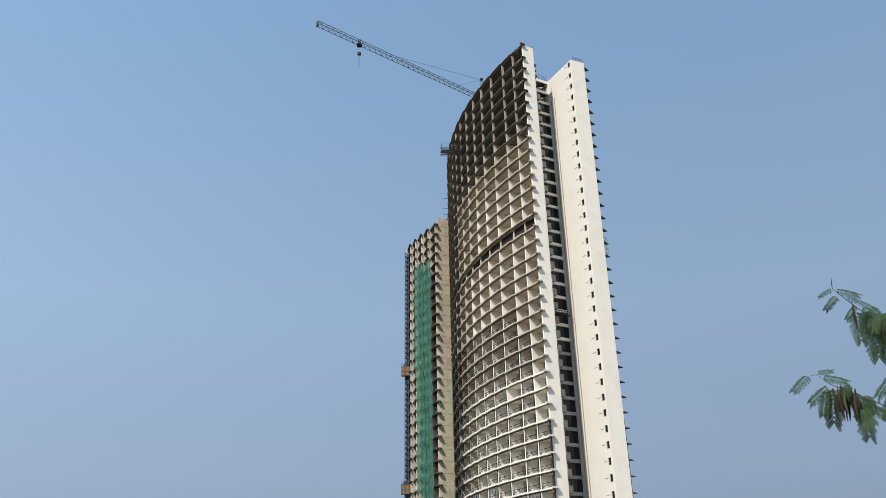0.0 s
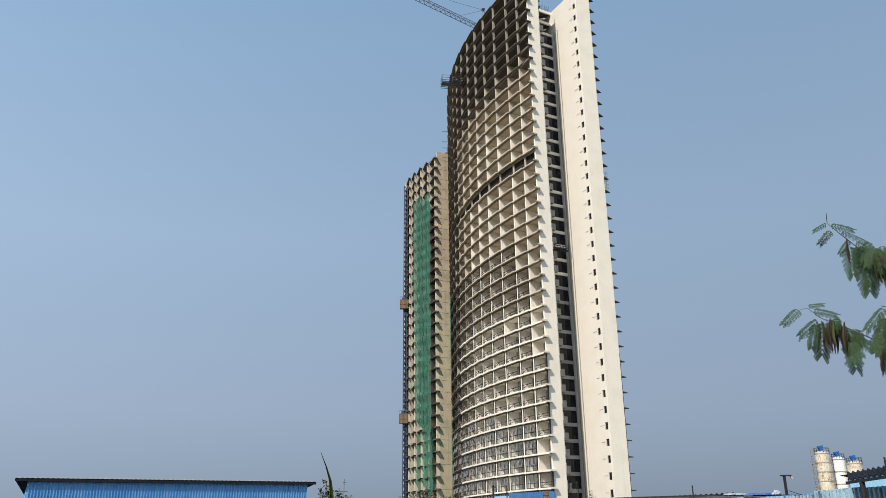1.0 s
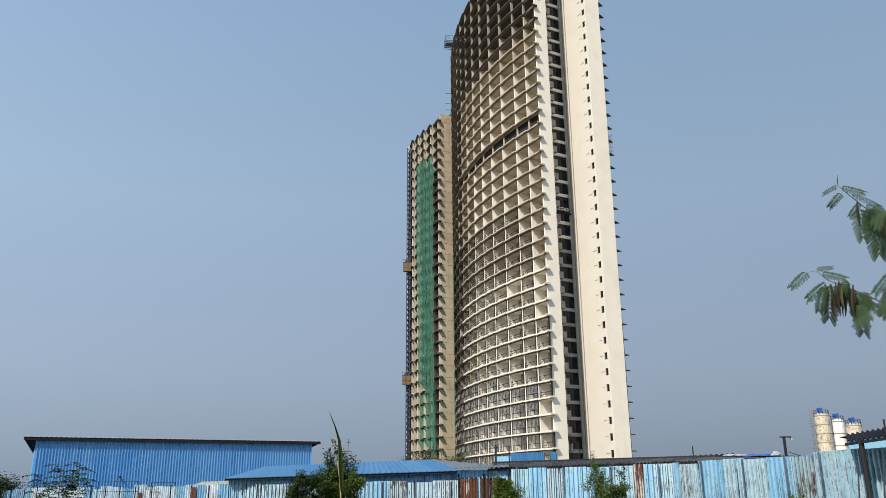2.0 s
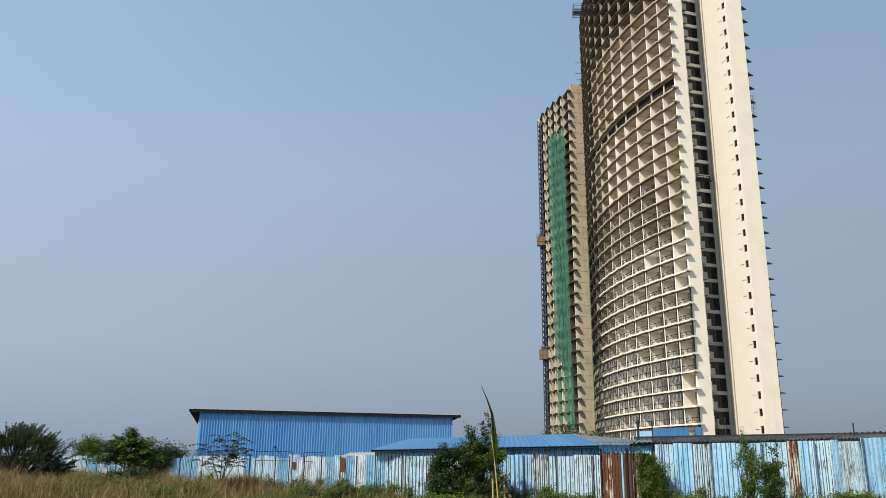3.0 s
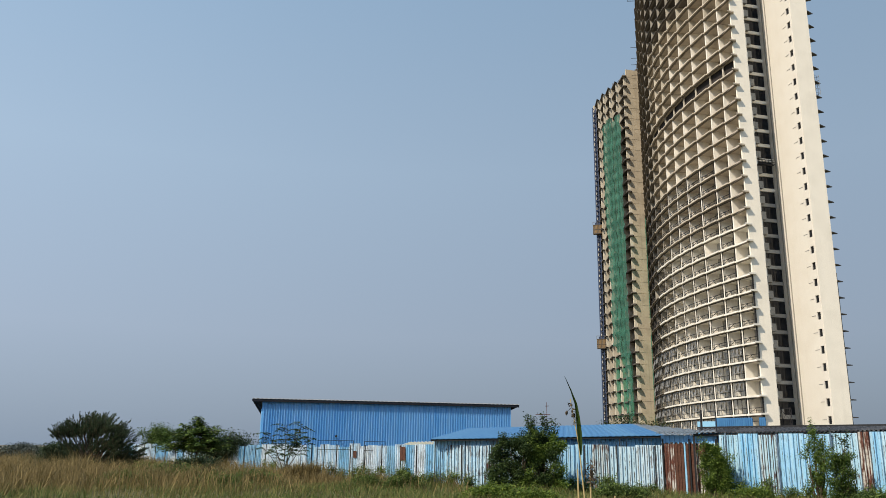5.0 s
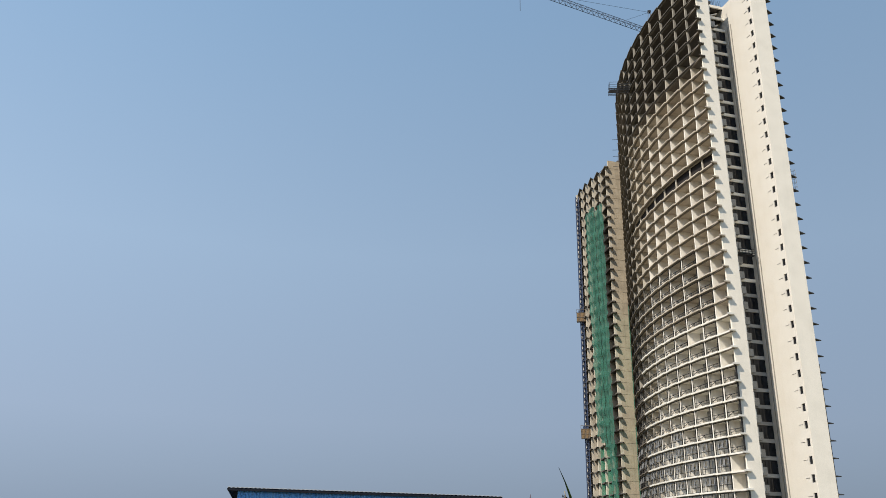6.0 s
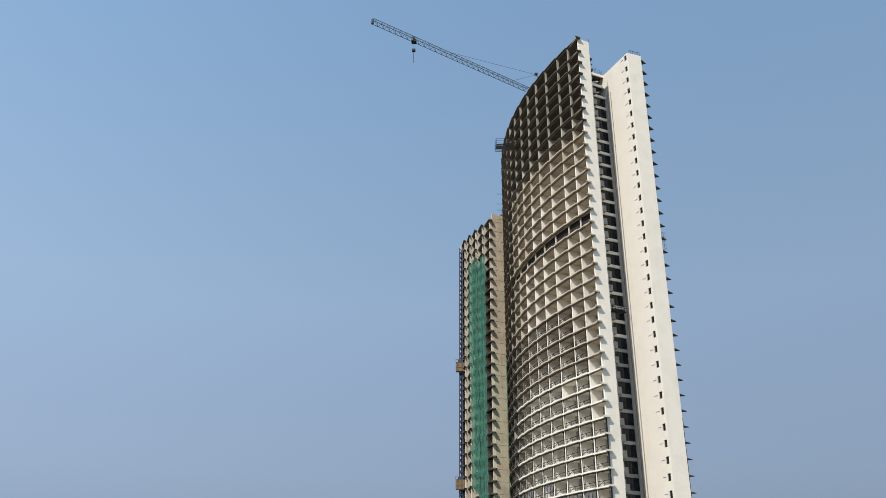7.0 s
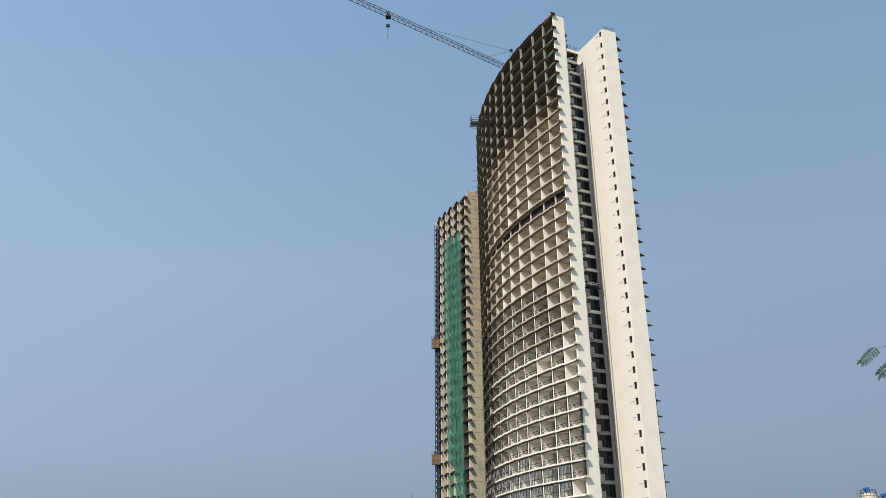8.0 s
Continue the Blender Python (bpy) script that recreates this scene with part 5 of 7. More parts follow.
def yard_lamp():
    at = polar(22.93, 33.2)
    lampost = empty("yard_lamp", at, "dark steel yard lamp post with a small white lamp", "lamp post")
    bm = bmesh.new()
    hexa(bm, at + Vector((-0.04, -0.04, 0)), (0.08, 0, 0), (0, 0.08, 0), (0, 0, 3.47))
    part("pole", bm, DARKMETAL, lampost)
    bm = bmesh.new()
    hexa(bm, at + Vector((-0.14, -0.06, 3.47)), (0.4, 0, 0), (0, 0.12, 0), (0, 0, 0.04))
    part("arm", bm, DARKMETAL, lampost)
    bm = bmesh.new()
    tube(bm, [at + Vector((0.22, 0, 3.46)), at + Vector((0.25, -0.03, 3.42)), at + Vector((0.28, -0.04, 3.37))], [0.02, 0.042, 0.04], 10)
    part("lamp_head", bm, SILO, lampost, "small white lamp head")
    bm = bmesh.new()
    bar(bm, at + Vector((0.12, 0, 2.5)), at + Vector((0.18, 0, 2.5)), 0.25)
    part("switch_box", bm, DARKMETAL, lampost)
    a, b = at + Vector((0.1, 0, 2.95)), polar(26.0, 29.0, 2.55)
    bm = bmesh.new()
    pts = [a.lerp(b, i / 10) - Vector((0, 0, 0.12 * math.sin(math.pi * i / 10))) for i in range(11)]
    tube(bm, pts, [0.012] * 11, 5)
    tagged(part("cable", bm, DARKMETAL), "thin black cable strung from the yard lamp", "cable")


yard_lamp()


def tarp(label, material, at, size, seed):
    bm = bmesh.new()
    bmesh.ops.create_icosphere(bm, subdivisions=3, radius=1.0)
    for v in bm.verts:
        k = 1 + 0.35 * noise.noise(v.co * 1.7 + Vector((seed, 0, 0)))
        v.co = Vector((v.co.x * size[0] * k, v.co.y * size[1] * k, max(-0.15, v.co.z) * size[2] * k)) + at
    tagged(part("tarpaulin", bm, material), label, "tarpaulin")


BLUETARP = plain("blue tarpaulin", (0.06, 0.16, 0.48), 0.45, 0.0, 0.6, 3.0)
WHITETARP = plain("white plastic sheet", (0.40, 0.44, 0.52), 0.4, 0.0, 0.7, 3.0)
tarp("crumpled blue tarpaulin lying on the roof", BLUETARP, polar(21.3, 34.5, 2.86), (0.55, 0.6, 0.09), 2)
tarp("crumpled white plastic sheet lying on the roof", WHITETARP, polar(19.8, 35.2, 2.92), (0.45, 0.5, 0.07), 5)
tarp("bundled white plastic sheet beside the yard lamp", WHITETARP, polar(22.35, 33.5, 2.86), (0.16, 0.2, 0.13), 8)

tarp("blue tarpaulin draped over the far fence top", BLUETARP, polar(-31.75, 71.1, 1.72), (0.85, 0.3, 0.24), 11)


def aerial_mast():
    at = polar(-6.42, 58)
    m = empty("aerial_mast", at, "thin rusty mast with short crossbars behind the sheds", "mast")
    for name, u, v, w in (("pole", at, at + Vector((0, 0, 5.25)), 0.03), ("crossbar", at + Vector((-0.8, 0, 4.4)), at + Vector((0.25, 0, 4.4)), 0.045), ("crossbar", at + Vector((-0.1, 0, 5.0)), at + Vector((0.14, 0, 5.0)), 0.04)):
        bm = bmesh.new()
        bar(bm, u, v, w)
        part(name, bm, RUSTPLATE, m)


aerial_mast()


def corner_canopy():
    """A sagging dark sheet on a stout post by the fence."""
    at = polar(27.35, 26.4)
    c = empty("canopy", at, "sagging dark sheet canopy on a stout post by the fence", "canopy")
    bm = bmesh.new()
    tube(bm, [at, at + Vector((0.03, 0, 1.5)), at + Vector((0, 0, 2.95))], [0.085, 0.08, 0.075], 9)
    part("post", bm, DARKMETAL, c)
    p, q = polar(26.6, 27.0, 2.93), polar(30.5, 24.0, 2.98)
    roof_sheets(c, p, q, p + Vector((0.8, 1.6, 0.3)), q + Vector((0.8, 1.6, 0.3)), ROOFDARK, 0.3, 1.0, 0.05)
    bm = bmesh.new()
    bar(bm, p + Vector((0, 0.1, -0.06)), q + Vector((0, 0.1, -0.06)), 0.07)
    part("beam", bm, DARKMETAL, c)


corner_canopy()


def braces():
    for at, dx in ((polar(26.3, 25.2), 0.5), (polar(27.6, 23.2), 0.55), (polar(19.6, 30.0), 0.25)):
        bm = bmesh.new()
        bar(bm, at + Vector((-dx * 0.5, -0.7, 0.0)), at + Vector((dx, 0.3, 2.3)), 0.035)
        tagged(part("fence_brace", bm, DARKMETAL), "dark steel brace leaning against the sheet fence", "brace", "fence braces")


braces()


def far_blue_shed():
    a, b = polar(26.6, 46, 0), polar(33.5, 44, 0)
    d = (b - a).normalized()
    back = Vector((-d.y, d.x, 0))
    shed = empty("yard_shed", a, "pale blue sheet shed with a dark roof edge", "shed")
    n = 6
    me = sheet_mesh("wall_sheet", (b - a).length / n, 4.1, (b - a).length / n / 3, 0.02, YARDBLUE)
    for i in range(n):
        part("wall_sheet", me, None, shed, at=turned(a + (b - a) * i / n, d))
    roof_sheets(shed, a - back * 0.35 - d * 0.25 + Vector((0, 0, 4.12)), b - back * 0.35 + Vector((0, 0, 4.5)), a + back * 6 - d * 0.25 + Vector((0, 0, 3.87)), b + back * 6 + Vector((0, 0, 4.2)), ROOFDARK, 0.3, 1.5, 0.004)
    side = sheet_mesh("wall_sheet", 5.5, 3.6, 0.3, 0.02, YARDBLUE)
    part("wall_sheet", side, None, shed, at=turned(a + back * 5.5, -back))
    bm = bmesh.new()
    hexa(bm, a + back * 5.6, b - a, back * 0.1, (0, 0, 3.5))
    part("back_wall", bm, SHEDBLUE, shed)


far_blue_shed()


# ---- cement silos ----
def silo(at, radius, top, label, bands, ladder, steel=None):
    s = empty("cement_silo", at, label, "silo", "cement silos")
    bm = bmesh.new()
    tube(bm, [at + Vector((0, 0, 2.2)), at + Vector((0, 0, 4.5)), at + Vector((0, 0, top)), at + Vector((0, 0, top + 0.35))], [0.35, radius, radius, radius * 0.55], 28)
    part("tank", bm, steel or SILO, s)
    for i in range(bands):
        z = 4.6 + (top - 4.7) * i / (bands - 1)
        bm = bmesh.new()
        tube(bm, [at + Vector((0, 0, z - 0.08)), at + Vector((0, 0, z + 0.08))], [radius + 0.05] * 2, 28)
        part("band", bm, RAWLIGHT, s)
    for k in range(4):
        a = math.pi / 4 + k * math.pi / 2
        p = at + Vector((math.cos(a) * radius * 0.85, math.sin(a) * radius * 0.85, 0))
        bm = bmesh.new()
        bar(bm, p, p + Vector((0, 0, 5.0)), 0.2)
        part("leg", bm, GREYBOX, s)
    bm = bmesh.new()
    for k in range(14):
        a = 2 * math.pi * k / 14
        b = 2 * math.pi * (k + 1) / 14
        p, q = (at + Vector((math.cos(t) * radius * 0.98, math.sin(t) * radius * 0.98, top)) for t in (a, b))
        bar(bm, p, p + Vector((0, 0, 0.8)), 0.04)
        for z in (0.4, 0.8):
            bar(bm, p + Vector((0, 0, z)), q + Vector((0, 0, z)), 0.04)
    part("top_rail", bm, DARKMETAL, s)
    bm = bmesh.new()
    hexa(bm, at + Vector((-0.4, -0.4, top + 0.3)), (0.6, 0, 0.1), (0, 0.6, 0), (-0.12, 0, 0.6))
    hexa(bm, at + Vector((-0.6, -0.3, top + 0.85)), (0.8, 0, 0.12), (0, 0.5, 0), (0, 0, 0.3))
    part("dust_filter", bm, BLUEPAINT, s, "blue dust filter housing")
    if ladder:
        bm = bmesh.new()
        x = -radius - 0.5
        for y in (-0.35, 0.35):
            bar(bm, at + Vector((x, y, 0)), at + Vector((x, y, top + 1.0)), 0.09)
        for i in range(int(top / 0.45)):
            bar(bm, at + Vector((x, -0.35, i * 0.45)), at + Vector((x, 0.35, i * 0.45)), 0.06)
            if i % 3 == 0:
                bar(bm, at + Vector((x, 0, i * 0.45)), at + Vector((-radius * 0.95, 0, i * 0.45)), 0.06)
                bar(bm, at + Vector((x - 0.35, -0.35, i * 0.45)), at + Vector((x - 0.35, 0.35, i * 0.45)), 0.07)
        part("ladder", bm, GREYBOX, s)


silo(polar(25.22, 150), 1.2, 13.5, "stained cream cement silo with a ladder and a blue filter", 7, True)
silo(polar(26.1, 152), 1.0, 12.6, "white cement silo with a railed top", 5, False, SILOWHITE)
silo(polar(26.97, 150), 1.2, 11.7, "cream cement silo behind the yard shed", 5, False)


# ---- hoarding at the tower's foot ----
def hoarding():
    h = empty("hoarding", polar(6, 142), "blue sheet hoarding at the foot of the tower", "hoarding")
    a, b = polar(3.7, 146.0), polar(8.0, 141.6)
    n = 11
    d = (b - a).normalized()
    for i in range(n):
        mat = YARDBLUE if i < 3 else HOARDBLUE
        if i == 9:
            continue
        me = sheet_mesh("hoarding_sheet", (b - a).length / n, 8.1 if i > 2 else 7.6, (b - a).length / n / 3, 0.06, mat)
        part("hoarding_sheet", me, None, h, at=turned(a + (b - a) * i / n, d))
    bm = bmesh.new()
    for i in range(n + 1):
        p = a + (b - a) * i / n + Vector((0, 0.2, 0))
        bar(bm, p, p + Vector((0, 0, 7.9)), 0.12)
    bar(bm, a + Vector((0, 0.2, 7.5)), b + Vector((0, 0.2, 7.5)), 0.12)
    part("frame", bm, DARKMETAL, h)


hoarding()


# ---- plants ----
LEAF = foliage("green leaves", (0.026, 0.06, 0.015), (0.11, 0.165, 0.036))
LEAFVINE = foliage("creeper leaves", (0.04, 0.085, 0.016), (0.15, 0.215, 0.042))
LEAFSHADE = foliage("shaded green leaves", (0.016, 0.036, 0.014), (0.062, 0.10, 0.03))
LEAFDARK = foliage("dark green leaves", (0.018, 0.036, 0.018), (0.062, 0.09, 0.044))
LEAFBRIGHT = foliage("fresh green leaves", (0.045, 0.09, 0.015), (0.14, 0.19, 0.032))
GRASSDRY = foliage("dry grass blades", (0.095, 0.072, 0.03), (0.31, 0.23, 0.098), 0.3)
GRASSGREEN = foliage("green grass blades", (0.04, 0.078, 0.016), (0.135, 0.185, 0.05), 0.3)
GRASSOLIVE = foliage("olive grass blades", (0.055, 0.066, 0.02), (0.25, 0.22, 0.08), 0.3)
BARK = plain("brown bark", (0.10, 0.075, 0.05), 0.9, 0.0, 0.5, 9.0)
STRAW = plain("straw coloured stalk", (0.42, 0.33, 0.16), 0.7, 0.0, 0.75, 20.0)
FARTREES = foliage("hazy far trees", (0.045, 0.06, 0.052), (0.08, 0.095, 0.08), 0.1)


def leaf_cloud(name, centres, count, spread, size, material, seed, flat=0.5, long=1.8, droop=0.2):
    """Many small folded leaves scattered round twig ends; flat: how level they lie."""
    rng = np.random.default_rng(seed)
    c = np.asarray(centres)[rng.integers(0, len(centres), count)]
    pos = c + np.clip(rng.normal(0, 1, (count, 3)), -1.9, 1.9) * np.asarray(spread)
    pos[:, 2] = np.maximum(pos[:, 2], 0.03)
    yaw = rng.uniform(0, 2 * np.pi, count)
    pitch = rng.normal(-droop, 0.6 * (1.2 - flat), count)
    d = np.stack([np.cos(yaw) * np.cos(pitch), np.sin(yaw) * np.cos(pitch), np.sin(pitch)], 1)
    side = np.cross(d, np.array([0, 0, 1.0]) + rng.normal(0, 0.5 * (1.1 - flat), (count, 3)))
    side /= np.linalg.norm(side, axis=1)[:, None] + 1e-9
    s = size * rng.uniform(0.6, 1.35, count)[:, None]
    up = np.cross(side, d)
    a, tip = pos, pos + d * s * long
    mid = pos + d * s * long * 0.5
    v = np.stack([a, mid + side * s * 0.5 + up * s * 0.12, tip, mid - side * s * 0.5 + up * s * 0.12], 1).reshape(-1, 3)
    i = np.arange(count)[:, None] * 4
    t = np.concatenate([i + [[0, 1, 2]], i + [[0, 2, 3]]], 1).reshape(-1, 3)
    return raw_mesh(name, v, t, material)


def slivers(name, twigs, count, length, width, material, seed):
    """Narrow leaves set close along twigs, pointing the way the twigs grow."""
    rng = np.random.default_rng(seed)
    ab = np.array([[tuple(a), tuple(b)] for a, b in twigs])[rng.integers(0, len(twigs), count)]
    d = ab[:, 1] - ab[:, 0]
    pos = ab[:, 0] + d * rng.uniform(0.1, 1.05, (count, 1)) + rng.normal(0, 0.02, (count, 3))
    d /= np.linalg.norm(d, axis=1)[:, None]
    d = d + rng.normal(0, 0.42, (count, 3))
    d /= np.linalg.norm(d, axis=1)[:, None]
    side = np.cross(d, rng.normal(0, 1, (count, 3)))
    side /= np.linalg.norm(side, axis=1)[:, None] + 1e-9
    ln = length * rng.uniform(0.6, 1.3, (count, 1))
    mid = pos + d * ln * 0.5
    v = np.stack([pos, mid + side * width, pos + d * ln, mid - side * width], 1).reshape(-1, 3)
    i = np.arange(count)[:, None] * 4
    t = np.concatenate([i + [[0, 1, 2]], i + [[0, 2, 3]]], 1).reshape(-1, 3)
    return raw_mesh(name, v, t, material)


def limbs(rng, foot, height, radius, spread, branches, depth=2, lift=0.6):
    """A skeleton of bent limbs: a list of (points, radii) and the twig ends."""
    out, ends = [], []

    def grow(p, d, length, r, level_):
        pts, radii = [p], [r]
        q = p
        for i in range(4):
            d = (d + Vector((rng.gauss(0, 0.16), rng.gauss(0, 0.16), rng.gauss(0.03, 0.1)))).normalized()
            q = q + d * length / 4
            pts.append(q)
            radii.append(r * (1 - 0.2 * (i + 1)) + 0.004)
        out.append((pts, radii))
        if level_ == 0:
            ends.extend([tuple(x) for x in pts[1:]])
            return
        for k in range(branches):
            s = pts[rng.randint(1, 4)]
            a = rng.uniform(0, 2 * math.pi)
            nd = (d * 0.5 + Vector((math.cos(a) * spread, math.sin(a) * spread, lift * rng.uniform(0.2, 1.0)))).normalized()
            grow(s, nd, length * rng.uniform(0.5, 0.75), r * 0.55, level_ - 1)
    grow(Vector(foot), Vector((0, 0, 1)), height, radius, depth)
    return out, ends


def woody(name, label, category, foot, height, radius, spread, branches, leaves, size, material, seed, depth=2, lift=0.6, leaf_spread=0.2, flat=0.5, long=1.8, group="", stems=1, squash=None, droop=0.2):
    """A tree or bush: a tapered trunk with limbs, and a crown of many leaves round the twig ends."""
    rng = random.Random(seed)
    plant = empty(name, foot, label, category, group)
    ends = []
    bm = bmesh.new()
    for k in range(stems):
        f = Vector(foot) + (Vector((rng.gauss(0, 1), rng.gauss(0, 1), 0)) * 0.25 * (stems > 1))
        out, e = limbs(rng, f, height * rng.uniform(0.8, 1.05), radius, spread, branches, depth, lift)
        for pts, radii in out:
            tube(bm, pts, radii, 5)
        ends += e
    part("trunk", bm, BARK, plant)
    if squash:
        ends = [(foot[0] + (x - foot[0]) * squash[0], foot[1] + (y - foot[1]) * squash[1], z * squash[2]) for x, y, z in ends]
    part("crown", leaf_cloud("crown", ends, leaves, (leaf_spread, leaf_spread, leaf_spread * 0.7), size, material, seed, flat, long, droop), None, plant)
    return plant


def mound(name, label, foot, centres, leaves, size, spread, material, seed, category="bush", long=1.7, flat=0.3):
    """A dense creeper or bush: leaves round a set of inner points, on short stems."""
    plant = empty(name, foot, label, category)
    bm = bmesh.new()
    rng = random.Random(seed)
    for c in centres[:: max(1, len(centres) // 14)]:
        p = Vector(c)
        tube(bm, [Vector(foot) + Vector((rng.gauss(0, 0.1), rng.gauss(0, 0.1), 0)), (Vector(foot) + p) / 2 + Vector((rng.gauss(0, 0.1), 0, 0)), p], [0.03, 0.02, 0.008], 5)
    # ragged sprigs that stand out from the mass
    mid = Vector(foot)
    sprigs = []
    for c in centres[::3]:
        out = Vector((c[0] - mid.x, c[1] - mid.y, 0))
        out = out.normalized() if out.length > 0.05 else Vector((0, 0, 0))
        tip = Vector(c) + (out * rng.uniform(0.3, 1.0) + Vector((rng.gauss(0, 0.3), rng.gauss(0, 0.3), rng.uniform(0.2, 1.1)))) * 0.38 * min(1.0, c[2] + 0.3)
        tube(bm, [Vector(c), tip], [0.008, 0.003], 4)
        sprigs += [tuple(Vector(c).lerp(tip, t)) for t in (0.5, 0.75, 1.0)]
    tagged(part("stem", bm, BARK, plant), kind="stuff")
    part("leaves", leaf_cloud("leaves", list(centres) * 4 + sprigs, int(leaves * 1.1), tuple(x * 0.85 for x in spread), size, material, seed, flat, long), None, plant)
    return plant


def column_points(rng, at, widths, n, thick=0.35):
    """Inner points of an upright mass; widths: (height, half width) from the ground up."""
    pts = []
    for _ in range(n):
        z = rng.uniform(widths[0][0], widths[-1][0])
        for (z0, w0), (z1, w1) in zip(widths, widths[1:]):
            if z0 <= z <= z1:
                w = w0 + (w1 - w0) * (z - z0) / (z1 - z0)
                pts.append((at.x + rng.uniform(-w, w), at.y + rng.uniform(-thick, thick) * min(1, w * 2), z))
                break
    return pts


def plants_at_fence():
    rng = random.Random(21)
    at = polar(-8.05, 36.6)
    body = column_points(rng, at, [(0.0, 1.45), (1.2, 1.5), (2.0, 1.15), (2.4, 0.6)], 150, 0.5)
    body = [p for p in body if noise.noise((p[0] * 1.6, p[2] * 1.6, 3.0)) < 0.36]
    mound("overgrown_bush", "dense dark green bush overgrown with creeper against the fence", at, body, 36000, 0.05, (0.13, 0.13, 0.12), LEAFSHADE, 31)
    at2 = polar(-6.7, 36.4)
    tall = column_points(rng, at2, [(0.0, 0.9), (1.0, 0.95), (2.0, 0.85), (2.45, 0.5)], 90, 0.4)
    mound("creeper_tree", "tall ragged tree smothered in green creeper", at2, tall, 24000, 0.048, (0.13, 0.12, 0.13), LEAFVINE, 32, "tree")
    head = at2 + Vector((-0.15, 0.2, 0))
    shrub = empty("young_tree", head, "thin young tree with an open leafy head above the creeper", "tree")
    bm = bmesh.new()
    tips = []
    for k in range(16):
        lean, top = rng.uniform(-0.72, 0.75), rng.uniform(2.75, 3.62)
        top -= 0.35 * abs(lean)
        stem = [head, head + Vector((lean * 0.3, 0, 1.6)), head + Vector((lean * 0.7, rng.uniform(-0.3, 0.3), (1.6 + top) / 2 + 0.1)), head + Vector((lean, rng.uniform(-0.3, 0.3), top))]
        tube(bm, stem, [0.025, 0.018, 0.012, 0.005], 5)
        tips += [tuple(stem[1].lerp(stem[2], t)) for t in (0.6, 0.9)] + [tuple(stem[2].lerp(stem[3], t)) for t in (0.2, 0.45, 0.7, 0.9, 1.0)]
    part("trunk", bm, BARK, shrub)
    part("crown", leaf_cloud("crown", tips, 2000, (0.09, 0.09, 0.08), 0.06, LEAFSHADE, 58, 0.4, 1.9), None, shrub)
    at3 = polar(4.55, 35.4)
    pts = column_points(rng, at3, [(0.0, 0.5), (0.8, 0.5), (1.5, 0.36), (2.05, 0.2)], 90, 0.3)
    mound("fence_bush", "bright green leafy bush against the fence corner", at3, pts, 20000, 0.042, (0.11, 0.10, 0.11), LEAFVINE, 33)
    at4 = polar(10.75, 33.3)
    pts = column_points(rng, at4, [(0.0, 0.16), (0.6, 0.16), (1.1, 0.24), (1.7, 0.36), (2.2, 0.3), (2.6, 0.1)], 50, 0.2)
    mound("fence_creeper", "green creeper climbing up and over the fence", at4, pts, 7000, 0.038, (0.08, 0.08, 0.12), LEAFVINE, 34, "creeper")
    at5 = polar(12.1, 32.6)
    pts = column_points(rng, at5, [(0.0, 0.42), (0.9, 0.42), (1.4, 0.32), (1.7, 0.15)], 80, 0.25)
    mound("fence_bush", "rounded dark green bush against the rusty fence", at5, pts, 11000, 0.036, (0.09, 0.09, 0.1), LEAF, 35)
    at7 = polar(12.35, 33.0)
    pts = column_points(rng, at7, [(1.1, 0.1), (1.8, 0.12), (2.4, 0.08)], 12, 0.1)
    mound("fence_creeper", "thin dark creeper hanging over the fence top", at7, pts, 700, 0.05, (0.06, 0.06, 0.12), LEAFDARK, 54, "creeper")
    at6 = polar(23.3, 27.2)
    pts = column_points(rng, at6, [(0.0, 0.16), (0.6, 0.12), (1.3, 0.06)], 30, 0.15)
    mound("weed", "tall thin green weed at the fence", at6, pts, 900, 0.05, (0.07, 0.07, 0.09), LEAF, 36, "weed")
    for az, d, h, w, k in ((-10.4, 29.0, 0.42, 1.15, 37), (-7.2, 28.0, 0.3, 0.9, 38), (-1.5, 31.0, 0.5, 1.0, 39), (6.8, 31.5, 0.42, 0.8, 40), (13.8, 29.0, 0.5, 0.9, 51), (17.0, 31.0, 0.72, 1.3, 55), (-16.4, 36.5, 0.6, 0.9, 52), (-19.0, 38.5, 0.42, 0.6, 53)):
        q = polar(az, d)
        pts = column_points(rng, q, [(0.0, w), (h * 0.6, w * 0.85), (h, w * 0.4)], 60, 0.5)
        tagged(mound("low_bush", "low spreading bright green bush in the grass", q, pts, 6500, 0.04, (0.16, 0.16, 0.1), LEAFBRIGHT if k in (37, 38, 40, 55) else GRASSGREEN, k, long=3.2), group="low bushes")
    # low weeds along the foot of the fence
    k = 0
    for line, step, hmin, hmax in ((MID_LINE, 0.8, 0.25, 0.7), (RIGHT_LINE, 0.62, 0.3, 0.8), (LEFT_LINE[2:], 0.9, 0.3, 0.8)):
        s = 0.2
        while s < line_length(line):
            p, d = lerp_line(line, s)
            n = Vector((d.y, -d.x))
            q = p + n * rng.uniform(0.3, 1.3)
            h = rng.uniform(hmin, hmax)
            pts = column_points(rng, Vector((q.x, q.y, 0)), [(0.0, h * 0.7), (h * 0.6, h * 0.6), (h, h * 0.2)], 14, 0.3)
            mat = rng.choice((LEAFBRIGHT, LEAFBRIGHT, LEAF, GRASSGREEN))
            tagged(mound("weed", "low green weeds at the foot of the fence", Vector((q.x, q.y, 0)), pts, 800, 0.038, (0.14, 0.14, 0.12), mat, 100 + k, "weed", 3.2), group="weeds along the fence")
            k += 1
            s += step * rng.uniform(0.7, 1.6)


plants_at_fence()


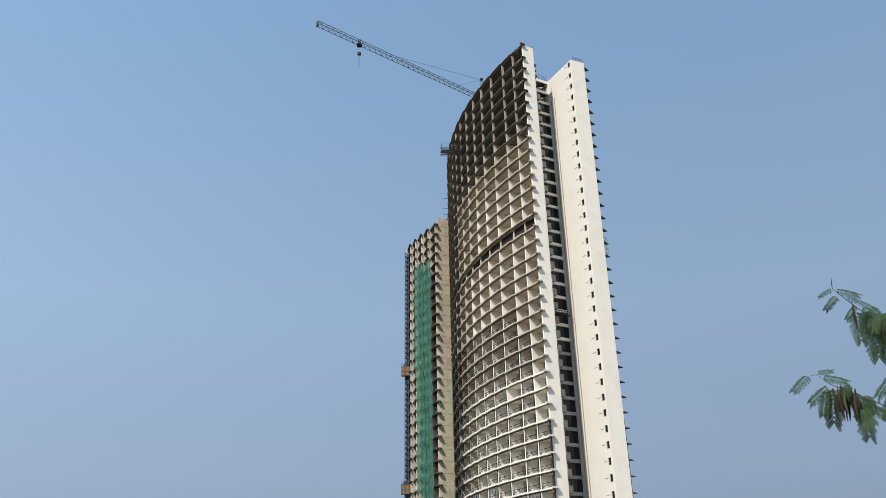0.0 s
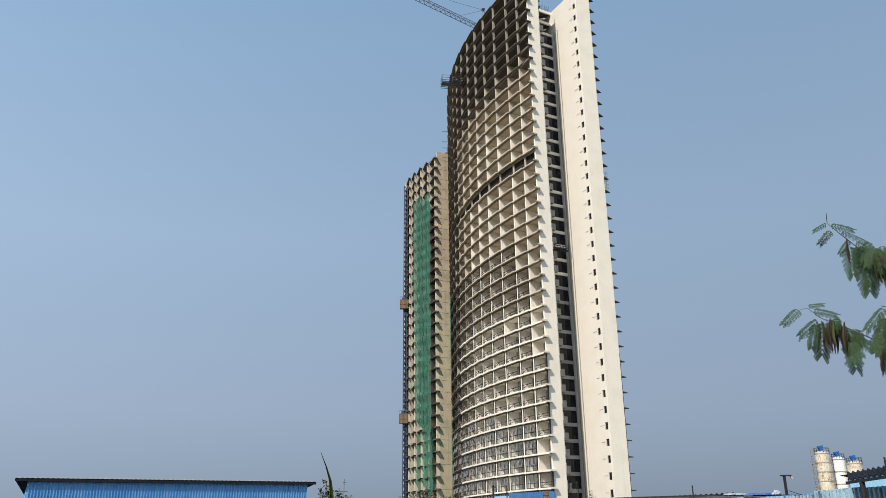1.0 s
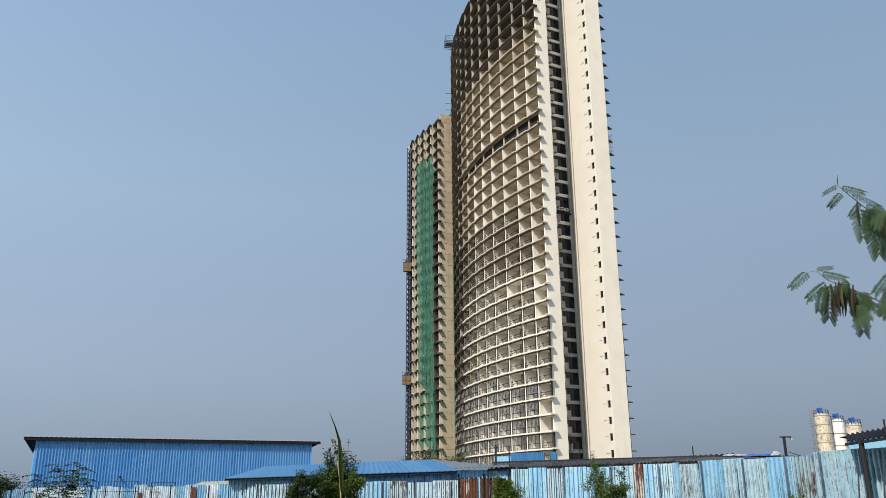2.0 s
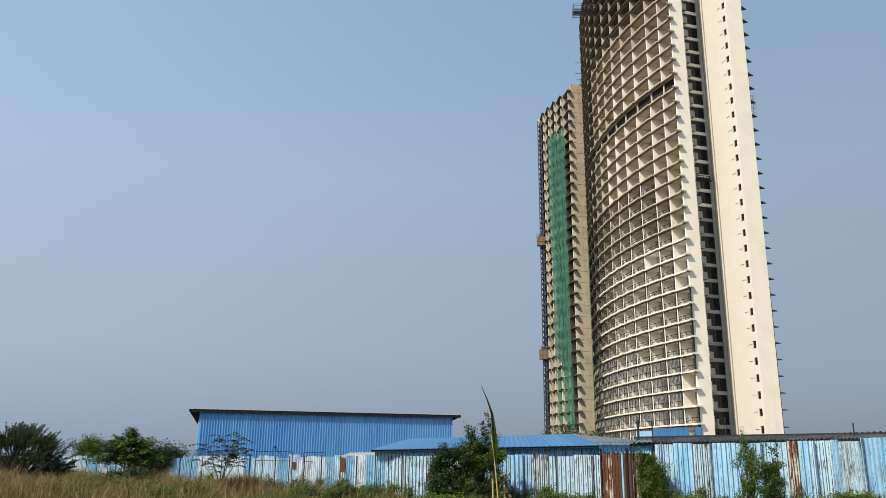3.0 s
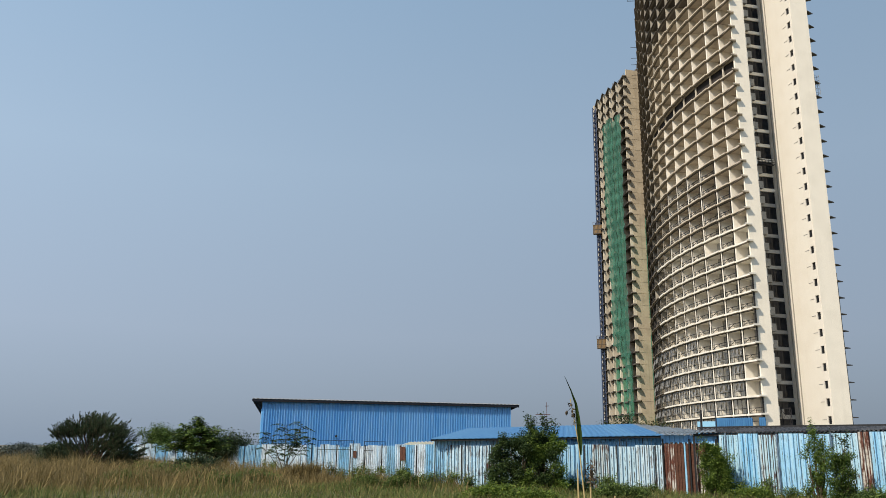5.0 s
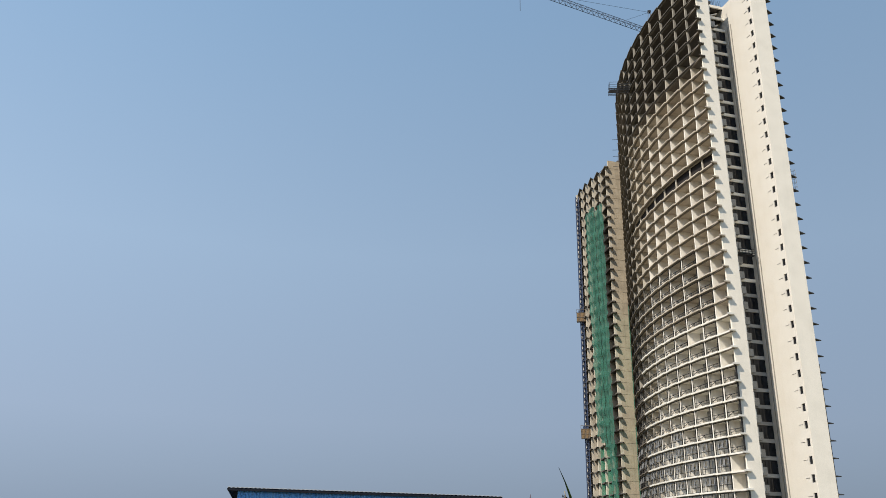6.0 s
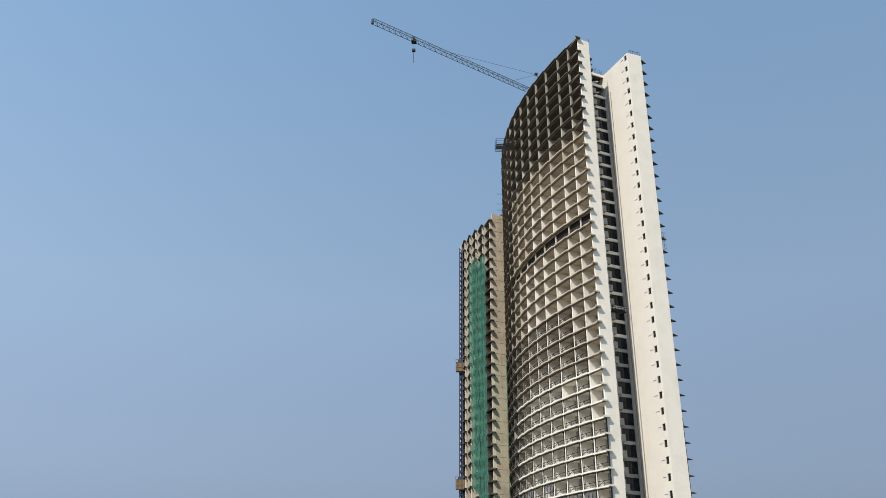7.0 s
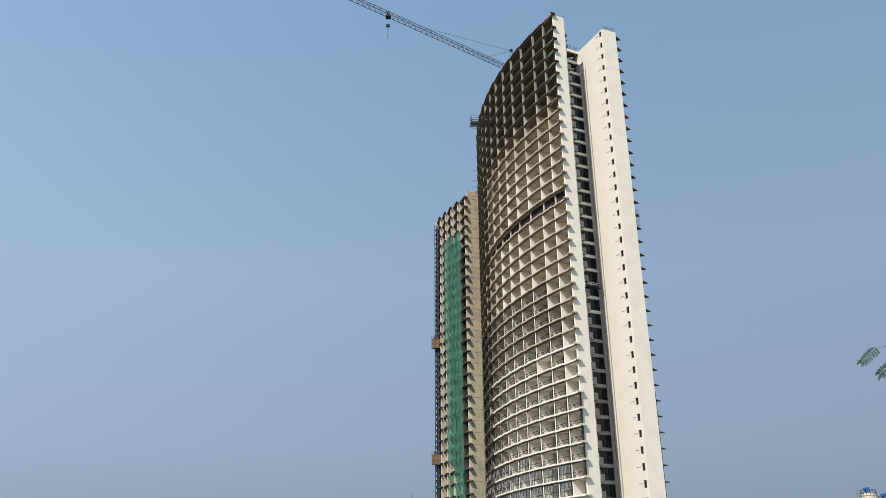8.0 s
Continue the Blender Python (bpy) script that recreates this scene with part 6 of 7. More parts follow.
def trees_left():
    rng = random.Random(5)
    # thorny bush: branches fan out from one foot and sweep up to the right, fine leaves along every twig
    at = polar(-36.7, 56)
    plant = empty("thorn_bush", at, "wide dark thorny bush with fine upswept twigs", "bush")
    bm = bmesh.new()
    twigs = []
    heart = at + Vector((0, 0, 0.5))

    def crown_top(x):
        return 1.3 + 1.95 * max(0.0, 1 - abs((x + 0.6) / (2.15 if x < -0.6 else 3.6)) ** 2.0)
    while len(twigs) < 1500:
        x, y = rng.uniform(-2.4, 2.4), rng.uniform(-1.2, 1.2)
        low = 0.2 + 1.25 * max(0.0, -x - 0.6) + 0.25 * max(0.0, x - 1.2)
        z = low + (crown_top(x) - low) * rng.random() ** 0.8
        if z > crown_top(x) or noise.noise((x * 0.9, y * 0.9, z * 1.3)) > 0.06:
            continue
        c = at + Vector((x, y, z))
        d = ((c - heart).normalized() + Vector((0.45, 0, 0.25)) + Vector((rng.gauss(0, 0.22), rng.gauss(0, 0.3), rng.gauss(0, 0.18)))).normalized()
        e = c + d * rng.uniform(0.25, 0.8)
        bar(bm, c, e, 0.013)
        twigs.append((c, e))
        if len(twigs) % 22 == 0:
            m = heart.lerp(c, 0.5) + Vector((0, 0, -0.15))
            tube(bm, [at + Vector((rng.uniform(-0.3, 0.3), 0, 0)), m, c, e], [0.06, 0.035, 0.015, 0.006], 5)
    for i in range(46):
        x = rng.uniform(-2.1, 2.6)
        c = at + Vector((x, rng.uniform(-0.8, 0.8), crown_top(x) - rng.uniform(0.1, 0.7)))
        d = ((c - heart).normalized() + Vector((0.5, 0, 0.2)) + Vector((rng.gauss(0, 0.2), 0, rng.gauss(0, 0.15)))).normalized()
        e = c + d * rng.uniform(0.5, 1.1)
        bar(bm, c, e, 0.014)
        twigs += [(c, e), (c.lerp(e, 0.4), e)]
    part("trunk", bm, BARK, plant)
    part("leaves", slivers("leaves", twigs, 56000, 0.12, 0.018, LEAFDARK, 41), None, plant)
    # low skirt to its left
    at = polar(-38.9, 62)
    pts = column_points(rng, at, [(0.0, 1.9), (0.8, 1.7), (1.2, 1.2), (1.7, 0.5)], 90, 0.8)
    mound("scrub", "low dark green scrub beside the thorny bush", at, pts, 12000, 0.07, (0.28, 0.28, 0.2), LEAFDARK, 42)
    # broad-leaved tree with level tiers
    at = polar(-30.45, 52)
    plant = empty("almond_tree", at, "young broad-leaved tree with level tiers of green leaves", "tree")
    bm = bmesh.new()
    tube(bm, [at, at + Vector((0.05, 0, 1.8)), at + Vector((0.0, 0, 3.5))], [0.1, 0.07, 0.02], 7)
    ends = []
    for z, r, n in ((1.75, 2.2, 18), (2.0, 2.1, 18), (2.3, 1.9, 18), (2.6, 1.7, 16), (2.8, 1.2, 10), (3.05, 0.45, 3), (3.3, 0.3, 2), (3.45, 0.15, 2)):
        for i in range(n):
            a = 2 * math.pi * i / n + rng.uniform(-0.2, 0.2)
            rr = r * rng.uniform(0.45, 1.2)
            q = at + Vector((math.cos(a) * rr, math.sin(a) * rr, z + rng.uniform(-0.2, 0.28)))
            p = at + Vector((0, 0, z - 0.1))
            tube(bm, [p, p.lerp(q, 0.5) + Vector((0, 0, 0.06)), q], [0.03, 0.02, 0.008], 5)
            for t in (0.4, 0.55, 0.7, 0.85, 1.0):
                ends.append(tuple(p.lerp(q, t)))
    part("trunk", bm, BARK, plant)
    part("crown", leaf_cloud("crown", ends, 7500, (0.13, 0.13, 0.08), 0.125, LEAF, 43, 0.8, 1.6), None, plant)
    # dark low bush in the tree's shade, grey-green weeds out in the field
    q = polar(-30.3, 47.0)
    pts = column_points(rng, q, [(0.0, 1.9), (0.6, 1.75), (1.05, 0.7)], 90, 0.5)
    mound("low_bush", "dark low bush in the shade of the tree", q, pts, 9000, 0.07, (0.2, 0.2, 0.12), LEAFDARK, 71)
    for az, dist, h, w, k in ((-33.5, 47, 0.75, 1.5, 72), (-31.2, 43, 0.7, 1.7, 73), (-26.6, 41, 0.6, 1.5, 74), (-34.8, 39, 0.5, 1.3, 75), (-29.0, 37, 0.5, 1.2, 76)):
        q = polar(az, dist)
        pts = column_points(rng, q, [(0.0, w), (h * 0.6, w * 0.8), (h, w * 0.35)], 60, 0.6)
        tagged(mound("field_weed", "grey-green weeds standing in the dry grass", q, pts, 7000, 0.04, (0.22, 0.22, 0.1), GRASSGREEN, k, "weed", 3.2), group="weeds in the field")
    # feathery shrubs behind the fence
    woody("shrub", "dark feathery shrub behind the fence", "shrub", polar(-28.0, 64), 1.75, 0.07, 0.8, 5, 22000, 0.075, LEAFDARK, 44, 2, 0.9, 0.34, 0.3, 2.4, stems=6, squash=(2.0, 1.0, 0.9))
    woody("shrub", "dark feathery shrub behind the fence", "shrub", polar(-32.6, 76), 2.6, 0.06, 0.7, 5, 11000, 0.09, LEAF, 45, 2, 0.9, 0.3, 0.4, 1.8, stems=3, squash=(1.2, 1.0, 1.0))
    # slender sapling: a few thin limbs, fronds of narrow leaflets held out level in loose tiers
    at = polar(-24.6, 47.0)
    plant = empty("sapling", at, "slender sapling with loose tiers of feathery fronds before the fence", "tree")
    bm = bmesh.new()
    verts, tris = [], []

    def frond(c, q):
        """A drooping midrib from c to q with two rows of leaflets."""
        d = q - c
        across = d.cross(Vector((0, 0, 1))).normalized()
        pts = [c.lerp(q, t) + Vector((0, 0, 0.16 * d.length * math.sin(math.pi * t) - 0.1 * t)) for t in (0, 0.33, 0.66, 1.0)]
        tube(bm, pts, [0.008, 0.006, 0.005, 0.003], 4)
        for i in range(11):
            t = 0.15 + 0.85 * i / 10
            k = min(2, int(t * 3))
            p = pts[k].lerp(pts[k + 1], t * 3 - k)
            for e in (-1, 1):
                ld = (across * e + d.normalized() * 0.5 + Vector((0, 0, rng.uniform(-0.7, 0.1)))).normalized()
                w = ld.cross(Vector((rng.gauss(0, 0.5), rng.gauss(0, 0.5), 1))).normalized() * 0.036
                ln = 0.25 * rng.uniform(0.7, 1.2) * (1.1 - 0.4 * t)
                n = len(verts)
                verts.extend([tuple(p), tuple(p + ld * ln * 0.5 + w), tuple(p + ld * ln), tuple(p + ld * ln * 0.5 - w)])
                tris.extend([(n, n + 1, n + 2), (n, n + 2, n + 3)])
    for lean, top, n in ((-0.1, 3.1, 14), (0.9, 3.0, 15), (-1.05, 2.6, 11), (1.5, 2.4, 13), (-1.4, 1.8, 7), (0.35, 2.3, 12)):
        y = rng.uniform(-0.4, 0.4)
        stem = [at, at + Vector((lean * 0.2, 0, top * 0.35)), at + Vector((lean * 0.6, y * 0.6, top * 0.72)), at + Vector((lean, y, top))]
        tube(bm, stem, [0.035, 0.026, 0.016, 0.006], 6)
        for i in range(n):
            t = 1.5 + 1.49 * (i + rng.random()) / n
            c = stem[int(t)].lerp(stem[int(t) + 1], t - int(t))
            a = rng.uniform(0, 2 * math.pi)
            frond(c, c + Vector((math.cos(a), math.sin(a) * 0.7, rng.uniform(0.0, 0.35))).normalized() * rng.uniform(0.45, 0.85))
    part("trunk", bm, BARK, plant)
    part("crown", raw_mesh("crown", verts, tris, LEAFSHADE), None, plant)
    # trees beyond the sheds, at the foot of the bare tower
    woody("yard_tree", "green yard tree beyond the low shed roof", "tree", polar(-1.0, 120), 4.9, 0.2, 0.9, 6, 8000, 0.15, LEAFDARK, 47, 2, 0.6, 0.45, 0.5, 1.7, stems=2, squash=(1.5, 1.0, 1.0))
    woody("yard_tree", "brownish young tree at the foot of the tower", "tree", polar(0.55, 128), 4.4, 0.16, 0.8, 5, 3500, 0.16, GRASSOLIVE, 48, 2, 0.6, 0.5, 0.5, 1.7, stems=2)


trees_left()


def far_buildings():
    """Pale houses far across the field, half hidden by the trees."""
    for az0, az1, dist, h in ((-42.4, -41.5, 620, 2.6), (-41.0, -40.7, 640, 2.4), (-40.1, -39.6, 600, 2.8), (-44.6, -43.4, 650, 2.9)):
        p, q = polar(az0, dist), polar(az1, dist)
        b = empty("far_building", p, "pale flat-roofed building far across the field", "building", "far buildings")
        bm = bmesh.new()
        d = q - p
        hexa(bm, p, d, (0, 9, 0), (0, 0, h))
        part("wall", bm, WHITE, b)
        bm = bmesh.new()
        hexa(bm, p - d.normalized() * 0.4 + Vector((0, -0.4, h)), d + d.normalized() * 0.8, (0, 9.8, 0), (0, 0, 0.5))
        part("roof", bm, RAWLIGHT, b)
        for k in range(int(d.length / 2.6)):
            bm = bmesh.new()
            hexa(bm, p + d.normalized() * (0.7 + 2.6 * k) + Vector((0, -0.05, 1.2)), d.normalized() * 1.2, (0, 0.1, 0), (0, 0, 1.2))
            part("window", bm, DARKPANE, b)


far_buildings()


def far_treeline():
    rng = np.random.default_rng(8)
    c = []
    for az in np.arange(-64, -18, 0.22):
        d = rng.uniform(150, 235)
        a = np.radians(az)
        h = rng.uniform(0.9, 1.9) + 1.3 * noise.noise((az * 0.6, 0, 0))
        for z in np.arange(0.1, max(0.8, h), 0.35):
            c.append((d * np.sin(a), d * np.cos(a), z))
    me = leaf_cloud("far_trees", c, 130000, (0.9, 0.9, 0.28), 0.22, FARTREES, 9, 0.3, 1.4)
    tagged(part("far_trees", me, None), "hazy line of far trees at the field's edge", "trees", kind="stuff")


far_treeline()


def blades(name, xy, height, width, material, seed, bend=0.35):
    """Grass: bent tapered blades of two joints at the places xy."""
    rng = np.random.default_rng(seed)
    n = len(xy)
    # uneven stands: the grass is higher in patches
    stand = np.array([0.75 + 0.7 * noise.noise((x * 0.35, y * 0.35, 4.0)) for x, y in xy])
    h = height * rng.uniform(0.5, 1.15, n) * np.clip(stand, 0.35, 1.3)
    a = rng.uniform(0, 2 * np.pi, n)
    lean = rng.normal(0, bend, (n, 2)) * h[:, None] + np.array([0.10, 0.02]) * h[:, None]
    base = np.concatenate([xy, np.zeros((n, 1))], 1)
    side = np.stack([np.cos(a), np.sin(a), np.zeros(n)], 1) * (width * rng.uniform(0.6, 1.3, n))[:, None]
    mid = base + np.concatenate([lean * 0.3, (h * 0.6)[:, None]], 1)
    tip = base + np.concatenate([lean, (h * (1 - 0.25 * np.abs(lean).sum(1) / (h + 1e-6)))[:, None]], 1)
    v = np.stack([base - side, base + side, mid - side * 0.7, mid + side * 0.7, tip], 1).reshape(-1, 3)
    i = np.arange(n)[:, None] * 5
    t = np.concatenate([i + [[0, 1, 3]], i + [[0, 3, 2]], i + [[2, 3, 4]]], 1).reshape(-1, 3)
    return raw_mesh(name, v, t, material)


def scatter(rng, n, az0, az1, d0, d1, keep):
    """Places between two bearings and two distances, thinned by keep(x, y)."""
    az = np.radians(rng.uniform(az0, az1, n))
    d = np.sqrt(rng.uniform(d0 ** 2, d1 ** 2, n))
    xy = np.stack([d * np.sin(az), d * np.cos(az)], 1)
    k = np.array([keep(x, y) > r for (x, y), r in zip(xy, rng.uniform(0, 1, n))])
    return xy[k]


FENCE_ALL = LEFT_LINE + MID_LINE[1:] + RIGHT_LINE


def fence_y(x):
    """The fence line's distance ahead at x, for x left of the tall fence's turn."""
    for p, q in zip(FENCE_ALL, FENCE_ALL[1:]):
        if p[0] <= x <= q[0]:
            return p[1] + (q[1] - p[1]) * (x - p[0]) / max(1e-6, q[0] - p[0])
    return 70.0 if x < -20 else 20.0


def field_grass():
    rng = np.random.default_rng(77)

    def patch(x, y, s):
        return 0.5 + 0.5 * noise.noise((x * s, y * s, 2.0))

    def open_field(x, y):
        return 1.0 if y < fence_y(x) - 0.25 else 0.0
    # dry tall grass to the left, thinning into olive and green towards the fence
    dry = scatter(rng, 170000, -52, -12, 29, 80, lambda x, y: open_field(x, y) * min(1.0, max(0.0, (math.hypot(x, y) - 29) / 10)) * min(1.0, max(0.10, (-x / max(y, 1) - 0.36) * 3)) * max(0.0, 1.7 * patch(x, y, 0.3) - 0.25))
    tagged(part("dry_grass", blades("dry_grass", dry, 1.5, 0.010, GRASSDRY, 1, 0.6), None), "tall dry straw-coloured grass over the field", "grass", kind="stuff")
    olive = scatter(rng, 195000, -50, 16, 2.5, 75, lambda x, y: open_field(x, y) * (0.25 + 0.7 * patch(x, y, 0.25)))
    olive = np.concatenate([olive, scatter(rng, 60000, 14, 312, 1.0, 22, lambda x, y: open_field(x, y) * (0.25 + 0.7 * patch(x, y, 0.25)) * max(0.0, 1 - math.hypot(x, y) / 22))])
    tagged(part("olive_grass", blades("olive_grass", olive, 0.55, 0.008, GRASSOLIVE, 2, 0.6), None), "knee-high olive grass over the field", "grass", kind="stuff")
    green = scatter(rng, 205000, -48, 30, 2.5, 60, lambda x, y: open_field(x, y) * max(0.0, patch(x + 40, y, 0.22) * 1.6 - 0.35) * (1.0 if x > -14 else 0.75))
    tagged(part("green_grass", blades("green_grass", green, 0.45, 0.010, GRASSGREEN, 3, 0.65), None), "low green grass and weeds over the field", "grass", kind="stuff")
    # seed heads above the dry grass
    heads = scatter(rng, 6000, -50, -26, 30, 70, lambda x, y: open_field(x, y) * patch(x, y, 0.3))
    c = np.concatenate([heads, rng.uniform(0.6, 0.9, (len(heads), 1))], 1)
    tagged(part("grass_heads", leaf_cloud("grass_heads", c, len(c) * 3, (0.04, 0.04, 0.09), 0.03, GRASSDRY, 6, 0.1, 3.0, -0.6), None), "feathery dry grass seed heads", "grass", kind="stuff")


field_grass()


def dry_tuft(at, n, h, seed):
    rng = np.random.default_rng(seed)
    xy = np.stack([at.x + rng.normal(0, 0.55, n), at.y + rng.normal(0, 0.4, n)], 1)
    tagged(part("dry_tuft", blades("dry_tuft", xy, h, 0.016, GRASSDRY, seed, 0.45), None), "tuft of tall brown dry grass before the fence", "grass tuft", "dry grass tufts", "stuff")


dry_tuft(polar(-23.4, 43.5), 2000, 1.55, 61)
dry_tuft(polar(-21.6, 41.5), 900, 1.1, 62)
dry_tuft(polar(-18.2, 40.0), 350, 0.9, 63)


# ---- reed close to the camera ----
def reed():
    o = polar(-5.1, 3.0)
    plant = empty("reed", (o.x, o.y, 0), "tall reed with one green blade and dry seed heads", "reed")
    bm = bmesh.new()
    stalk = [Vector((0.032, 0, 0)), Vector((0.028, 0, 0.7)), Vector((0.018, 0, 1.4)), Vector((-0.002, 0, 1.64)), Vector((-0.028, 0, 1.80))]
    tube(bm, [Vector((o.x, o.y, 0)) + p for p in stalk], [0.0042, 0.0036, 0.0030, 0.0023, 0.0015], 7)
    part("stalk", bm, STRAW, plant)
    # the blade: broad in the middle, folded, tapering to a curled tip
    spine = [(0.006, 1.60, 0.0026), (0.005, 1.64, 0.0072), (0.003, 1.68, 0.0084), (-0.001, 1.73, 0.0074), (-0.007, 1.78, 0.0048), (-0.024, 1.83, 0.0024), (-0.046, 1.882, 0.0007)]
    bm = bmesh.new()
    rows = []
    for x, z, w in spine:
        p = Vector((o.x + x, o.y - 0.012, z))
        rows.append([bm.verts.new(p + Vector((-w, 0, 0))), bm.verts.new(p + Vector((0, 0.006, 0))), bm.verts.new(p + Vector((w, 0, 0)))])
    for r, s in zip(rows, rows[1:]):
        for i in range(2):
            bm.faces.new((r[i], r[i + 1], s[i + 1], s[i]))
    bmesh.ops.solidify(bm, geom=bm.faces[:], thickness=0.0012)
    part("blade", bm, LEAF, plant, "long green blade")
    for x, z, n, k in ((-0.028, 1.758, 26, 1), (-0.018, 1.735, 20, 4), (0.034, 1.545, 60, 3), (0.044, 1.52, 40, 5)):
        me = leaf_cloud("seed_head", [(o.x + x, o.y, z), (o.x + x + 0.004, o.y, z + 0.02), (o.x + x + 0.008, o.y, z - 0.02)], n, (0.008, 0.008, 0.012), 0.008, BARK, k, 0.2, 2.0, 0.6)
        part("seed_head", me, None, plant, "dry brown seed head")
    for dx, top, lean in ((0.05, 1.53, 0.005), (0.10, 1.46, 0.04), (0.02, 1.55, -0.01), (0.06, 1.44, 0.07)):
        bm = bmesh.new()
        p = Vector((o.x + dx - 0.02, o.y + 0.02, 0))
        tube(bm, [p, p + Vector((lean * 0.3, 0, top * 0.6)), p + Vector((lean, 0, top))], [0.006, 0.005, 0.003], 6)
        part("dry_stalk", bm, STRAW, plant)


reed()


# ---- the pod-bearing tree beside the camera ----
LEAFLET = foliage("blue green leaflets", (0.003, 0.014, 0.006), (0.055, 0.115, 0.04), 0.15)
POD = plain("ripe flat pod", (0.036, 0.022, 0.011), 0.55, 0.0, 0.5, 40.0)
PODGREEN = plain("olive green flat pod", (0.055, 0.055, 0.014), 0.5, 0.0, 0.6, 40.0)


def feather_leaf(seed):
    """A twice-feathered leaf of unit length, along +x from its stalk, with rows of narrow leaflets."""
    rng = random.Random(seed)
    verts, tris = [], []

    def quad(p, d, n, length, w):
        i = len(verts)
        s = d.cross(n).normalized() * w
        verts.extend([tuple(p), tuple(p + d * length * 0.5 + s), tuple(p + d * length), tuple(p + d * length * 0.5 - s)])
        tris.extend([(i, i + 1, i + 2), (i, i + 2, i + 3)])
    n = Vector((0, 0, 1))
    pairs = 8
    for i in range(pairs):
        t = 0.1 + 0.74 * i / (pairs - 1)
        p = Vector((t, 0, -0.12 * t * t))
        for s in (-1, 1):
            a = radians(66 - 4.5 * i) * s
            d = Vector((math.cos(a), math.sin(a), -0.2)).normalized()
            length = (0.34 - 0.012 * abs(i - 3.5) ** 1.5) * rng.uniform(0.85, 1.1)
            quad(p, d, n, length, 0.006)
            m = 14
            for j in range(m):
                u = (j + 1) / m
                q = p + d * length * u + Vector((0, 0, -0.10 * u * u * length))
                for e in (-1, 1):
                    b = math.atan2(d.y, d.x) + radians(52) * e
                    ld = Vector((math.cos(b), math.sin(b), rng.uniform(-0.3, 0.1))).normalized()
                    quad(q, ld, n, 0.068 * (1 - 0.4 * abs(u - 0.45)), 0.0132)
    quad(Vector((0, 0, 0)), Vector((1, 0, -0.1)).normalized(), n, 0.85, 0.008)
    i = len(verts)
    return raw_mesh("leaf", verts, tris, LEAFLET)


def pod_mesh(length, seed):
    rng = random.Random(seed)
    bm = bmesh.new()
    rows = []
    for i in range(7):
        t = i / 6
        w = 0.0066 * (math.sin(math.pi * min(1, t * 0.9 + 0.08)) ** 0.5)
        x = 0.012 * math.sin(t * 2.5) * rng.choice((-1, 1)) ** 0
        rows.append([bm.verts.new((x + a * w, b * 0.0018, -t * length)) for a, b in ((-1, 0), (0, -1), (1, 0), (0, 1))])
    for r, s in zip(rows, rows[1:]):
        for k in range(4):
            bm.faces.new((r[k], r[(k + 1) % 4], s[(k + 1) % 4], s[k]))
    bm.faces.new(rows[0])
    bm.faces.new(rows[-1][::-1])
    me = bpy.data.meshes.new("pod")
    bmesh.ops.recalc_face_normals(bm, faces=bm.faces)
    bm.to_mesh(me)
    bm.free()
    return me


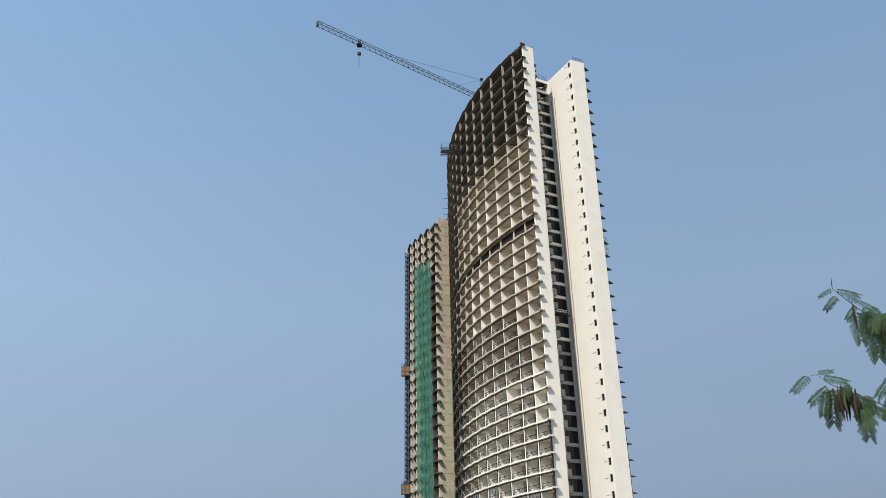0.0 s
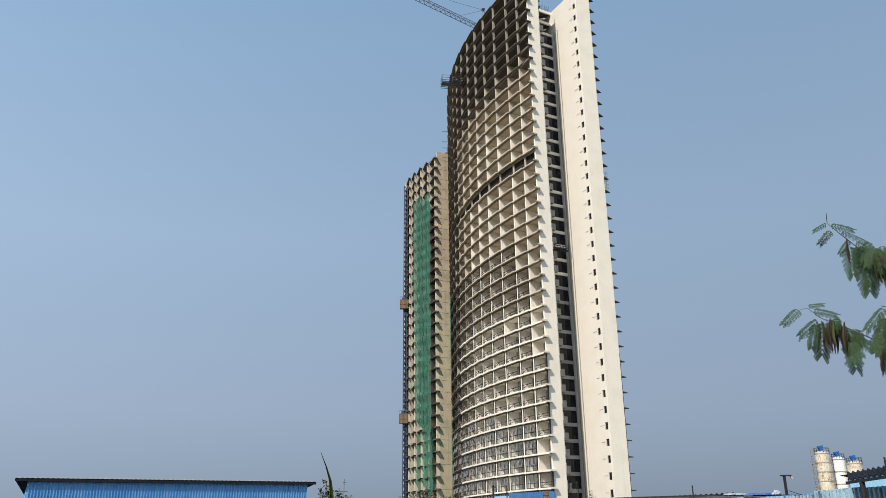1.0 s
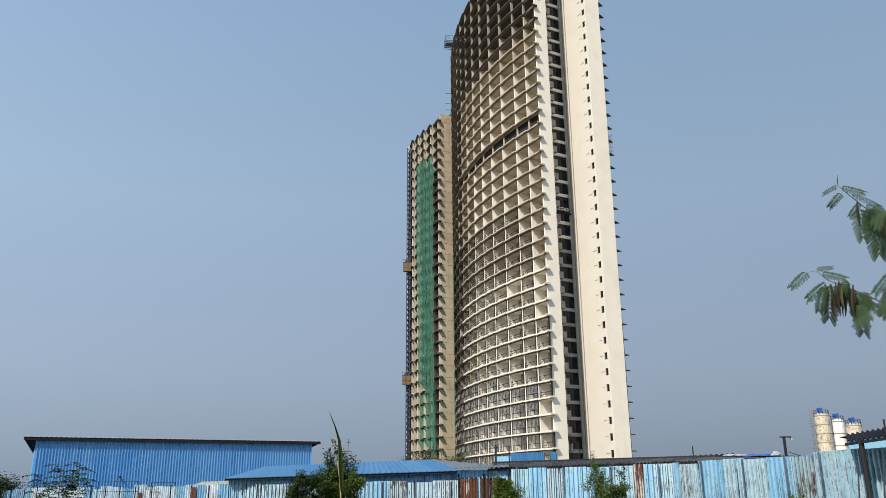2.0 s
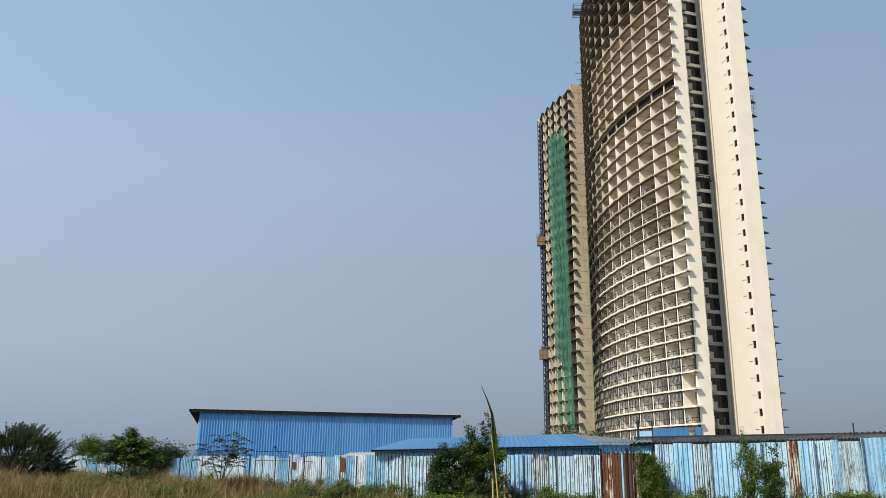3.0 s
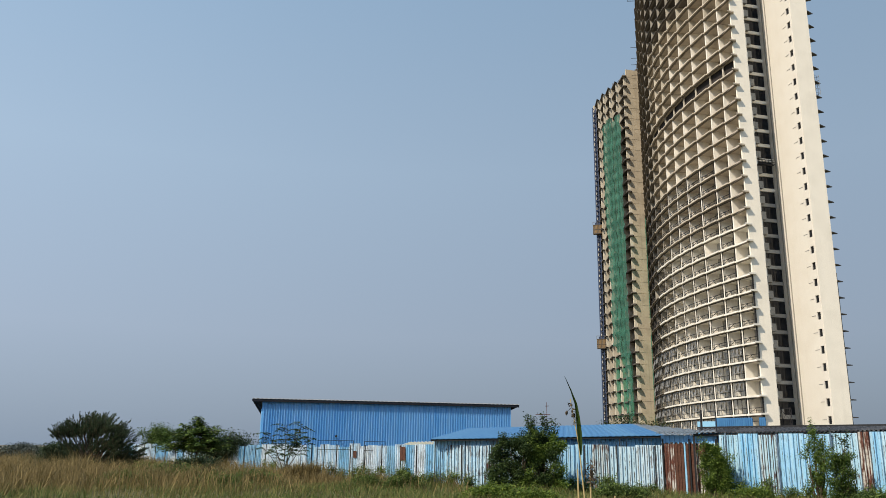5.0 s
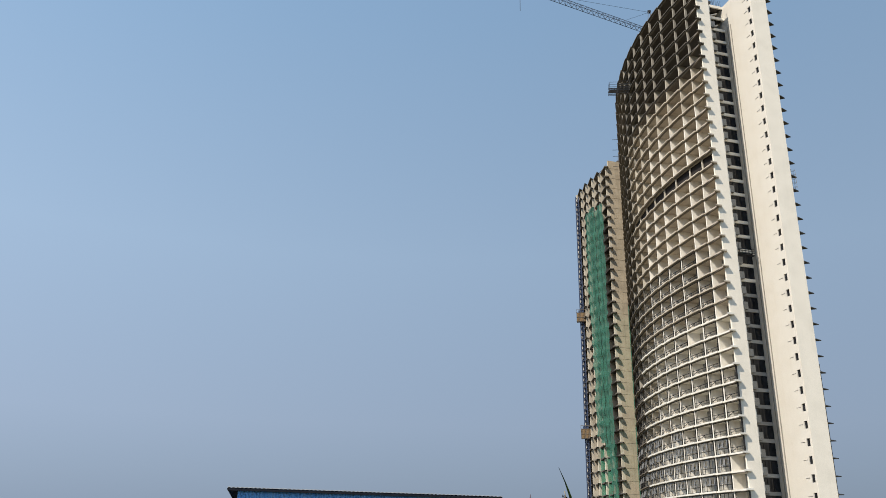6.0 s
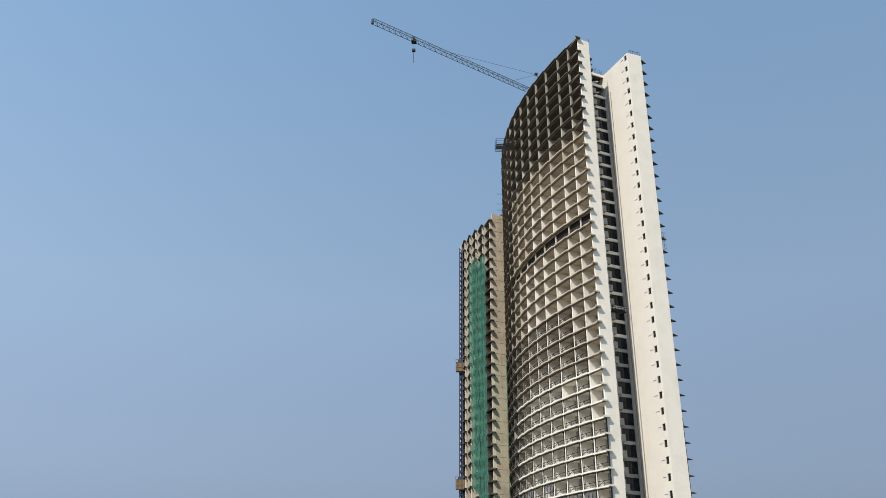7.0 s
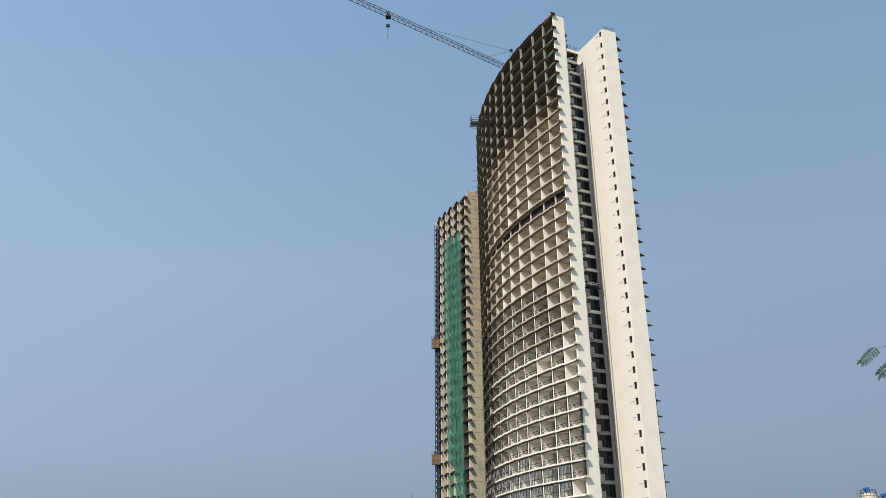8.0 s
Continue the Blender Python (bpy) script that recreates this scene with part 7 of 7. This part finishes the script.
def pod_tree():
    rng = random.Random(17)
    foot = Vector((4.4, 3.4, 0))
    tree = empty("pod_tree", foot, "small tree with feathery leaves and hanging brown pods", "tree")
    D = 4.5
    crotch = Vector((4.2, 3.45, 1.9))
    bm = bmesh.new()
    tube(bm, [foot, foot + Vector((-0.05, 0, 1.0)), crotch, crotch + Vector((0.1, 0.2, 1.4))], [0.07, 0.06, 0.05, 0.03], 9)
    part("trunk", bm, BARK, tree)
    # three boughs with their sprays
    def spot(az, rise, out=0.0):
        """A place on the near side of the crown, by its bearing and its rise from eye height."""
        return Vector((0.11, 0.01, 0)) + polar(az, D + out, EYE + rise * (D + out))
    high = [spot(33.5, 0.24, 0.3), spot(31.0, 0.28), spot(29.5, 0.306), spot(28.4, 0.331), spot(27.87, 0.344)]
    low = [spot(33.5, 0.16, 0.2), spot(30.5, 0.185), spot(28.2, 0.212), spot(26.4, 0.231), spot(25.75, 0.244), spot(25.3, 0.243)]
    side = [spot(34.0, 0.2, 0.1), spot(31.4, 0.225), spot(30.1, 0.236)]
    for line in (high, low, side):
        bm = bmesh.new()
        pts = [crotch + Vector((0, 0, rng.uniform(-0.3, 0.3)))] + line
        tube(bm, pts, [0.012, 0.0045, 0.0032, 0.0024, 0.0017, 0.0012, 0.0009][: len(pts)], 6)
        part("bough", bm, BARK, tree)
    metas = [feather_leaf(s) for s in range(4)]

    def leaf(base, tip, broad=1.0):
        """A leaf from its stalk to its tip, its face turned down and a little to the open side."""
        x = tip - base
        face = Vector((-base.x, -base.y, 0)).normalized() * rng.uniform(1.0, 2.0) + Vector((rng.gauss(0, 0.3), 0, 1.0))
        z = (face - x.normalized() * face.dot(x.normalized())).normalized()
        y = z.cross(x.normalized())
        s = x.length
        m = Matrix((x.normalized() * s, y * s * broad, z * s)).transposed().to_4x4()
        m.translation = base
        part("leaf", rng.choice(metas), None, tree, at=m)
    upper = ((27.87, 0.344, 26.85, 0.338), (28.06, 0.335, 27.09, 0.320), (27.99, 0.342, 29.43, 0.332), (28.57, 0.332, 30.18, 0.315), (29.04, 0.319, 28.15, 0.304),
             (28.92, 0.314, 28.89, 0.274), (29.33, 0.316, 30.23, 0.302), (29.50, 0.310, 29.54, 0.284), (29.8, 0.300, 29.62, 0.251), (30.26, 0.304, 31.3, 0.288))
    lower = ((25.27, 0.245, 24.0, 0.229), (25.75, 0.246, 26.77, 0.247), (26.0, 0.241, 27.55, 0.233), (26.33, 0.229, 24.83, 0.213), (26.16, 0.226, 25.5, 0.195),
             (26.7, 0.228, 26.09, 0.185), (27.9, 0.211, 29.2, 0.19), (28.0, 0.205, 28.1, 0.166), (30.3, 0.235, 28.8, 0.212), (30.26, 0.224, 29.1, 0.188))
    for b_az, b_rise, t_az, t_rise in upper + lower:
        out = rng.uniform(-0.08, 0.08)
        leaf(spot(b_az, b_rise, out), spot(t_az, t_rise, out + rng.uniform(-0.04, 0.04)), rng.uniform(0.75, 0.95))
    # the thick of the crown: leaves that hang in tufts
    for az, rise, w, hgt, n in ((30.3, 0.297, 0.9, 0.010, 10), (29.9, 0.308, 0.6, 0.008, 6), (31.3, 0.295, 0.6, 0.012, 9), (27.1, 0.222, 0.9, 0.009, 9), (28.4, 0.208, 0.7, 0.008, 6), (30.4, 0.222, 0.6, 0.008, 8), (30.1, 0.196, 0.7, 0.014, 13), (31.8, 0.25, 0.9, 0.04, 10)):
        for i in range(n):
            b_az, b_rise, out = az + rng.uniform(-w, w), rise + rng.uniform(-hgt, hgt), rng.uniform(-0.2, 0.2)
            leaf(spot(b_az, b_rise, out), spot(b_az + rng.gauss(0, 0.55), b_rise - rng.uniform(0.014, 0.032), out + rng.uniform(-0.05, 0.05)), rng.uniform(0.7, 0.95))
    pods = [pod_mesh(l, i) for i, l in enumerate((0.12, 0.15, 0.10))]
    green = [p.copy() for p in pods]
    for p in pods:
        p.materials.append(POD)
    for p in green:
        p.materials.append(PODGREEN)
    for az, rise, w, n in ((26.7, 0.224, 0.4, 16), (27.5, 0.219, 0.4, 14), (28.85, 0.318, 0.06, 2), (30.3, 0.292, 0.4, 10), (30.4, 0.217, 0.4, 10), (30.0, 0.186, 0.5, 18), (29.6, 0.183, 0.2, 4)):
        for i in range(n):
            m = Matrix.Translation(spot(az + rng.uniform(-w, w), rise + rng.uniform(-0.005, 0.005), rng.uniform(-0.22, 0.02))) @ Matrix.Rotation(rng.uniform(0, 6.3), 4, "Z") @ Matrix.Rotation(rng.gauss(0, 0.16), 4, "Y")
            part("pod", rng.choice(pods if rng.random() < 0.75 else green), None, tree, at=m)
    bm = bmesh.new()
    tube(bm, [spot(27.87, 0.344), spot(27.9, 0.351), spot(27.95, 0.357)], [0.0015, 0.0022, 0.0008], 6)
    part("bud", bm, LEAFLET, tree)


pod_tree()
